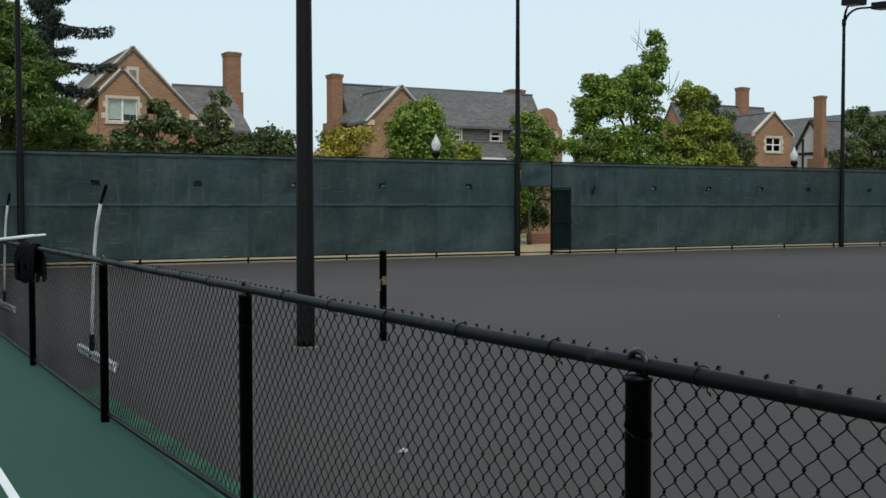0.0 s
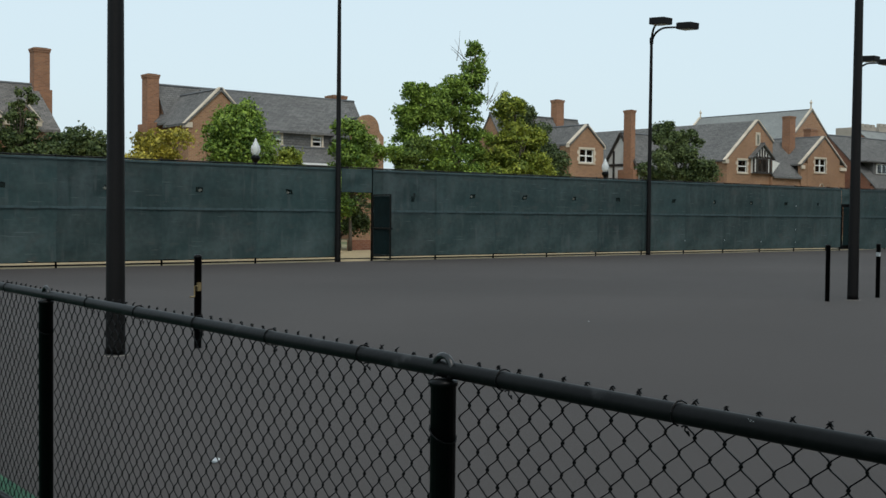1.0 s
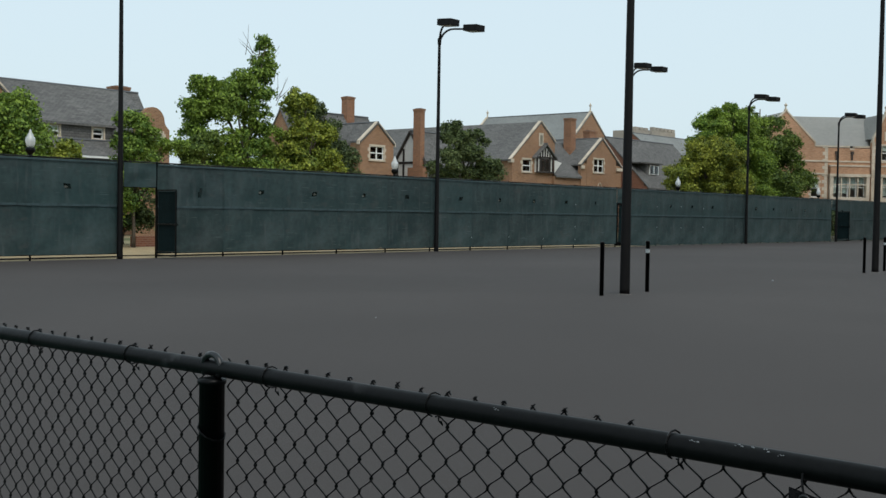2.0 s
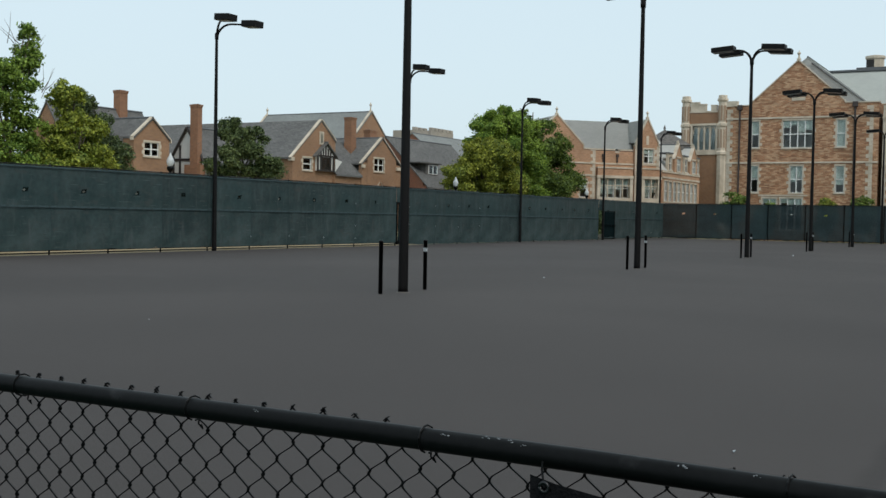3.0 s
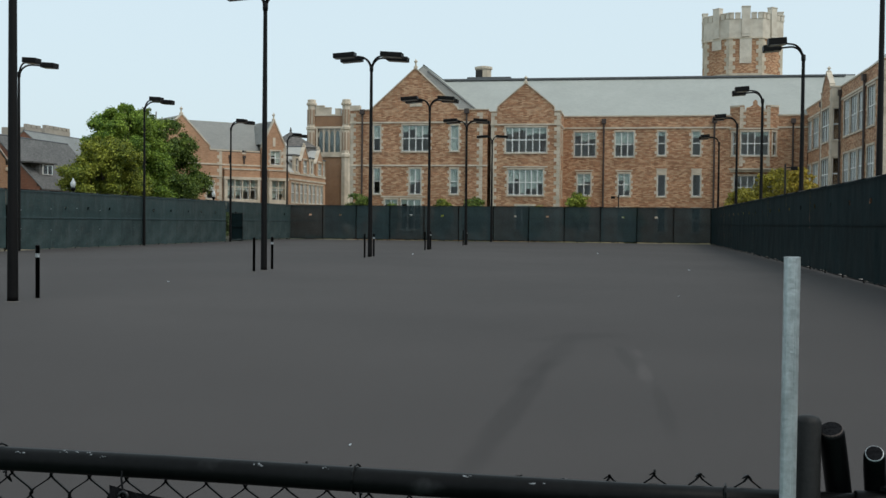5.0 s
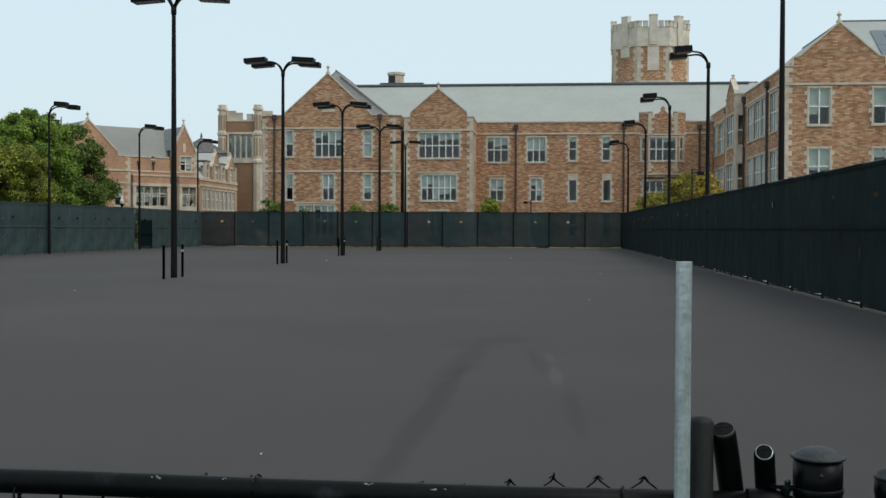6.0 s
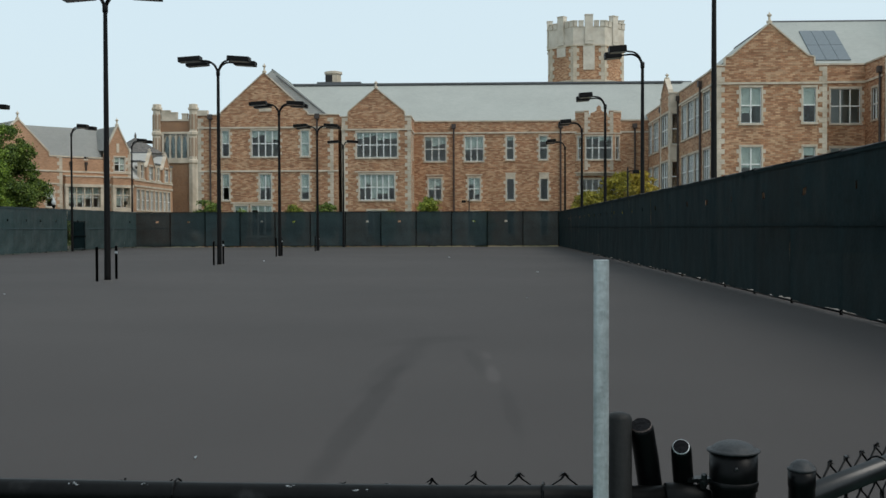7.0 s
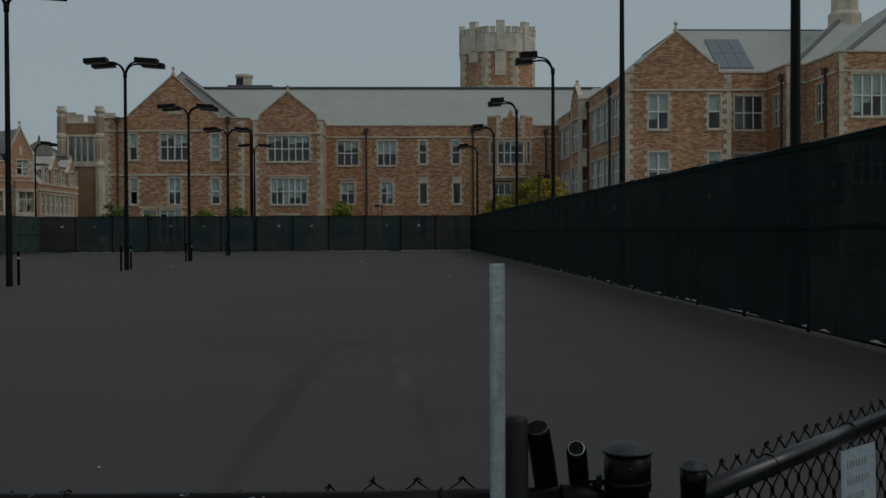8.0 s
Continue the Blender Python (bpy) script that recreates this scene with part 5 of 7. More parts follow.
roof(hall, FX + 0.5, 97.0, -4.4, 0.9, 12.5, 14.6, "x", "slate_pale", 0.0, 0.0)

# long wall, from y = -5.05 to the inner corner
g3 = facing_west(-5.05)(WX)
L3 = 23.2
w3 = [(1.06, 3.14, 8.27, 10.7, 3, 2, 0.3), (5.04, 6.87, 8.27, 10.7, 3, 2, 0.45), (9.18, 9.9, 8.4, 10.7, 1, 2, 0.35), (12.46, 13.22, 8.4, 10.72, 1, 2, 0.5),
      (1.39, 2.7, 4.45, 6.58, 2, 2, 0.75), (5.38, 6.53, 4.4, 6.6, 2, 2, 0.6), (9.19, 9.94, 4.4, 6.48, 1, 1, 0.0), (12.52, 13.28, 4.42, 6.48, 1, 1, 0.0),
      (16.45, 20.2, 4.2, 6.4, 6, 2, 0.0),
      (1.4, 2.6, 0.9, 3.2, 2, 2, 0.2), (5.3, 6.5, 0.9, 3.2, 2, 2, 0.2), (9.2, 9.95, 0.9, 3.2, 1, 2, 0.0), (12.5, 13.3, 0.9, 3.2, 1, 2, 0.0)]
wall(hall, g3, L3, -0.1, EAVE, [o[:4] for o in w3] + [(16.95, 19.55, 7.7, 11.2)], "brick_tan", 0.5)
fill(hall, g3, w3)
course(hall, g3, 0, L3, 11.0)
for u in (9.19, 12.52):     # deep heads over the narrow lower lights
    part("window_head", boxes((u - 0.1, u + 0.85, -0.04, 0.1, 6.64, 7.0), (u - 0.16, u + 0.91, -0.08, 0.1, 7.0, 7.1)), "stone", hall, at=rel(hall, g3))
for u0, u1 in ((1.15, 2.95), (5.12, 6.78)):
    part("window_label", boxes((u0, u1, -0.08, 0.1, 6.85, 6.95)), "stone", hall, at=rel(hall, g3))
coping(hall, g3, [(0, EAVE), (L3, EAVE)], h=0.12)
drainpipe(hall, g3, 3.93, 0, 11.55)
drainpipe(hall, g3, 14.53, 0, 11.55)
drainpipe(hall, g3, 21.86, 0, 11.5)
# canted oriel over the broad lower window, with a crenellated parapet
UL, UA, UB, UR, OUT = 15.98, 16.85, 19.68, 20.52, 0.55
front = g3 @ pose(UA, -OUT, 0)
LF = UB - UA
wO = [(0.14, LF - 0.14, 8.35, 10.6, 4, 2, 0.15)]
merlons = [(0, 12.5), (LF, 12.5), (LF, 13.08), (LF - 0.42, 13.08), (LF - 0.42, 12.6), (LF - 0.6, 12.6), (LF - 0.6, 12.92), (1.85, 13.02), (1.62, 13.2), (1.62, 13.5), (1.42, 13.68), (1.22, 13.5), (1.22, 13.2), (1.0, 13.02), (0.62, 12.92), (0.62, 12.6), (0.42, 12.6), (0.42, 13.08), (0, 13.08)]
wall(hall, front, LF, 7.1, 12.5, [o[:4] for o in wO], "brick_tan", 0.3, gable=merlons)
for o in wO:
    window(hall, front, *o, "stone", False)
for foot, length, turn in (((UL, 0), math.hypot(UA - UL, OUT), -math.degrees(math.atan2(OUT, UA - UL))), ((UB, -OUT), math.hypot(UR - UB, OUT), math.degrees(math.atan2(OUT, UR - UB)))):
    sm = g3 @ pose(foot[0], foot[1], 0, 0, 0, turn)
    wall(hall, sm, length, 7.1, 13.05, [(0.3, length - 0.3, 8.35, 10.6)], "brick_tan", 0.25)
    window(hall, sm, 0.3, length - 0.3, 8.35, 10.6, 1, 2, 0.0, "stone", False)
    course(hall, sm, 0, length, 10.85, 0.14)
    coping(hall, sm, [(0, 13.05), (length, 13.05)], lift=0.1)
course(hall, front, 0, LF, 10.85, 0.14)
for u0, u1, z in ((0, 0.42, 13.08), (LF - 0.42, LF, 13.08)):
    part("parapet_coping", boxes((u0, u1, -0.05, 0.34, z, z + 0.09)), "stone", hall, at=rel(hall, front))
for u, s in ((0, 1), (LF, -1)):
    quoins(hall, front, u, 10.99, 13.0, s, step=0.3)
    quoins(hall, front, u, 7.3, 8.2, s, step=0.3)


def canted(out, side, z0, z1):
    """A slab with the oriel's outline."""
    bm = bmesh.new()
    vs = [bm.verts.new((u, y, z)) for z in (z0, z1) for u, y in ((UL - side, 0.05), (UA - side * 0.5, -out), (UB + side * 0.5, -out), (UR + side, 0.05))]
    for q in ((3, 2, 1, 0), (4, 5, 6, 7), (0, 1, 5, 4), (1, 2, 6, 5), (2, 3, 7, 6), (3, 0, 4, 7)):
        bm.faces.new([vs[i] for i in q])
    return bm


part("oriel_cornice", canted(OUT + 0.12, 0.12, 6.98, 7.12), "stone", hall, at=rel(hall, g3))
part("oriel_corbel", canted(OUT * 0.75, 0.0, 6.75, 6.97), "stone", hall, at=rel(hall, g3))
part("oriel_roof", canted(OUT - 0.1, -0.1, 12.1, 12.2), "lead", hall, at=rel(hall, g3))
roof(hall, WX + 0.5, WX + 15.5, -34.0, 9.0, 12.15, 16.9, "y", "slate_pale", 0.0, 0.0)
part("roof_walkway", boxes((97.0, 98.0, -33, 8.5, 16.9, 17.08)), "lead", hall, at=rel(hall, Matrix()))
part("plant_room", boxes((97.5, 101.0, 1.2, 5.9, 16.8, 17.32)), "lead", hall, at=rel(hall, Matrix()))
part("roof_turret", lathe(bmesh.new(), ((0.85, 16.9), (0.85, 18.3), (0.98, 18.35), (0.98, 18.6), (0.5, 18.7)), 10, 99.2, 4.35), "stone", hall, at=rel(hall, Matrix()))
# dark sheet on the solid turret, painted as the shade of an opening
part("turret_louvre", boxes((98.30, 98.37, 4.35, 5.1, 17.35, 18.2)), "dark", hall, at=rel(hall, Matrix()))
# inner walls and floors; the floors' near-black colour stands for room shade
part("inner_wall", boxes((94.0, 94.2, -28.0, 15.0, 0, 12.3), (89.0, 89.2, 2.3, 14.8, 0, 12.3), (88.8, 89.0, -4.6, 1.4, 0, 12.1)), "plaster", hall, at=rel(hall, Matrix()))
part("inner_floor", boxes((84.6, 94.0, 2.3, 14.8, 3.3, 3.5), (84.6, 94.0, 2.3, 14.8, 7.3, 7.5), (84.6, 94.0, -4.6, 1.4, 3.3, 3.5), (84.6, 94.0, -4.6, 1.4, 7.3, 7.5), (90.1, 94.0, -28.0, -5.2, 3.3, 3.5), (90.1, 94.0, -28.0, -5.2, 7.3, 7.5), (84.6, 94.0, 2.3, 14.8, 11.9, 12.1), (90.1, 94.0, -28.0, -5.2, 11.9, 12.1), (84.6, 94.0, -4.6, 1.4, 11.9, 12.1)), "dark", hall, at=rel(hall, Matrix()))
lay_uv(part("back_wall", boxes((105.0, 105.4, -34.0, 15.3, -0.1, 12.3)), "brick_tan", hall, at=rel(hall, Matrix())))

# ---- octagonal tower behind the hall ----
tw = thing("octagonal_tower", (131, -25.95, 0), "octagonal brick and limestone tower with a crenellated crown", "tower")
R8 = 5.35


def ring8(r, z0, z1, thick=0.5):
    bm = bmesh.new()
    for k in range(8):
        t0, t1 = math.pi / 8 + k * math.pi / 4, math.pi / 8 + (k + 1) * math.pi / 4
        p = [(rr * math.cos(t), rr * math.sin(t)) for rr in (r - thick, r) for t in (t0, t1)]
        vs = [bm.verts.new((*q, z)) for z in (z0, z1) for q in p]
        for f in ((2, 3, 7, 6), (1, 0, 4, 5), (4, 6, 7, 5), (0, 1, 3, 2)):
            bm.faces.new([vs[i] for i in f])
    bmesh.ops.remove_doubles(bm, verts=bm.verts[:], dist=0.001)
    return bm


lay_uv(part("shaft", ring8(R8, 0, 25.8), "brick_tan", tw))
part("crown", ring8(R8 + 0.08, 25.8, 28.2, 0.7), "stone_pale", tw, "pale limestone parapet")
part("string_course", ring8(R8 + 0.16, 25.65, 25.85, 0.6), "stone", tw)
part("string_course", ring8(R8 + 0.12, 20.9, 21.2, 0.5), "stone", tw)
C8 = R8 * math.cos(math.pi / 8)
HALF = R8 * math.sin(math.pi / 8)
for k in range(8):
    turn = 22.5 * (2 * k + 2)
    fm = pose(0, 0, 0, 0, 0, turn) @ pose(C8, 0, 0)
    for s in (-1, 1):       # toothed corner stones
        bm = bmesh.new()
        z, q = 21.2, 0
        while z < 25.5:
            w = 0.75 if q % 2 else 0.45
            box(bm, -0.1, 0.04, min(s * HALF, s * (HALF - w)), max(s * HALF, s * (HALF - w)), z, z + 0.5)
            z += 0.52
            q += 1
        tagged(part("quoin_strip", bm, "stone", tw, at=fm), kind="stuff")
    for u0, u1, out, h in ((-0.53, 0.53, 0.30, 29.7), (0.70, 1.33, 0.20, 28.9), (-1.33, -0.70, 0.20, 28.9), (1.52, HALF, 0.20, 28.9), (-HALF, -1.52, 0.20, 28.9)):
        part("merlon", boxes((-0.45, out - 0.04, u0, u1, 28.2, h), (-0.5, out + 0.02, u0 - 0.03, u1 + 0.03, h, h + 0.1)), "stone_pale", tw, at=fm)
    foot = 22.5 if k % 2 else 24.4
    part("stone_panel", boxes((-0.1, 0.10, -0.75, 0.75, foot, 25.8), (-0.1, 0.26, -0.53, 0.53, 25.9, 28.2), (-0.1, 0.30, -0.57, 0.57, 26.3, 26.42)), "stone_pale", tw, at=fm)
part("roof_deck", lathe(bmesh.new(), ((R8 - 0.5, 27.0), (R8 - 0.5, 27.1)), 8), "lead", tw, at=pose(0, 0, 0, 0, 0, 22.5))

# ---- projecting wing towards the courts ----
wing = thing("brick_wing", (70, -33, 0), "brick hall wing with limestone quoins and gable", "hall")
ws = pose(93.0, -28.3, 0, 0, 0, 180)     # side wall, u runs towards -x
Lw = 34.5
wS = []
for x0, x1, n in ((0.9, 3.0, 3), (3.8, 5.6, 2), (6.6, 9.6, 3), (21.4, 23.6, 3), (24.1, 26.6, 3), (27.05, 29.0, 3), (30.2, 32.6, 3)):
    wS += [(x0, x1, 8.75, 11.55, n, 2, 0.4), (x0, x1, 4.8, 7.35, n, 2, 0.4)]
wall(wing, ws, Lw, -0.1, 12.85, [o[:4] for o in wS], "brick_tan", 0.5)
fill(wing, ws, wS)
course(wing, ws, 0, Lw, 11.75)
coping(wing, ws, [(0, 12.85), (Lw, 12.85)], h=0.12)
for u in (11.4, 20.13, 29.45):
    drainpipe(wing, ws, u, 0, 12.2)
# bay on the side wall
bay = thing("brick_bay", (75.4, -27.9, 0), "projecting brick bay with limestone windows and small gable", "hall bay")
bf = pose(77.9, -27.55, 0, 0, 0, 180)
wB = [(0.6, 4.1, 8.6, 11.3, 3, 2, 0.3), (0.6, 4.1, 4.6, 7.2, 3, 2, 0.3)]
wall(bay, bf, 4.68, -0.1, 12.85, [o[:4] for o in wB], "brick_tan", 0.3, gable=[(0, 12.85), (4.68, 12.85), (4.5, 12.85), (4.4, 13.1), (2.6, 14.3), (0.8, 13.1), (0.7, 12.85)])
fill(bay, bf, wB)
coping(bay, bf, [(0, 12.85), (0.7, 12.85), (0.8, 13.15), (2.6, 14.35), (4.4, 13.15), (4.5, 12.85), (4.98, 12.85)], h=0.12, lift=0.08)
finial(bay, bf, 2.6, 14.3, 0.55)
quoins(bay, bf, 0, -0.1, 12.7, 1)
quoins(bay, bf, 4.68, -0.1, 12.7, -1)
bs = pose(72.9, -27.55, 0, 0, 0, -90)
wall(bay, bs, 0.74, -0.1, 12.85, [(0.14, 0.62, 8.6, 11.2), (0.14, 0.62, 4.6, 7.1)], "stone", 0.3)
for z in (4.6, 8.6):
    window(bay, bs, 0.14, 0.62, z, z + 2.55, 1, 2, 0.0, "stone", False)
coping(bay, bs, [(0, 12.85), (0.74, 12.85)], h=0.12)
wall(bay, pose(77.62, -28.29, 0, 0, 0, 90), 0.43, -0.1, 12.85, [], "stone", 0.3)
part("bay_roof", boxes((73.22, 77.3, -28.28, -27.87, 12.6, 12.7)), "lead", bay, at=rel(bay, Matrix()))
# front gable
wf = pose(58.0, -28.25, 0, 0, 0, -90)
Lf = 7.65
wF = [(1.67, 3.10, 8.88, 11.38, 2, 2, 0.95), (5.99, 6.87, 8.92, 11.36, 1, 2, 0.5), (1.68, 3.11, 4.78, 7.23, 2, 2, 0.6), (6.01, 6.87, 4.8, 7.23, 1, 2, 0.2)]
wall(wing, wf, Lf, -0.1, 12.9, [o[:4] for o in wF], "brick_tan", 0.5, gable=[(0, 12.9), (Lf, 12.9), (6.75, 12.9), (6.75, 13.5), (6.3, 13.58), (3.68, 15.85), (1.05, 13.58), (0.6, 13.5), (0.6, 12.9)])
fill(wing, wf, wF)
coping(wing, wf, [(-0.1, 12.92), (0.58, 12.92), (0.6, 13.5), (1.05, 13.6), (3.68, 15.88), (6.3, 13.6), (6.75, 13.5), (6.77, 12.92), (Lf + 0.1, 12.92)], h=0.09, lift=0.06)
finial(wing, wf, 3.68, 15.88, 0.8)
quoins(wing, wf, 0, -0.1, 12.8, 1)
quoins(wing, wf, Lf, -0.1, 12.8, -1)
course(wing, wf, 0, Lf, 11.6)
quoins(wing, pose(61.0, -28.3, 0, 0, 0, 180), 3.0, -0.1, 12.6, -1)
wall(wing, pose(58.5, -35.88, 0), 3.5, -0.1, 12.85, [], "brick_tan", 0.4)
roof(wing, 58.5, 69.0, -35.4, -28.6, 12.9, 15.75, "x", "slate_pale", 0.0, 0.0)
roof(wing, 69.0, 96.0, -40.0, -28.8, 12.7, 15.6, "x", "slate_pale", 0.0, 0.0)
# recessed range to the right of the gable
wr = pose(62.0, -35.9, 0, 0, 0, -90)
wR = [(1.5, 3.65, 9.2, 11.75, 3, 2, 0.0), (1.5, 3.65, 4.9, 7.4, 3, 2, 0.0)]
wall(wing, wr, 4.0, -0.1, 13.5, [o[:4] for o in wR], "brick_tan", 0.5)
fill(wing, wr, wR)
course(wing, wr, 0, 4.0, 12.15)
coping(wing, wr, [(0, 13.5), (4.0, 13.5)], h=0.12)
roof(wing, 62.5, 74.5, -70.0, -34.6, 13.35, 17.75, "y", "slate_pale", 0.0, 0.0)
for k in range(2):      # panels lie on the slope, which climbs 0.733 a metre
    for j in range(3):
        part("solar_panel", bevelled(boxes((0, 2.4, 0, 0.9, 0.0, 0.06)), 0.012, 1), "panel", wing, "blue-grey solar panel on the roof slope",
             at=rel(wing, pose(63.15 + 1.96 * k, -39.26 + 0.92 * j, 14.0 + 1.437 * k, 0, -math.degrees(math.atan(0.733)), 0)))
wall(wing, pose(74.4, -34.7, 0, 0, 0, 180), 11.8, 12.0, 13.35, [], "slate_pale", 0.2, gable=(5.9, 17.65))
# stepped block nearer the courts: side wall, short front, side wall, long front
cs = pose(62.0, -39.9, 0, 0, 0, 180)
wT = [(1.45, 2.7, 9.3, 11.55, 2, 2, 0.3), (1.45, 2.7, 4.9, 7.4, 2, 2, 0.3)]
ct0 = pose(58.0, -39.9, 0, 0, 0, -90)
cs2 = pose(58.0, -41.4, 0, 0, 0, 180)
wU = [(1.9, 3.2, 9.15, 11.75, 2, 2, 0.6), (1.9, 3.2, 4.9, 7.4, 2, 2, 0.3)]
ct = pose(52.3, -41.4, 0, 0, 0, -90)
wC = [(0.95, 3.55, 9.2, 12.0, 4, 2, 0.9), (0.95, 3.55, 4.8, 7.3, 4, 2, 0.3)]
for m, length, wins in ((cs, 3.5, wT), (ct0, 1.5, []), (cs2, 5.2, wU), (ct, 18.0, wC)):
    wall(wing, m, length, -0.1, 13.5, [o[:4] for o in wins], "brick_tan", 0.5)
    fill(wing, m, wins)
    course(wing, m, 0, length, 12.15, 0.15)
    coping(wing, m, [(0, 13.5), (length, 13.5)], h=0.12)
quoins(wing, ct, 0, -0.1, 13.4, 1)
quoins(wing, ct0, 0, -0.1, 13.4, 1)
drainpipe(wing, cs, 3.3, 0, 12.5)
drainpipe(wing, cs2, 3.6, 0, 12.3)
bm = bmesh.new()
corner = [bm.verts.new(c) for c in ((52.9, -42.0, 13.4), (72.0, -42.0, 13.4), (72.0, -66.0, 13.4), (52.9, -66.0, 13.4))]
peak = bm.verts.new((62.4, -54.0, 21.4))
for k in range(4):
    bm.faces.new((corner[k], peak, corner[(k + 1) % 4]))
bm.faces.new(corner)
bmesh.ops.recalc_face_normals(bm, faces=bm.faces[:])
turret_roof = lay_uv(part("turret_roof", bm, "slate_pale", wing, at=rel(wing, Matrix())))
bm = bmesh.new()
corner = [bm.verts.new(c) for c in ((58.6, -40.5, 13.38), (73.4, -40.5, 13.38), (73.4, -54.5, 13.38), (58.6, -54.5, 13.38))]
peak = bm.verts.new((66.0, -47.5, 18.6))
for k in range(4):
    bm.faces.new((corner[k], peak, corner[(k + 1) % 4]))
bm.faces.new(corner)
bmesh.ops.recalc_face_normals(bm, faces=bm.faces[:])
lay_uv(part("cupola_roof", bm, "slate_pale", wing, at=rel(wing, Matrix())))
for a, b in (((52.9, -42.0, 13.45), (62.4, -54.0, 21.45)), ((58.6, -40.5, 13.45), (66.0, -47.5, 18.65))):
    part("hip_roll", tube(bmesh.new(), (a, b), 0.16, 6), "lead", turret_roof)
part("roof_vent", lathe(bmesh.new(), ((1.35, 17.4), (1.35, 18.6), (1.1, 18.9), (1.1, 21.4), (1.4, 21.5), (1.4, 21.8), (0.9, 22.3), (0.1, 23.6)), 8, 66.0, -47.5), "stone", wing, at=rel(wing, Matrix()))

part("inner_wall", boxes((58.6, 93.0, -32.2, -32.0, 0, 12.6), (62.0, 62.2, -32.0, -28.7, 0, 12.6), (66.0, 66.2, -60.0, -36.0, 0, 13.0), (53.2, 61.9, -46.2, -46.0, 0, 12.6), (57.0, 57.2, -50.0, -42.2, 0, 12.6)), "plaster", wing, at=rel(wing, Matrix()))
# unlit-room shade is painted into these floors
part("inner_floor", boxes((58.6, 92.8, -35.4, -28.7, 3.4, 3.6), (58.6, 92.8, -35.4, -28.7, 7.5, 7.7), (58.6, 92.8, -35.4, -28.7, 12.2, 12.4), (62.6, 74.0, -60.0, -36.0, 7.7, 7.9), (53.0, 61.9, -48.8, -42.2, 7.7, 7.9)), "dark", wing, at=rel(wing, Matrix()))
lay_uv(part("back_wall", boxes((74.0, 74.4, -70.0, -32.4, -0.1, 13.1)), "brick_tan", wing, at=rel(wing, Matrix())))

# ---- gothic gate tower beside the hall ----
gt = thing("gothic_gate_tower", (117, 26.2, 0), "brick gate tower with limestone turrets and traceried window", "tower")
gm = pose(115.0, 29.1, 0, 0, 0, -90)
wall(gt, gm, 5.7, -0.1, 15.2, [(1.45, 4.35, 10.4, 13.4)], "brick", 0.5)
wall(gt, pose(115.5, 23.4, 0), 2.8, -0.1, 15.2, [], "brick", 0.4)
wall(gt, pose(118.3, 29.1, 0, 0, 0, 180), 2.8, -0.1, 15.2, [], "brick", 0.4)
wall(gt, pose(118.3, 23.8, 0, 0, 0, 90), 4.9, -0.1, 15.2, [(1.9, 2.75, 10.5, 13.2)], "brick", 0.4)
tr = boxes((1.15, 4.65, -0.14, 0.1, 9.8, 10.4), (1.15, 4.65, -0.1, 0.1, 13.4, 13.65), (1.2, 1.45, -0.1, 0.3, 10.4, 13.4), (4.35, 4.6, -0.1, 0.3, 10.4, 13.4))
for k in range(4):
    u = 1.45 + 0.725 * k
    if k:
        box(tr, u - 0.09, u + 0.09, 0.0, 0.3, 10.4, 13.4)
    for s in (0, 1):
        tube(tr, [(u + 0.04 + s * 0.645 + (1 - 2 * s) * 0.32 * (1 - math.cos(a)), 0.14, 12.35 + 0.9 * math.sin(a)) for a in (math.pi / 2 * j / 5 for j in range(6))], 0.08, 5)
tw_win = part("traceried_window", tr, "stone", gt, "gothic limestone window with pointed lights", at=rel(gt, gm))
for k in range(4):
    part("pane", boxes((1.54 + 0.725 * k, 2.09 + 0.725 * k, 0.18, 0.2, 10.4, 13.3)), "glass", tw_win)
    # added sheet behind each pane; its grey imitates the sky's brightness there
    part("sky_sheet", boxes((1.5 + 0.725 * k, 2.13 + 0.725 * k, 0.212, 0.226, 10.4, 13.4)), "sky_grey", tw_win, "added grey sheet standing for sky light in the panes")
course(gt, gm, 0, 5.7, 9.75, 0.3)
course(gt, gm, 0, 5.7, 13.4, 0.2)
for u, foot in ((0.55, 9.6), (5.1, -0.1)):
    prof = ((0.45, foot), (0.62, foot + 0.5), (0.62, 9.7), (0.74, 9.8), (0.74, 10.1), (0.56, 10.25), (0.56, 13.2), (0.7, 13.3), (0.7, 13.6), (0.52, 13.75), (0.52, 16.3), (0.68, 16.4), (0.68, 16.65), (0.55, 16.7), (0.55, 17.05), (0.4, 17.1))
    t = part("turret", lathe(bmesh.new(), prof, 8), "stone", gt, "octagonal limestone turret", at=rel(gt, gm) @ pose(u, 0.15, 0))
    for k in range(8):
        a = math.pi / 4 * k
        part("brick_panel", boxes((-0.02, 0.02, -0.13, 0.13, 10.6, 12.9), (-0.02, 0.02, -0.13, 0.13, 13.95, 15.8)), "brick", t, at=pose(0.535 * math.cos(a), 0.535 * math.sin(a), 0, 0, 0, 45 * k))
for u0, u1, z in ((1.15, 2.2, 16.2), (2.2, 3.1, 15.95), (3.7, 4.4, 15.8)):
    part("merlon", boxes((u0, u1, -0.06, 0.45, 15.2, z), (u0 - 0.03, u1 + 0.03, -0.1, 0.5, z, z + 0.14)), "stone", gt, at=rel(gt, gm))
part("parapet_band", boxes((0.9, 4.8, -0.07, 0.4, 15.0, 15.2)), "stone", gt, at=rel(gt, gm))
part("lead_roof", boxes((115.5, 118.0, 23.8, 28.8, 14.7, 14.8)), "lead", gt, at=rel(gt, Matrix()))

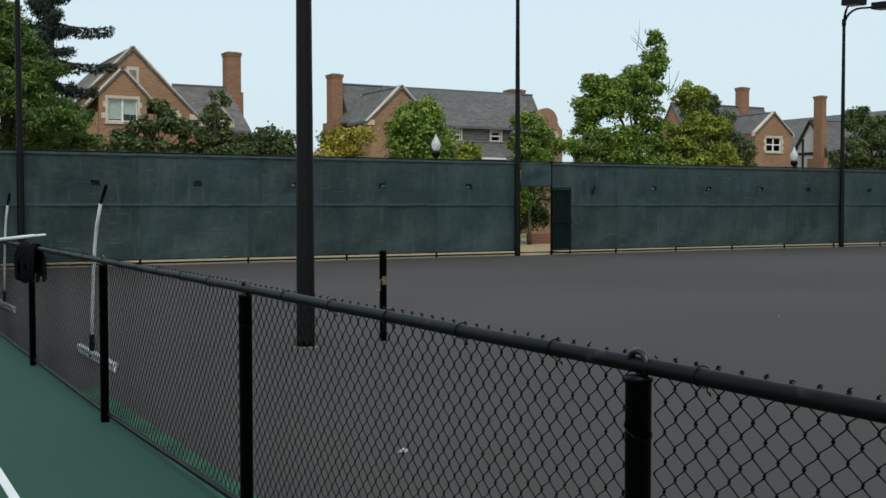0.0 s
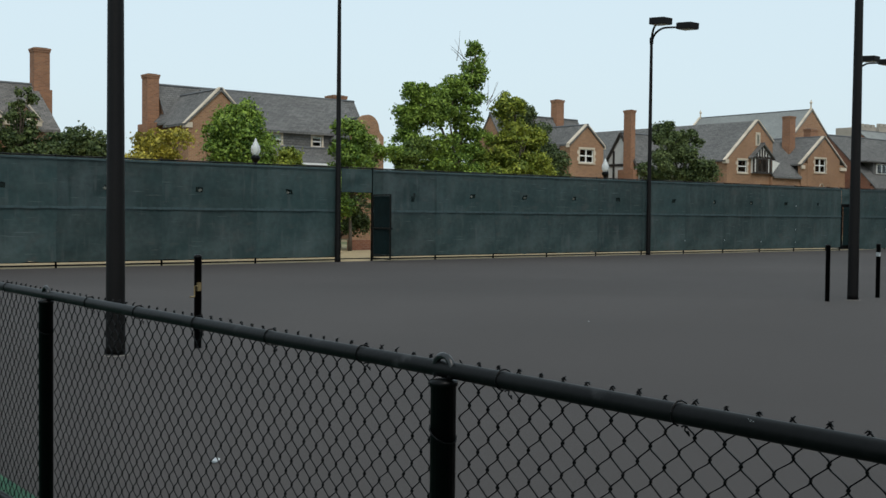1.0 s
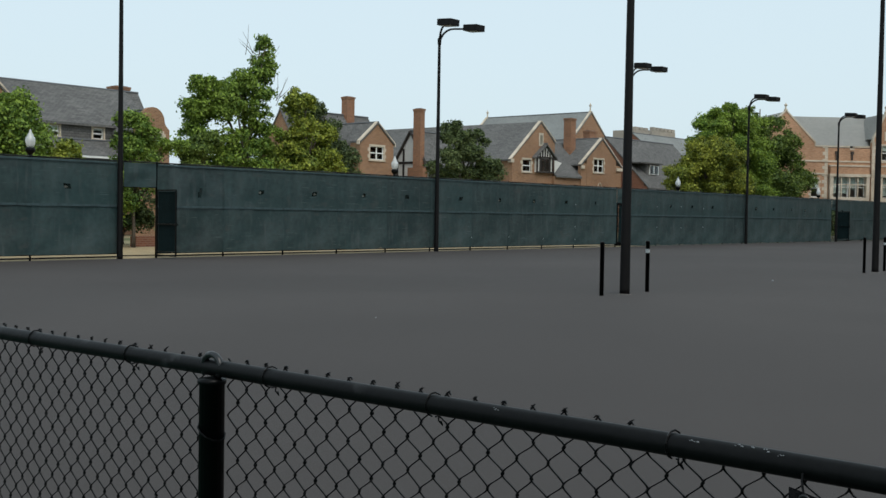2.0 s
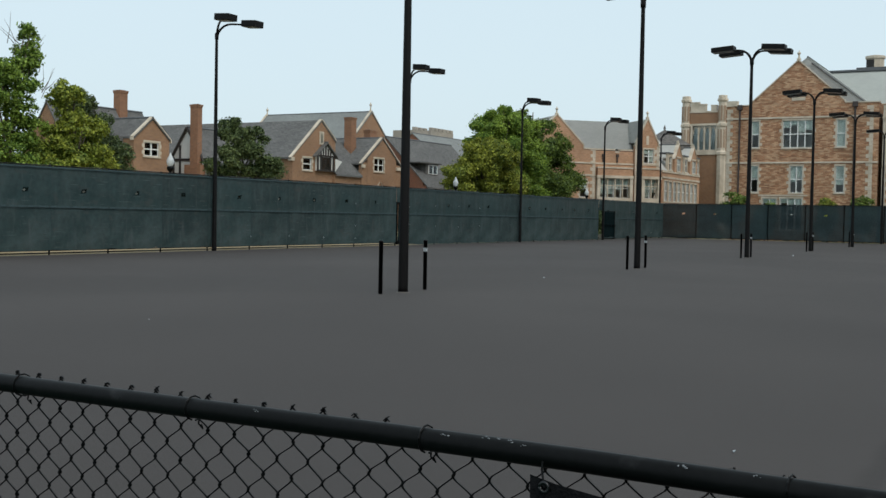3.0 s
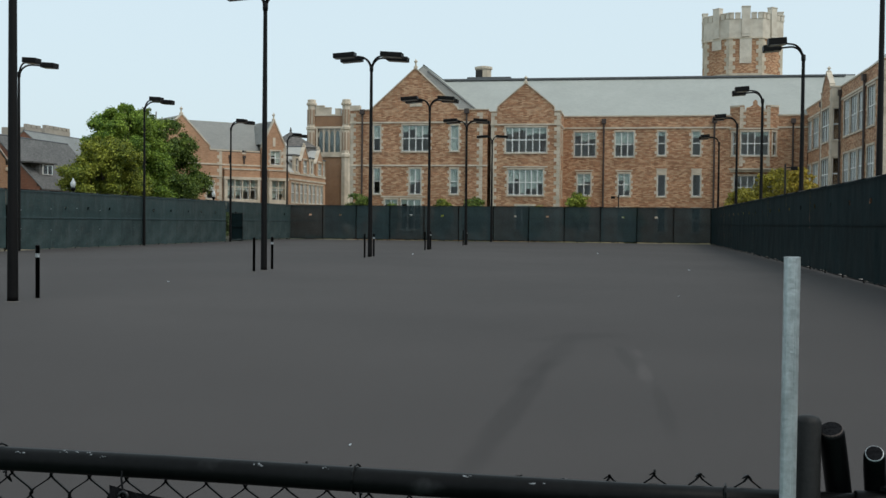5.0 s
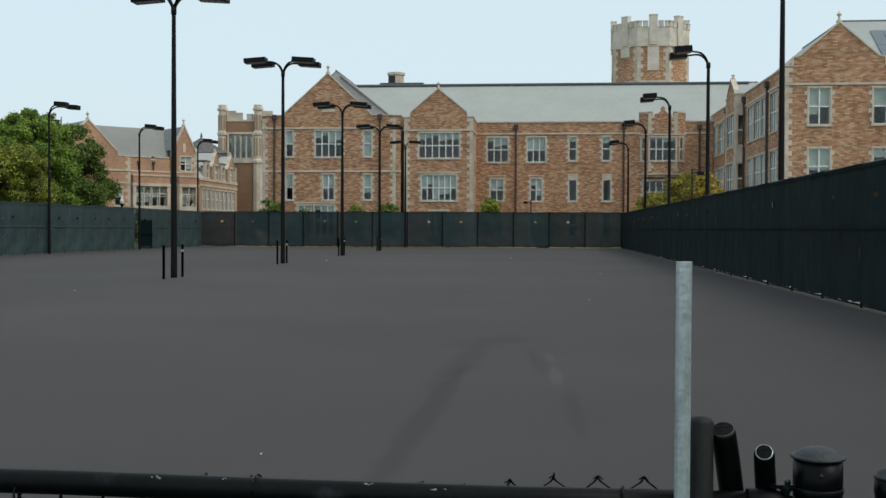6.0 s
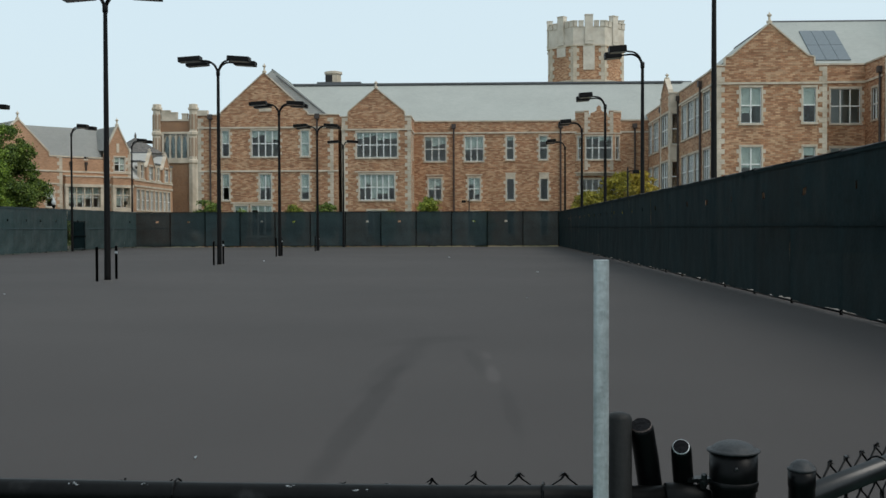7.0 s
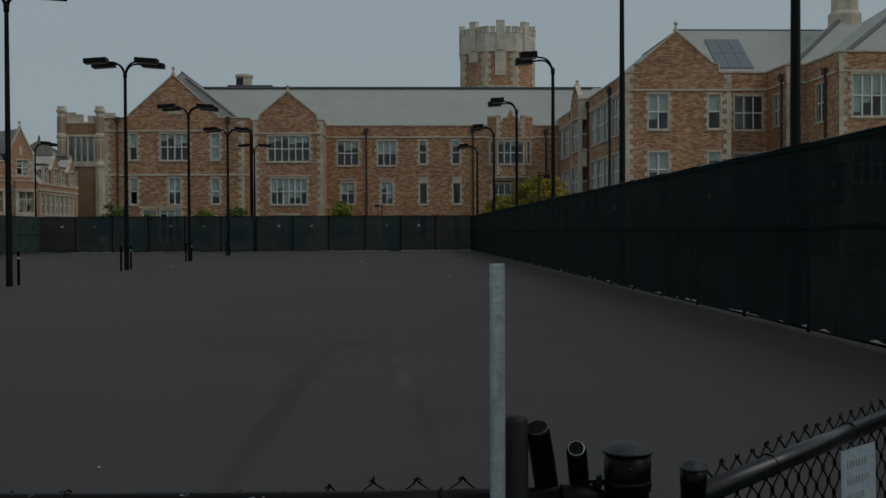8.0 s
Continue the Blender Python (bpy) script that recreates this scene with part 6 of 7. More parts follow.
# ---- library range set at an angle ----
lib = thing("library_range", (93, 30, 0), "tan brick library with coped gables and broad stone windows", "hall")
ang = -45.0
ll = pose(88.0, 34.4, 0, 0, 0, ang)         # u = 0 under the first gable's point


def lib_gable(u0, u1, eave, top, wins, half, depth=9.0):
    """A gabled front whose slopes rise from kneelers, half a width either side of the middle."""
    m = ll @ pose(u0, 0, 0)
    w = u1 - u0
    c = w / 2
    foot = eave + 0.4
    wall(lib, m, w, -0.1, eave, [o[:4] for o in wins], "brick_pale", 0.4, gable=[(0, eave), (w, eave), (c + half, eave), (c + half, foot), (c, top), (c - half, foot), (c - half, eave)])
    fill(lib, m, wins)
    coping(lib, m, [(-0.05, eave), (c - half - 0.02, eave), (c - half, foot), (c, top + 0.04), (c + half, foot), (c + half + 0.02, eave), (w + 0.05, eave)], h=0.13, lift=0.07)
    finial(lib, m, c, top, 0.85)
    quoins(lib, m, 0, -0.1, eave, 1)
    quoins(lib, m, w, -0.1, eave, -1)
    for z in (7.5, 6.2):
        course(lib, m, 0, w, z, 0.16)
    bm = bmesh.new()
    for s in (0, 1):
        a = [(c + (half if s else -half), foot - 0.05), (c, top - 0.05)]
        vs = [bm.verts.new((u, y, z)) for y in (0.4, depth) for u, z in a]
        bm.faces.new((vs[0], vs[1], vs[3], vs[2]) if s == 0 else (vs[1], vs[0], vs[2], vs[3]))
    bmesh.ops.solidify(bm, geom=bm.faces[:], thickness=0.12)
    lay_uv(part("roof", bm, "slate_soft", lib, at=rel(lib, m)))


lib_gable(-4.5, 4.5, 9.1, 12.6, [(7.3, 8.05, 3.9, 5.75, 1, 2, 0.9), (1.2, 2.6, 3.9, 5.9, 2, 2, 0.9)], 3.12)
lib_gable(9.15, 12.05, 9.6, 12.6, [(1.05, 2.2, 7.75, 9.25, 2, 2, 0.7), (1.0, 2.6, 3.9, 6.0, 2, 2, 0.9)], 1.3, 4.6)
part("slit_window", boxes((1.3, 1.6, -0.05, 0.05, 9.75, 10.7)), "stone", lib, at=rel(lib, ll @ pose(9.15, 0, 0)))
lm = ll @ pose(4.55, 0.25, 0)
wl_ = [(0.5, 4.0, 3.9, 6.0, 4, 2, 0.8)]
wall(lib, lm, 4.55, -0.1, 8.95, [o[:4] for o in wl_], "brick_pale", 0.4)
fill(lib, lm, wl_)
course(lib, lm, 0, 4.55, 7.5, 0.16)


def stone_bay(m, u0, u1, z0, z1, out=0.5):
    """A shallow limestone bay round a broad window, with a brick parapet over it."""
    bay_ = part("stone_bay", boxes((u0 - 0.34, u0, -out, 0, z0 - 0.7, z1), (u1, u1 + 0.34, -out, 0, z0 - 0.7, z1), (u0 - 0.4, u1 + 0.4, -out - 0.05, 0, z1, z1 + 0.3),
                                   (u0, u1, -out, 0, z0 - 0.7, z0)), "stone", lib, "projecting limestone bay", at=rel(lib, m))
    lay_uv(part("bay_parapet", boxes((u0 - 0.3, u1 + 0.3, -out + 0.06, 0, z1 + 0.3, z1 + 1.05)), "brick_pale", bay_))
    part("bay_coping", boxes((u0 - 0.36, u1 + 0.36, -out, 0, z1 + 1.05, z1 + 1.2)), "stone", bay_)
    n = max(2, round((u1 - u0) / 0.88))
    for k in range(1, n):
        c = u0 + (u1 - u0) * k / n
        part("mullion", boxes((c - 0.05, c + 0.05, -out + 0.05, -out + 0.17, z0, z1)), "stone", bay_)
    part("transom", boxes((u0, u1, -out + 0.06, -out + 0.16, z0 + 0.6 * (z1 - z0), z0 + 0.6 * (z1 - z0) + 0.1)), "stone", bay_)


stone_bay(lm, 0.5, 4.0, 3.9, 6.0)
stone_bay(ll @ pose(9.15, 0, 0), 1.0, 2.6, 3.9, 6.0)
for u0, u1, z in ((0.0, 2.36, 9.02), (2.36, 2.84, 8.78), (2.84, 4.47, 9.02)):
    part("parapet_coping", boxes((u0, u1, -0.05, 0.4, z, z + 0.16)), "stone", lib, at=rel(lib, lm))
for u in (0.95, 2.6):
    part("rain_hopper", boxes((u - 0.14, u + 0.14, -0.2, -0.005, 8.3, 8.62), (u - 0.07, u + 0.07, -0.14, -0.005, 7.72, 8.3)), "drain", lib, at=rel(lib, lm))
bm = bmesh.new()
vs = [bm.verts.new(c) for c in ((-0.6, 0.5, 9.0), (4.6, 0.5, 9.0), (6.3, 4.9, 12.55), (-4.2, 4.9, 12.55))]
bm.faces.new(vs)
bmesh.ops.solidify(bm, geom=bm.faces[:], thickness=0.12)
lay_uv(part("roof", bm, "slate_soft", lib, at=rel(lib, lm)))
# long side with dormer gables
lsd = pose(96.8, 25.6, 0)
wq = [(0.8 + 3.3 * k + d, 1.9 + 3.3 * k + d, 3.7, 5.9, 2, 2, 0.8) for k in range(4) for d in (0.0, 1.6)]
wall(lib, lsd, 14.5, -0.1, 7.0, [o[:4] for o in wq], "brick_pale", 0.4)
for o in wq:
    window(lib, lsd, *o, "stone", False)
for z in (6.2, 3.3):
    course(lib, lsd, 0, 14.5, z, 0.2)
for u in (5.86, 11.9):      # gabled dormers
    dmm = lsd @ pose(u - 1.5, -0.03, 0)
    wall(lib, dmm, 3.0, 6.9, 8.6, [(0.85, 2.15, 7.15, 8.7)], "brick_pale", 0.3, gable=(1.5, 10.25))
    window(lib, dmm, 0.85, 2.15, 7.15, 8.7, 2, 2, 0.6, "stone", True)
    coping(lib, dmm, [(-0.1, 8.5), (1.5, 10.27), (3.1, 8.5)], h=0.09, lift=0.05)
    finial(lib, dmm, 1.5, 10.25, 0.45)
    roof(lib, 96.8 + u - 1.45, 96.8 + u + 1.45, 25.85, 28.6, 8.6, 10.1, "y", "slate_soft", 0.05, 0.0)
for u in (2.9, 8.88, 13.7):      # flat-headed dormers between them
    dmm = lsd @ pose(u - 0.75, 0.02, 0)
    wall(lib, dmm, 1.5, 6.9, 9.0, [(0.3, 1.2, 7.2, 8.7)], "stone", 0.3)
    window(lib, dmm, 0.3, 1.2, 7.2, 8.7, 1, 2, 0.0, "stone", False)
    part("dormer_roof", boxes((-0.1, 1.6, -0.1, 2.4, 9.0, 9.14)), "lead", lib, at=rel(lib, dmm))
course(lib, lsd, 0, 14.5, 6.85, 0.18)
roof(lib, 97.0, 111.2, 25.7, 33.0, 7.0, 11.0, "x", "slate_soft", 0.0, 0.0)
wall(lib, pose(96.98, 33.0, 0, 0, 0, -90), 7.3, 6.5, 7.0, [], "slate_soft", 0.2, gable=(3.65, 11.0))
py = lathe(bmesh.new(), ((3.2, 9.0), (3.2, 10.5), (3.35, 10.6), (0.14, 12.45), (0.1, 12.5), (0.16, 12.65), (0.03, 13.1)), 4, 109.2, 29.4)
lay_uv(part("turret_roof", py, "slate_brown", lib, at=rel(lib, Matrix())))
part("inner_wall", boxes((97.2, 111.0, 29.0, 29.2, 0, 8.3)), "plaster", lib, at=rel(lib, Matrix()))
part("inner_wall", boxes((-4.2, 12.2, 4.0, 4.2, 0, 9.2)), "plaster", lib, at=rel(lib, ll))
# library floors, coloured near-black for the shade of the rooms
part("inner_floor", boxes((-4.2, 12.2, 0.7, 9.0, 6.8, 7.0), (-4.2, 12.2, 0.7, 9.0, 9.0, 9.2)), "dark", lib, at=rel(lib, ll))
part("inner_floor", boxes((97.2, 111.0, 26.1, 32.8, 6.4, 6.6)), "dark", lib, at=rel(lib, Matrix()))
lay_uv(part("back_wall", boxes((-4.6, -4.2, 0.4, 9.4, -0.1, 9.6), (-4.6, 12.4, 9.0, 9.4, -0.1, 9.6)), "brick", lib, at=rel(lib, ll)))


# ---- trees ----
def leaves(clumps, count, size, seed, droop=0.0, narrow=0.62, shell=0.0):
    """Folded leaves scattered round clump centres (x, y, z, r), or mostly over their upper shells; returns vertices and faces."""
    rng = np.random.default_rng(seed)
    c = np.array(clumps)
    weight = c[:, 3] ** 2
    pick = rng.choice(len(c), count, p=weight / weight.sum())
    d = rng.normal(size=(count, 3))
    d /= np.linalg.norm(d, axis=1)[:, None]
    d[:, 2] = np.where((rng.random(count) < shell) & (d[:, 2] < 0), -d[:, 2], d[:, 2])
    r = (shell + (1 - shell) * rng.random(count) ** 0.5) * np.where(rng.random(count) < 0.2, rng.uniform(1.1, 1.6, count), 1.0)
    mid = c[pick, :3] + d * (r * c[pick, 3])[:, None] * np.array((1.0, 1.0, 0.78))
    along = rng.normal(size=(count, 3)) + d * 0.25
    along[:, 2] -= droop
    along /= np.linalg.norm(along, axis=1)[:, None]
    nrm = 0.5 * rng.normal(size=(count, 3)) + np.array((0, 0, 0.4)) + d * 1.2
    side = np.cross(along, nrm)
    side /= np.linalg.norm(side, axis=1)[:, None]
    fold = np.cross(side, along)
    s = (size * rng.uniform(0.6, 1.35, count))[:, None]
    a, b = mid - along * s * 0.5, mid + along * s * 0.5
    p, q = mid + side * s * narrow * 0.5 + fold * s * 0.12, mid - side * s * narrow * 0.5 + fold * s * 0.12
    verts = np.stack((a, p, b, q), axis=1).reshape(-1, 3)
    faces = np.arange(count * 4).reshape(-1, 4)
    tri = np.concatenate((faces[:, (0, 1, 2)], faces[:, (0, 2, 3)]), axis=1).reshape(-1, 3)
    return verts, tri


def raw_np(name, verts, tris, mat):
    me = bpy.data.meshes.new(name)
    me.vertices.add(len(verts))
    me.vertices.foreach_set("co", np.asarray(verts, dtype=np.float32).ravel())
    me.loops.add(len(tris) * 3)
    me.loops.foreach_set("vertex_index", np.asarray(tris, dtype=np.int32).ravel())
    me.polygons.add(len(tris))
    me.polygons.foreach_set("loop_start", np.arange(0, len(tris) * 3, 3, dtype=np.int32))
    me.materials.append(M[mat])
    me.update(calc_edges=True)
    me.validate()
    return me


def tree(x, y, blobs, count, size, mat, label, seed, trunk=0.12, kind_name="tree", density=1.0, clump=0.5, droop=0.0, limbs=14, category="tree", spread=0.9, narrow=0.62, shell=0.55, lean=0.0, inner=0.3):
    """A tree: tapered trunk, limbs to the clumps, and a crown of many small leaves. blobs: (dx, dy, z, rx, ry, rz)."""
    rnd = random.Random(seed)
    t = thing(kind_name, (x, y, -0.1), label, category)
    clumps = []
    for bx, by, bz, rx, ry, rz in blobs:
        mean = clump * min(1.5, max(0.6, (rx * rz) ** 0.35 * 0.7))
        n = max(5, int(density * 3.6 * rx * rz / mean ** 2))
        for k in range(n):
            d = Vector((rnd.gauss(0, 1), rnd.gauss(0, 1), rnd.gauss(0, 1))).normalized()
            f = rnd.uniform(inner, 1.0) ** 0.55 * spread * rnd.uniform(0.85, 1.12)
            r = mean * rnd.uniform(0.45, 1.45)
            clumps.append((bx + d.x * rx * f, by + d.y * ry * f, bz + d.z * rz * f, r))
    top = max(b[2] + b[5] * 0.4 for b in blobs)
    lowest = min(b[2] - b[5] * 0.6 for b in blobs)
    bm = bmesh.new()
    pts = [(lean * (k / 6) ** 2 + 0.15 * noise.noise((k * 0.7, seed, 0)) * k / 3, 0.15 * noise.noise((k * 0.7, 0, seed)) * k / 3, top * k / 6) for k in range(7)]
    tube(bm, pts, [trunk * (1.25 if k == 0 else 1 - 0.14 * k) for k in range(7)], 8)
    part("trunk", bm, "bark", t, smooth=True)
    bm = bmesh.new()
    for c in rnd.sample(clumps, min(limbs, len(clumps))):
        z0 = min(max(lowest * 0.9, c[2] * 0.55), top * 0.85)
        k = z0 / top * 6
        base = Vector(pts[int(k)]).lerp(Vector(pts[min(6, int(k) + 1)]), k - int(k))
        end = Vector(c[:3])
        mid = base.lerp(end, 0.55) + Vector((0, 0, 0.12 * (end - base).length))
        tube(bm, (base, mid, end), (trunk * 0.42, trunk * 0.26, trunk * 0.08), 5)
    tagged(part("limb_wood", bm, "bark", t, smooth=True), kind="stuff")
    v, f = leaves(clumps, int(count * 2.2), size, seed, droop, narrow, shell)
    tagged(part("crown", raw_np("crown", v, f, mat), None, t), kind="stuff")
    return t


tm = tree(14.4, 30, [(-1.6, 0, 5.6, 1.7, 1.6, 1.6), (-1.5, 0, 7.1, 1.3, 1.1, 0.75), (0.5, 0, 6.8, 1.1, 1.2, 1.4), (1.3, 0, 8.6, 0.62, 0.6, 0.9), (1.4, 0, 9.6, 0.42, 0.4, 0.62), (-0.3, 0, 7.8, 0.9, 0.9, 0.65), (0.5, 0, 8.2, 0.55, 0.55, 0.5), (-2.3, 0, 7.5, 0.6, 0.6, 0.45), (0.3, 0, 3.8, 2.7, 2.0, 1.4), (-2.6, 0, 6.4, 0.7, 0.7, 0.6), (1.1, 0, 5.2, 1.2, 1.3, 1.0), (-2.0, 0, 4.4, 1.2, 1.1, 1.0)], 19000, 0.155, "leaf_mid",
          "tall green maple with a thin spire above the fence", 3, 0.18, lean=1.35, density=0.75, inner=0.35, clump=0.42)
bm = bmesh.new()
rt = random.Random(8)
for k in range(26):
    x0, z0 = rt.uniform(0.0, 2.4), rt.uniform(6.8, 9.3)
    d = Vector((rt.uniform(-0.9, 0.9), rt.uniform(-0.4, 0.4), rt.uniform(0.5, 1.5)))
    p = Vector((x0, 0, z0))
    tube(bm, (p, p + d * 0.5 + Vector((0.05, 0, 0)), p + d), (0.022, 0.014, 0.005), 4)
tagged(part("twig_tangle", bm, "bark", tm, "thin bare dead twigs"), kind="stuff")
tree(17.2, 28.6, [(0, 0, 5.2, 1.5, 1.4, 1.3), (0.8, 0, 3.9, 1.5, 1.4, 1.2), (-0.6, 0, 3.6, 1.6, 1.5, 1.4), (-0.3, 0, 6.9, 0.85, 0.8, 0.75), (1.0, 0, 5.4, 0.9, 0.9, 0.7)], 12500, 0.155, "leaf_maple", "yellow-green young maple behind the fence", 5, 0.14, density=0.75, inner=0.35, clump=0.42)
tree(22.6, 33, [(-0.3, 0, 5.6, 1.3, 1.3, 1.2), (1.0, 0, 4.7, 1.3, 1.3, 1.0), (0.3, 0, 3.6, 2.2, 1.8, 1.1), (-0.9, 0, 7.3, 1.0, 0.9, 0.7)], 9000, 0.16, "leaf_dark", "dark green conifer beside the brick house", 6, 0.14, droop=0.4)
tree(1.3, 27, [(-0.1, 0, 4.5, 1.35, 1.2, 1.15), (-0.2, 0, 3.4, 1.4, 1.3, 1.2), (0.1, 0, 5.5, 0.7, 0.7, 0.5)], 9000, 0.14, "leaf_mid", "rounded green tree behind the fence", 7, 0.1)
tree(-2.1, 27, [(0, 0, 4.1, 1.0, 0.9, 0.75), (-0.3, 0, 3.3, 1.0, 0.9, 0.8)], 2300, 0.14, "leaf_gold", "small yellowing tree behind the fence", 8, 0.06, spread=1.0)
tree(6.4, 27, [(0.2, 0, 4.9, 0.9, 0.9, 0.9), (-0.2, 0, 3.7, 1.3, 1.2, 1.1), (1.2, 0, 4.0, 1.1, 1.0, 0.8), (-0.5, 0, 2.4, 1.6, 1.2, 0.9)], 9000, 0.13, "leaf_mid", "open young green tree beside the gate", 9, 0.08, density=0.55, inner=0.45)
tree(3.9, 28, [(0, 0, 3.5, 0.9, 0.8, 0.8), (0.7, 0, 2.6, 1.1, 0.9, 0.9)], 3000, 0.15, "leaf_maple", "low bright green bush beside the gate", 10, 0.05, "bush", category="bush")
tree(10.4, 28, [(0, 0, 3.8, 1.0, 0.9, 0.8), (0.3, 0, 4.7, 0.7, 0.6, 0.5), (-0.7, 0, 4.2, 0.5, 0.5, 0.5)], 4200, 0.13, "leaf_deep", "low leafy tree under the tall maple", 63, 0.06, density=0.6, inner=0.4)
tree(-4.4, 30, [(0, 0, 4.2, 1.35, 1.0, 0.55), (-0.7, 0, 3.6, 1.1, 1.0, 0.7), (0.9, 0, 3.9, 0.8, 0.8, 0.5)], 5000, 0.15, "leaf_dark", "dark spreading crab-apple tree", 11, 0.1)
tree(-8.6, 30, [(0, 0, 5.1, 0.7, 0.7, 0.7), (0.4, 0, 4.1, 1.2, 1.0, 0.9), (-0.9, 0, 4.2, 0.8, 0.8, 0.7), (-1.2, 0, 3.6, 0.8, 0.7, 0.6), (0.9, 0, 4.7, 0.5, 0.5, 0.5)], 3600, 0.16, "leaf_dark", "dark magnolia tree with glossy leaves", 12, 0.08, density=0.4, inner=0.5, clump=0.4, limbs=20)
tree(-6.3, 30, [(0.15, 0, 5.8, 0.42, 0.4, 0.55), (0, 0, 4.7, 0.75, 0.7, 0.8), (-0.2, 0, 3.8, 1.0, 0.9, 0.7)], 2600, 0.15, "leaf_dark", "slender dark magnolia tree beside the house", 13, 0.07, density=0.45, inner=0.45, clump=0.38, limbs=20)
rp = random.Random(33)
pads = []
for k in range(92):     # flat layered sprays, wider towards the foot
    z = 3.0 + 5.2 * (k / 91)
    wide = 0.35 + 2.75 * min(1.0, max(0.0, (8.3 - z) / 3.9)) ** 1.5
    dx = rp.uniform(-1.0, 1.0) * wide
    pads.append((dx - 0.1 * (z - 3.0), rp.uniform(-1, 1) * wide * 0.8, z - 0.12 * abs(dx), rp.uniform(0.6, 1.05), rp.uniform(0.5, 0.9), rp.uniform(0.28, 0.45)))
tree(-14.4, 26, pads, 52000, 0.17, "leaf_pine", "broad soft-needled pine tree behind the fence", 14, 0.13, droop=0.1, clump=0.34, limbs=16, narrow=0.3, shell=0.3)

# drooping spruce
sp_t = thing("spruce_tree", (-11.7, 34, -0.1), "tall dark spruce with drooping branches", "tree")
part("trunk", tube(bmesh.new(), ((0, 0, 0), (0, 0, 7), (0.05, 0, 15)), (0.32, 0.24, 0.04), 9), "bark", sp_t, smooth=True)
rs = random.Random(21)
bm, clumps = bmesh.new(), []
for k in range(44):
    z = 3.2 + k * 0.27
    a = k * 2.4
    reach = max(0.35, (15.2 - z) * 0.15) * rs.uniform(0.75, 1.1)
    if abs(math.cos(a)) > 0.93 and math.cos(a) > 0:
        reach *= 0.8
    pts = [(math.cos(a) * reach * s, math.sin(a) * reach * s, z - 0.55 * s + 0.5 * s * s) for s in (0, 0.35, 0.7, 1.0)]
    tube(bm, pts, (0.05, 0.035, 0.02, 0.008), 5)
    for s in np.linspace(0.15, 1.0, 12):
        clumps.append((math.cos(a) * reach * s + rs.uniform(-0.05, 0.05), math.sin(a) * reach * s + rs.uniform(-0.05, 0.05), z - 0.55 * s + 0.5 * s * s - rs.uniform(0.05, 0.3), rs.uniform(0.14, 0.28)))
for k in range(60):
    z = rs.uniform(6.5, 14.0)
    clumps.append((rs.uniform(-0.45, 0.45), rs.uniform(-0.4, 0.4), z, rs.uniform(0.3, 0.5) * (1.0 - (z - 6) * 0.05)))
for zz, rr in ((9.05, 2.45), (7.6, 2.5), (6.6, 1.8), (5.6, 1.6)):
    pts = [(rr * s, 0, zz - 0.75 * s + 0.7 * s * s) for s in (0, 0.3, 0.6, 0.8, 1.0)]
    tube(bm, pts, (0.06, 0.045, 0.03, 0.02, 0.008), 5)
    for s in np.linspace(0.1, 1.0, 26):
        for j in range(3):
            clumps.append((rr * s + rs.uniform(-0.05, 0.05), rs.uniform(-0.15, 0.15), zz - 0.75 * s + 0.7 * s * s - 0.13 * j - rs.uniform(0.0, 0.1), 0.1))
tagged(part("branch_wood", bm, "bark", sp_t), kind="stuff")
v, f = leaves(clumps, 40000, 0.16, 22, 1.6, 0.3)
tagged(part("crown", raw_np("crown", v, f, "leaf_spruce"), None, sp_t), kind="stuff")

tree(31.2, 30, [(-1.9, 0, 4.6, 1.1, 1.1, 0.8), (-1.0, 0, 6.2, 0.8, 0.9, 1.0), (0.9, 0, 6.0, 0.9, 0.9, 0.9), (0.3, 0, 4.7, 2.2, 1.8, 1.1), (0.8, 0, 3.4, 3.0, 2.0, 0.9)], 17000, 0.15, "leaf_dark", "twin-topped dark green tree behind the fence", 15, 0.16, density=0.42, inner=0.5, limbs=22)
tree(61.0, 29.4, [(0.2, 0, 5.7, 3.3, 3.0, 2.0), (-1.9, 0, 4.6, 2.4, 2.2, 1.7), (1.8, 0, 4.2, 3.2, 2.6, 1.7), (0.5, 0, 7.3, 1.9, 1.7, 1.0), (-1.6, 0, 6.6, 1.3, 1.2, 0.8), (2.6, 0, 6.4, 1.4, 1.3, 0.9)], 32000, 0.19, "leaf_olive",
     "yellow-green maple in front of a darker tree", 21, 0.18, clump=0.5, limbs=18, density=0.5, inner=0.55, spread=0.95)
tree(70.6, 32.2, [(-0.6, 0, 9.0, 3.0, 2.8, 2.0), (-0.3, 0, 10.7, 1.4, 1.3, 0.9), (0.4, 0, 11.4, 0.6, 0.6, 0.5), (-3.6, 0, 8.6, 1.8, 1.8, 1.6), (3.2, 0, 9.5, 2.3, 2.0, 1.4), (1.6, 0, 6.6, 4.6, 3.0, 2.4), (2.6, 0, 4.2, 5.4, 3.2, 2.0), (-2.0, 0, 10.3, 0.9, 0.9, 0.8), (2.0, 0, 10.9, 0.8, 0.8, 0.6)], 46000, 0.2, "leaf_green",
     "broad deep green maple with a ragged top", 16, 0.28, clump=0.55, limbs=24, density=0.45, inner=0.6, spread=0.96)
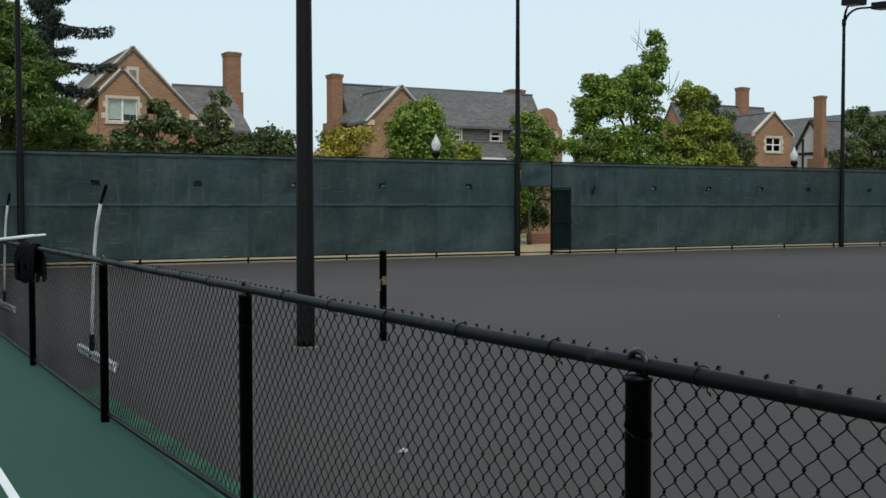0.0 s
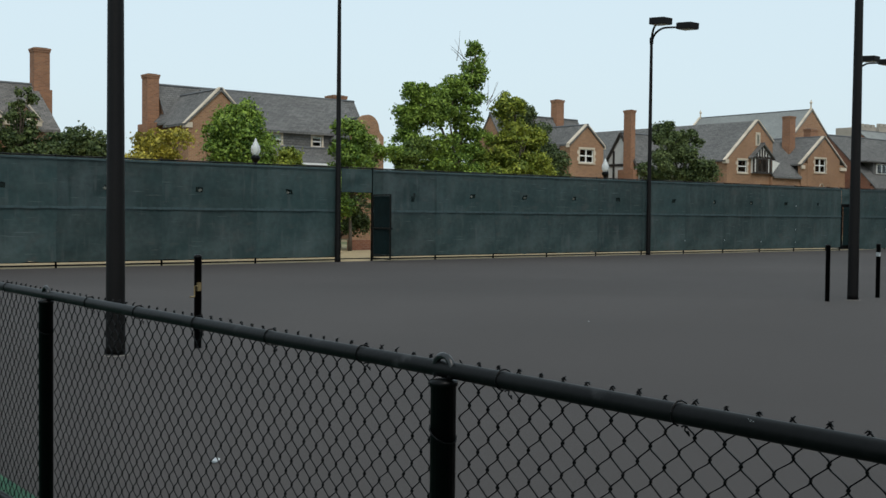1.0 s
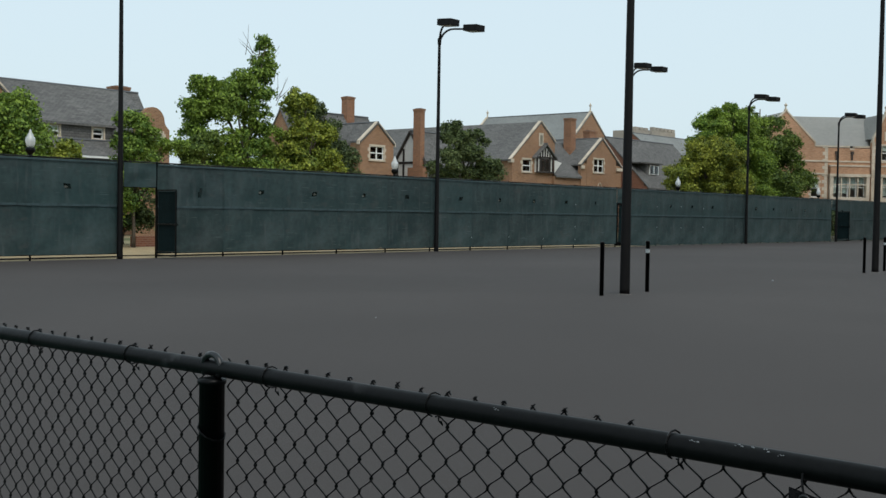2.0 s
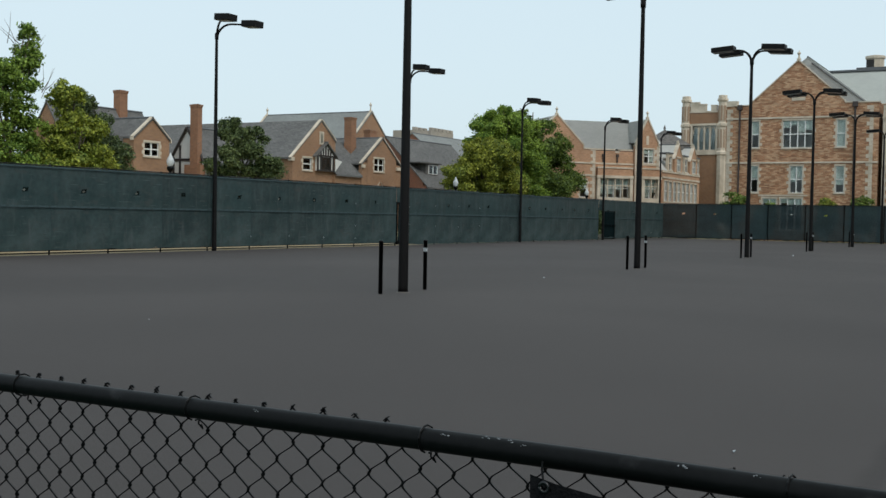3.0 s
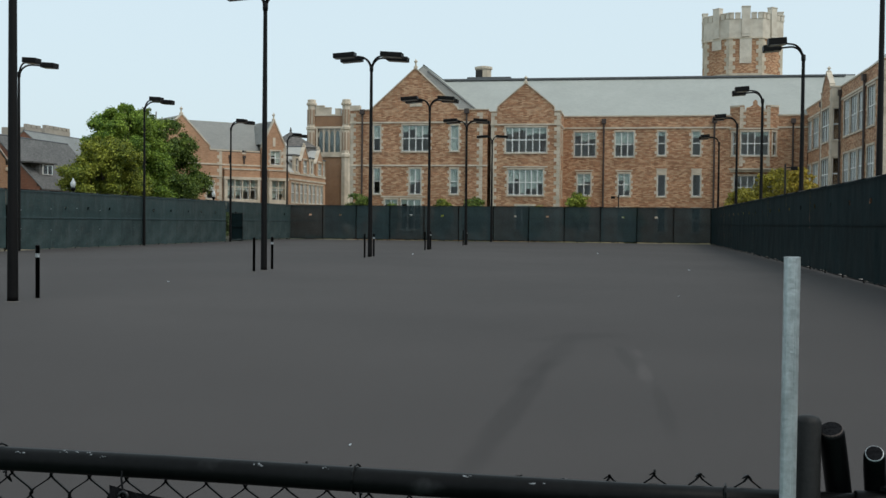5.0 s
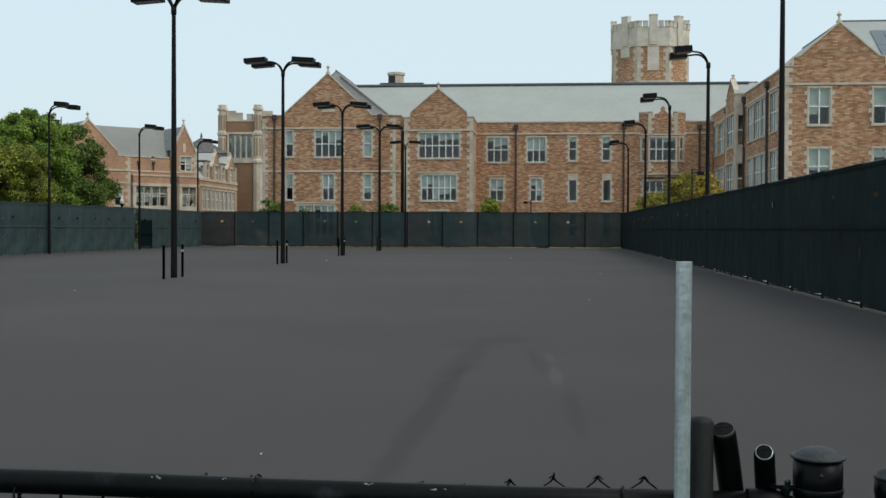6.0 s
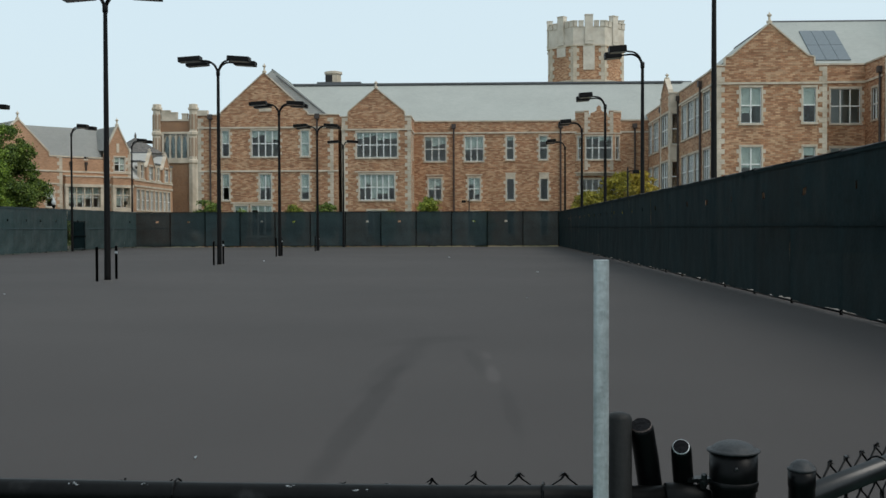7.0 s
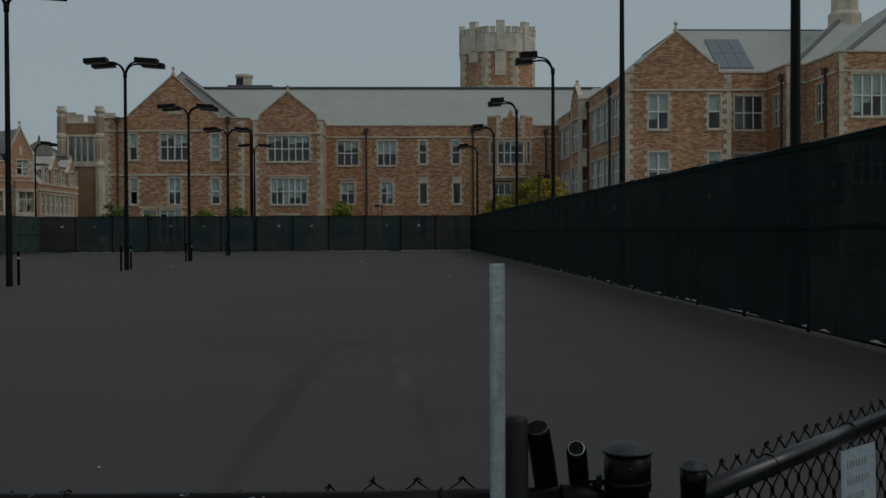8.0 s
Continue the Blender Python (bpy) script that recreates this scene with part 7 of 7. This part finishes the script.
tree(77.4, 32.4, [(-2.4, 0, 10.0, 2.7, 2.4, 1.7), (2.4, 0, 9.1, 3.0, 2.6, 2.0), (-3.4, 0, 7.4, 3.0, 2.6, 2.2), (1.2, 0, 6.4, 5.4, 3.2, 2.5), (5.2, 0, 5.6, 3.4, 2.6, 2.2), (-0.8, 0, 4.2, 5.2, 3.2, 2.0), (4.2, 0, 8.0, 1.8, 1.7, 1.3), (-1.2, 0, 11.6, 0.9, 0.9, 0.7)], 36000, 0.22, "leaf_deep",
     "large dark green maple beside the library", 17, 0.3, clump=0.62, limbs=22, density=0.42, inner=0.6, spread=0.96)
tree(70.0, -21.6, [(0.5, 0.9, 3.7, 1.8, 1.5, 1.0), (0.5, -1.4, 4.7, 1.8, 1.6, 1.4), (0, 0, 2.6, 2.2, 2.4, 1.2)], 6000, 0.2, "leaf_gold", "yellowing shrubby tree beside the hall wing", 18, 0.08, spread=1.0)
tree(50.0, -22.0, [(0, 0, 3.4, 1.2, 1.0, 1.2), (0.4, 0, 4.6, 0.6, 0.6, 0.7)], 2200, 0.2, "leaf_yellow", "slender yellowing sapling behind the fence", 19, 0.05, spread=1.0)
for k, (yy, w, h) in enumerate(((-7.0, 1.2, 4.4), (13.2, 1.25, 4.4), (5.1, 0.9, 3.9), (2.2, 1.2, 3.9), (-3.2, 1.0, 3.4), (10.4, 1.0, 3.3), (-12.0, 0.9, 3.2))):
    tree(79.0, yy, [(0, 0, h - 1.1, w, w, 1.1), (0, 0.2, h - 2.2, w * 1.1, w * 1.1, 1.1)], 2600, 0.2, "leaf_maple" if k == 0 else "leaf_deep" if k % 2 else "leaf_olive", "small green tree in front of the brick hall", 40 + k, 0.06)
single("planter_wall", bevelled(boxes((6.9, 10.5, 27.6, 28.0, -0.1, 0.42)), 0.02), "brick_red", "low brick planter wall seen through the gate", "wall", kind="structure")
lay_uv(bpy.data.objects["planter_wall"])


# ---- street lamps outside the fence ----
def street_lamp(x):
    s = thing("street_lamp", (x, 24.0, -0.05), "white acorn globe street lamp on a dark post", "street lamp", "street lamps")
    part("post", lathe(bmesh.new(), ((0.17, 0), (0.17, 0.4), (0.09, 0.6), (0.06, 3.3), (0.09, 3.38), (0.06, 3.45)), 12), "vinyl", s, smooth=True)
    part("fitter", lathe(bmesh.new(), ((0.07, 3.45), (0.16, 3.55), (0.17, 3.66), (0.12, 3.7)), 12), "vinyl", s, smooth=True)
    part("globe", lathe(bmesh.new(), ((0.10, 3.7), (0.155, 3.79), (0.18, 3.93), (0.155, 4.04), (0.105, 4.10), (0.10, 4.15), (0.06, 4.19), (0.04, 4.27), (0.01, 4.33)), 18), "globe", s, "white glass acorn globe", smooth=True)


for x in (-23.0, 0.24, 18.75, 46.5, 70.7):
    street_lamp(x)

# ---- gate gear at the end of the low fence ----
sv = thing("bare_steel_post", (-17.638, -11.991, 0), "thin bare galvanised steel post beside the gate", "post")
sv.matrix_basis = pose(-17.638, -11.991, 0, 0, 0, 6) @ pose(0, 0, 0, 0, -0.6, 0)
bm = bmesh.new()     # rolled hat section, open side towards the green court
hat = ((0.003, 0.0138), (-0.002, 0.0130), (-0.0050, 0.0095), (-0.0058, 0.004), (-0.0055, -0.0018), (-0.0050, -0.0030), (-0.0050, -0.0036), (-0.0052, -0.0048), (-0.0045, -0.009), (-0.002, -0.0128), (0.003, -0.0135), (0.010, -0.009), (0.011, 0.0), (0.010, 0.009))
low_ring, high_ring = ([bm.verts.new((x, y * 0.88, z)) for x, y in hat] for z in (0.0, 1.556))
for k in range(len(hat)):
    j = (k + 1) % len(hat)
    bm.faces.new((low_ring[k], high_ring[k], high_ring[j], low_ring[j]))
bm.faces.new(low_ring)
bm.faces.new(high_ring[::-1])
bmesh.ops.recalc_face_normals(bm, faces=bm.faces[:])
part("channel", bm, "galv_post", sv)
part("cut_end", boxes((-0.0035, 0.0095, -0.011, 0.011, 1.5562, 1.5575)), "galv", sv, "bright cut end")


def stub(y, top, r, lean, label, x=-17.6, hollow=False, tip=0.0, rim="galv"):
    p = thing("gate_stub_post", (x, y, 0), label, "post", "posts at the gate")
    p.matrix_basis = pose(x, y, 0) @ pose(0, 0, 0, lean, tip, 0)
    prof = ((r, 0), (r, top - 0.006), (r * 0.86, top)) if hollow else ((r, 0), (r, top - r * 0.5), (r * 0.8, top - r * 0.15), (r * 0.3, top))
    part("tube", lathe(bmesh.new(), prof, 18), "dusty_tube", p, smooth=True)
    if hollow:
        bm = lathe(bmesh.new(), ((r * 0.9, top - 0.03), (r * 0.97, top - 0.002), (r * 0.98, top + 0.0012), (r * 0.88, top + 0.0016), (r * 0.86, top - 0.03)), 18)
        part("bare_rim", bm, rim, p, "worn bare metal rim", smooth=True)
        # black disc on the closed end, painted as the shade of a hollow
        part("bore_shade", lathe(bmesh.new(), ((r * 0.84, top - 0.02), (r * 0.84, top + 0.0008)), 18), "black_cloth", p)
    return p


stub(-12.024, 1.318, 0.0195, 0.0, "black tube with a rounded cap beside the gate", -17.62)


def bent_stub(points, r, mouth, label, rim):
    """A cut tube, bent towards its open end."""
    p = thing("gate_stub_post", points[0], label, "post", "posts at the gate")
    base = Vector(points[0])
    pts = [Vector(q) - base for q in points]
    way = (pts[-1] - pts[-2]).normalized()
    part("tube", tube(bmesh.new(), pts + [pts[-1] + way * 0.008], [r] * (len(pts) - 1) + [r * 0.97, mouth], 18, True), "vinyl", p, smooth=True)
    turn = Matrix.Translation(pts[-1] + way * 0.0085) @ way.to_track_quat("Z", "Y").to_matrix().to_4x4()
    part("bare_rim", lathe(bmesh.new(), ((mouth * 0.93, -0.004), (mouth * 1.0, -0.002), (mouth * 1.0, 0.001), (mouth * 0.93, 0.0014)), 20), rim, p, "worn bare metal rim", at=turn, smooth=True)
    # the tube is solid; this black disc stands for the shade inside it
    part("bore_shade", lathe(bmesh.new(), ((mouth * 0.92, 0.0), (mouth * 0.92, 0.0019)), 18), "black_cloth", p, at=turn)
    return p


bent_stub([(-17.55, -12.09, 0.0), (-17.55, -12.09, 1.06), (-17.565, -12.083, 1.17), (-17.585, -12.071, 1.24), (-17.612, -12.060, 1.289)], 0.0195, 0.0172, "leaning black tube with a rusty open end", "drain")
bent_stub([(-17.575, -12.138, 0.0), (-17.575, -12.137, 1.08), (-17.58, -12.132, 1.19), (-17.595, -12.126, 1.235), (-17.622, -12.120, 1.259)], 0.0165, 0.0132, "short black tube with a worn open end", "galv")

gp = thing("gate_post", (-17.6, -12.206, 0), "stout black gate post with a domed cap", "post", "posts at the gate")
part("post", lathe(bmesh.new(), ((0.0345, 0), (0.0345, 1.190), (0.0375, 1.192), (0.0375, 1.252)), 22), "vinyl", gp, smooth=True)
part("domed_cap", lathe(bmesh.new(), ((0.0375, 1.2515), (0.0412, 1.2525), (0.0415, 1.2555), (0.0365, 1.2565), (0.0335, 1.2595), (0.027, 1.2645), (0.016, 1.2685), (0.004, 1.2700)), 24), "dusty_cap", gp, "dusty black domed cap", smooth=True)
part("rivet", lathe(bmesh.new(), ((0.003, 0), (0.003, 0.002), (0.001, 0.003)), 8), "rail_worn", gp, at=pose(-0.0373, 0.004, 1.232, 0, -90, 0))
for z in (1.203,):
    part("band", lathe(bmesh.new(), ((0.0373, z - 0.005), (0.0388, z - 0.003), (0.0388, z + 0.003), (0.0373, z + 0.005)), 22), "rail", gp, smooth=True)
part("rail_end_cup", tube(bmesh.new(), ((0, 0.108, 1.1785), (0, 0.106, 1.1785), (0, 0.066, 1.1785), (0, 0.052, 1.1785), (0, 0.036, 1.1785)), (0.022, 0.0238, 0.0238, 0.019, 0.012), 16), "rail", gp, "short worn sleeve on the rail's end", smooth=True)
part("bolt", lathe(bmesh.new(), ((0.0085, 0), (0.0085, 0.007), (0.005, 0.007), (0.005, 0.016), (0.003, 0.017)), 6), "rail_worn", gp, at=pose(-0.006, 0.048, 1.203, 0, -20, 0))
bmc = boxes((-0.012, 0.012, 0.03, 0.075, 1.205, 1.211))
tube(bmc, ((-0.014, 0.05, 1.2), (0.014, 0.05, 1.2)), 0.006, 6)
part("clamp", bmc, "vinyl", gp)

leaf_turn = math.degrees(math.atan2(-0.669, 0.744))
gl = thing("open_gate_leaf", (-17.6, -12.313, 0), "small black chain-link gate leaf standing open", "gate", turn=leaf_turn)
part("hinge_post", lathe(bmesh.new(), ((0.0205, 0.0), (0.0205, 1.196), (0.0215, 1.198), (0.0215, 1.223)), 18), "vinyl", gl, smooth=True)
part("hinge_cap", lathe(bmesh.new(), ((0.0205, 1.222), (0.0225, 1.2235), (0.0225, 1.2262), (0.0195, 1.2275), (0.0165, 1.2335), (0.0095, 1.2385), (0.001, 1.2398)), 18), "dusty_cap", gl, "dusty domed cap", smooth=True)
part("top_rail", tube(bmesh.new(), ((0.02, 0, 1.1775), (1.15, 0, 1.177)), 0.0190, 14), "rail_worn", gl, "worn grey top rail", smooth=True)
part("bottom_rail", tube(bmesh.new(), ((0.02, 0, 0.1), (1.15, 0, 0.1)), 0.018, 10), "vinyl", gl, smooth=True)
part("end_post", lathe(bmesh.new(), ((0.0205, 0.08), (0.0205, 1.2), (0.01, 1.215)), 14), "vinyl", gl, at=pose(1.16, 0, 0), smooth=True)
v, q = link_mesh(1.12, 0.09, 1.209, 0.0021, gauge=0.0325, seed=50)
tagged(part("chain_link", raw("chain_link", v, q, "vinyl", True), None, gl, at=pose(0.03, 0.026, 0)), kind="stuff")
for u in (0.3, 0.72):
    part("rail_tie", tube(bmesh.new(), [(u, 0.003 + 0.0212 * math.cos(a), 1.1775 + 0.0212 * math.sin(a)) for a in (radians(30 * j) for j in range(13))], 0.0019, 5), "vinyl", gl)
sg = single("paper_notice", boxes((0, 0.215, -0.001, 0.0, 0.0, 0.279)), "notice", "white paper notice with faded writing tied to the gate", "notice",
            at=gl.matrix_basis @ pose(0.648, -0.012, 0.868, -2, 3.0, 0))
for k, (w, z) in enumerate(((0.12, 0.24), (0.14, 0.205), (0.1, 0.17), (0.13, 0.135), (0.09, 0.1), (0.12, 0.065))):
    bm = bmesh.new()
    u = 0.035
    while u < 0.035 + w:
        box(bm, u, u + 0.012, -0.0025, -0.0015, z, z + 0.014)
        u += 0.018
    part("writing_line", bm, "ink", sg)

# ---- dark screen tied to the low fence ----
v, q = [], []
for i in range(25):
    for j in range(9):
        u = i / 24
        topz = 1.158 - 0.22 * u ** 0.8 + 0.02 * math.sin(9 * u)
        z = topz - (topz - 0.12) * j / 8
        v.append((-0.034 + 0.012 * noise.noise((u * 6, z * 3, 1)), -10.9 - 1.15 * u, z))
for i in range(24):
    for j in range(8):
        a = i * 9 + j
        q.append((a, a + 1, a + 10, a + 9))
bn = thing("tied_screen", (-17.6, 0, 0), "small black screen tied to the low fence", "screen")
part("fabric", raw("fabric", v, q, "black_cloth", True), None, bn)
part("grommet", tube(bmesh.new(), [(-0.042, -10.928 + 0.008 * math.cos(a), 1.141 + 0.008 * math.sin(a)) for a in (radians(30 * j) for j in range(13))], 0.003, 6), "rail_worn", bn, "worn metal grommet", smooth=True)
part("tie", tube(bmesh.new(), ((-0.042, -10.928, 1.141), (-0.03, -10.918, 1.168), (-0.02, -10.915, 1.178)), 0.002, 5), "vinyl", bn)

# paint scuffs on the low rail: thin smeared flecks in small clusters
rf = random.Random(12)
for y, w, up in ((-10.80, 0.006, 0.8), (-10.84, 0.009, 0.7), (-10.88, 0.005, 0.5), (-11.145, 0.010, 0.6), (-11.27, 0.005, 0.7), (-10.30, 0.006, 0.5), (-11.5, 0.008, 0.8), (-11.62, 0.012, 0.5), (-10.72, 0.007, 0.4)):
    for k in range(4):
        bm = bmesh.new()
        bmesh.ops.create_icosphere(bm, subdivisions=1, radius=1.0, matrix=Matrix.Diagonal((0.0009, w * rf.uniform(0.15, 0.6), w * rf.uniform(0.06, 0.22), 1)))
        for q in bm.verts:
            q.co *= 1.0 + 0.35 * noise.noise(q.co * 900)
        a = radians(160 - 58 * up + rf.uniform(-9, 9))
        yy = y + rf.uniform(-1.6, 1.6) * w
        part("paint_fleck", bm, "scuff", low, at=pose(0.0205 * math.cos(a), yy, RAIL_Z - 0.0085 * min(1.0, max(0.0, (-10.9 - yy) / 0.7)) + 0.004 * noise.noise((yy, 0, 3)) + 0.0205 * math.sin(a), 0, 180 - math.degrees(a), 0) @ pose(0, 0, 0, rf.uniform(-25, 25), 0, 0), smooth=True)


# ---- court squeegees, cloth and litter by the low fence ----
def squeegee(x, y, label):
    s = thing("court_squeegee", (x, y, 0), label, "squeegee", "court squeegees")
    pts = [(0.0, 0.16, 0.09), (0.0, 0.12, 0.5), (0.0, 0.03, 0.95), (0.0, -0.05, 1.2), (0.0, -0.17, 1.43), (0.0, -0.38, 1.66)]
    part("handle", tube(bmesh.new(), [(x_, y_, z_ * 0.982) for x_, y_, z_ in pts], 0.0165, 10), "white", s, "white painted bent handle", smooth=True)
    part("grip", tube(bmesh.new(), ((0, -0.37, 1.62), (0, -0.62, 1.785)), (0.021, 0.018), 10), "vinyl", s, "black rubber grip", smooth=True)
    part("socket", tube(bmesh.new(), ((0, 0.165, 0.02), (0, 0.15, 0.26)), 0.028, 8), "vinyl", s)
    hd = part("head", bevelled(boxes((-0.03, 0.03, -0.9, 0.84, 0.045, 0.085)), 0.008), "galv", s, "grey metal head bar")
    part("blade", boxes((-0.012, 0.012, -0.9, 0.84, 0.0, 0.05)), "white", hd, "pale foam blade")
    return s


squeegee(-16.97, 0.0, "white-handled court squeegee standing by the low fence")
squeegee(-16.95, 6.75, "white-handled court squeegee with a dark head")
lp = thing("white_pole", (-17.6, 0.85, 0), "white pole laid across the low fence rail", "pole")
part("shaft", tube(bmesh.new(), ((0.105, -1.17, 1.3055), (0.075, -0.7, 1.284), (0.07, -0.68, 1.283), (0.0, 0.36, 1.2355), (-0.11, 2.0, 1.16)), (0.012, 0.012, 0.019, 0.019, 0.019), 10), "white", lp, smooth=True)

# a jacket folded over the rail: front, over the top, back, in deep folds with a ragged hem
bm = bmesh.new()
grid = []
for i in range(37):
    u = i / 36
    y = 0.38 - 1.0 * u
    drop = 0.12 + 0.10 * noise.noise((u * 5.0, 2.0, 1.0)) + 0.24 * abs(math.sin(u * 8.0 + 0.6))
    col = []
    for j in range(25):
        s_ = (j / 24 - 0.5) * 2 * (drop + 0.04)
        if abs(s_) < 0.04:
            x, z = 0.034 * math.sin(s_ / 0.04 * math.pi / 2), 1.195 + 0.034 * math.cos(s_ / 0.04 * math.pi / 2)
        else:
            x, z = math.copysign(0.034, s_), 1.195 - (abs(s_) - 0.04)
        deep = min(1.0, max(0.0, abs(s_) - 0.03) / 0.12)
        x += math.copysign(deep * (0.030 + 0.028 * math.sin(u * 31.0 + 2.0 * noise.noise((u * 4, z * 5, 0)))), s_)
        col.append(bm.verts.new((x, y + 0.02 * noise.noise((u * 7, z * 9, 5)), z)))
    grid.append(col)
for a_, b_ in zip(grid, grid[1:]):
    for j in range(24):
        bm.faces.new((a_[j], b_[j], b_[j + 1], a_[j + 1]))
bmesh.ops.solidify(bm, geom=bm.faces[:], thickness=0.006)
single("black_jacket", bm, "black_cloth", "crumpled black jacket hung over the fence rail", "jacket", at=pose(-17.6, 0, 0), smooth=True)


def scrap(x, y, size, seed):
    r = random.Random(seed)
    bm = bmesh.new()
    ring = [(size * r.uniform(0.6, 1) * math.cos(a), size * 0.45 * r.uniform(0.5, 1) * math.sin(a), 0.012 + size * 0.4 * r.random()) for a in (2 * math.pi * k / 7 for k in range(7))]
    vs = [bm.verts.new(p) for p in ring]
    c = bm.verts.new((0, 0, 0.004))
    for k in range(7):
        bm.faces.new((vs[k], vs[(k + 1) % 7], c))
    bmesh.ops.solidify(bm, geom=bm.faces[:], thickness=0.002)
    low_z = min(v.co.z for v in bm.verts)
    for v in bm.verts:
        v.co.z -= low_z - 0.0005
    single("paper_scrap", bm, "paper", "crumpled white paper scrap on the court", "litter", "scraps on the court", at=pose(x, y, 0, 0, 0, r.uniform(0, 360)))


for x, y, size, seed in ((-16.15, -5.31, 0.06, 1), (5.6, -12.82, 0.06, 2), (-11.8, -9.8, 0.03, 3), (40.0, -10.0, 0.12, 4), (20.1, -13.8, 0.07, 5), (7.2, 0.0, 0.05, 6), (33.9, -1.07, 0.1, 7), (-7.55, -0.26, 0.03, 8)):
    scrap(x, y, size, seed)

# bushes seen through the gates
tree(66.2, 21.4, [(0, 0, 1.3, 1.4, 1.0, 1.1), (0.4, 0, 2.0, 0.9, 0.8, 0.7)], 2600, 0.16, "leaf_dark", "dark green bush behind the far gate", 62, 0.05, "bush", category="bush")
tree(5.2, 29.5, [(0, 0, 1.4, 1.5, 1.0, 1.3), (1.2, 0, 1.2, 1.2, 1.0, 1.1)], 3500, 0.16, "leaf_mid", "rounded green bush beyond the sandy path", 60, 0.05, "bush", category="bush")
tree(8.2, 30.5, [(0, 0, 1.5, 1.6, 1.0, 1.4)], 3000, 0.16, "leaf_dark", "dark green bush behind the planter wall", 61, 0.05, "bush", category="bush")


# ---- parked car outside the far side fence ----
def car(x, y):
    c = thing("parked_car", (x, y, -0.03), "parked car beyond the dark windscreen, its highlights put into lightened paint", "car")
    side = [(-2.2, 0.35), (-2.25, 0.75), (-2.1, 0.95), (-1.2, 1.02), (-0.55, 1.42), (0.85, 1.45), (1.6, 1.05), (2.15, 0.98), (2.25, 0.6), (2.2, 0.33)]
    bm = bmesh.new()
    rings = []
    for yy, k in ((-0.86, 0.94), (-0.78, 1.0), (0.78, 1.0), (0.86, 0.94)):
        rings.append([bm.verts.new((u * (k if k < 1 else 1), yy * (0.86 if z > 1.1 else 1), z * k + (1 - k) * 0.7)) for u, z in side])
    for a, b in zip(rings, rings[1:]):
        for i in range(len(side)):
            j = (i + 1) % len(side)
            bm.faces.new((a[i], b[i], b[j], a[j]))
    bm.faces.new(rings[0])
    bm.faces.new(rings[-1][::-1])
    bmesh.ops.recalc_face_normals(bm, faces=bm.faces[:])
    body = part("body", bm, "car_paint", c)
    part("windscreen", boxes((-0.32, 0.32, -0.66, 0.66, -0.01, 0.01)), "glass", body, at=pose(-0.9, 0, 1.23, 0, -32, 0))
    for s in (-1, 1):
        part("side_window", boxes((-0.5, 1.1, -0.01, 0.01, 1.08, 1.36)), "glass", body, at=pose(0, 0.79 * s, 0))
        part("headlight", boxes((-2.27, -2.15, 0.45 * s - 0.16, 0.45 * s + 0.16, 0.66, 0.8)), "lamp_lens", body, "clear headlight")
        for u in (-1.4, 1.4):
            w = part("wheel", lathe(bmesh.new(), ((0.2, -0.1), (0.31, -0.1), (0.33, -0.06), (0.33, 0.06), (0.31, 0.1), (0.2, 0.1)), 18), "tyre", c, at=pose(u, 0.76 * s, 0.33, 90, 0, 0))
            part("rim", lathe(bmesh.new(), ((0.05, -0.105), (0.2, -0.105), (0.2, 0.105), (0.05, 0.105)), 14), "galv", w)
    return c


car(-3.6, -21.4)


# ---- small area light behind the far fence ----
def area_light(x, y, top, turn, label):
    al = thing("area_light", (x, y, -0.1), label, "light pole", turn=turn)
    part("pole", tube(bmesh.new(), ((0, 0, 0), (0, 0, top)), 0.05, 8), "pole", al, smooth=True)
    part("arm", tube(bmesh.new(), ((0, 0, top - 0.25), (0, 0.2, top - 0.2), (0, 0.45, top - 0.25)), 0.035, 6), "pole", al)
    part("head", bevelled(boxes((-0.16, 0.16, 0.3, 0.68, top - 0.37, top - 0.15)), 0.02, 1), "pole", al, "small dark lamp head")


area_light(79.0, -10.62, 4.35, 0, "small dark area light on a thin pole before the hall")
area_light(46.3, -20.5, 5.3, 180, "small dark area light on a thin pole beyond the dark fence")
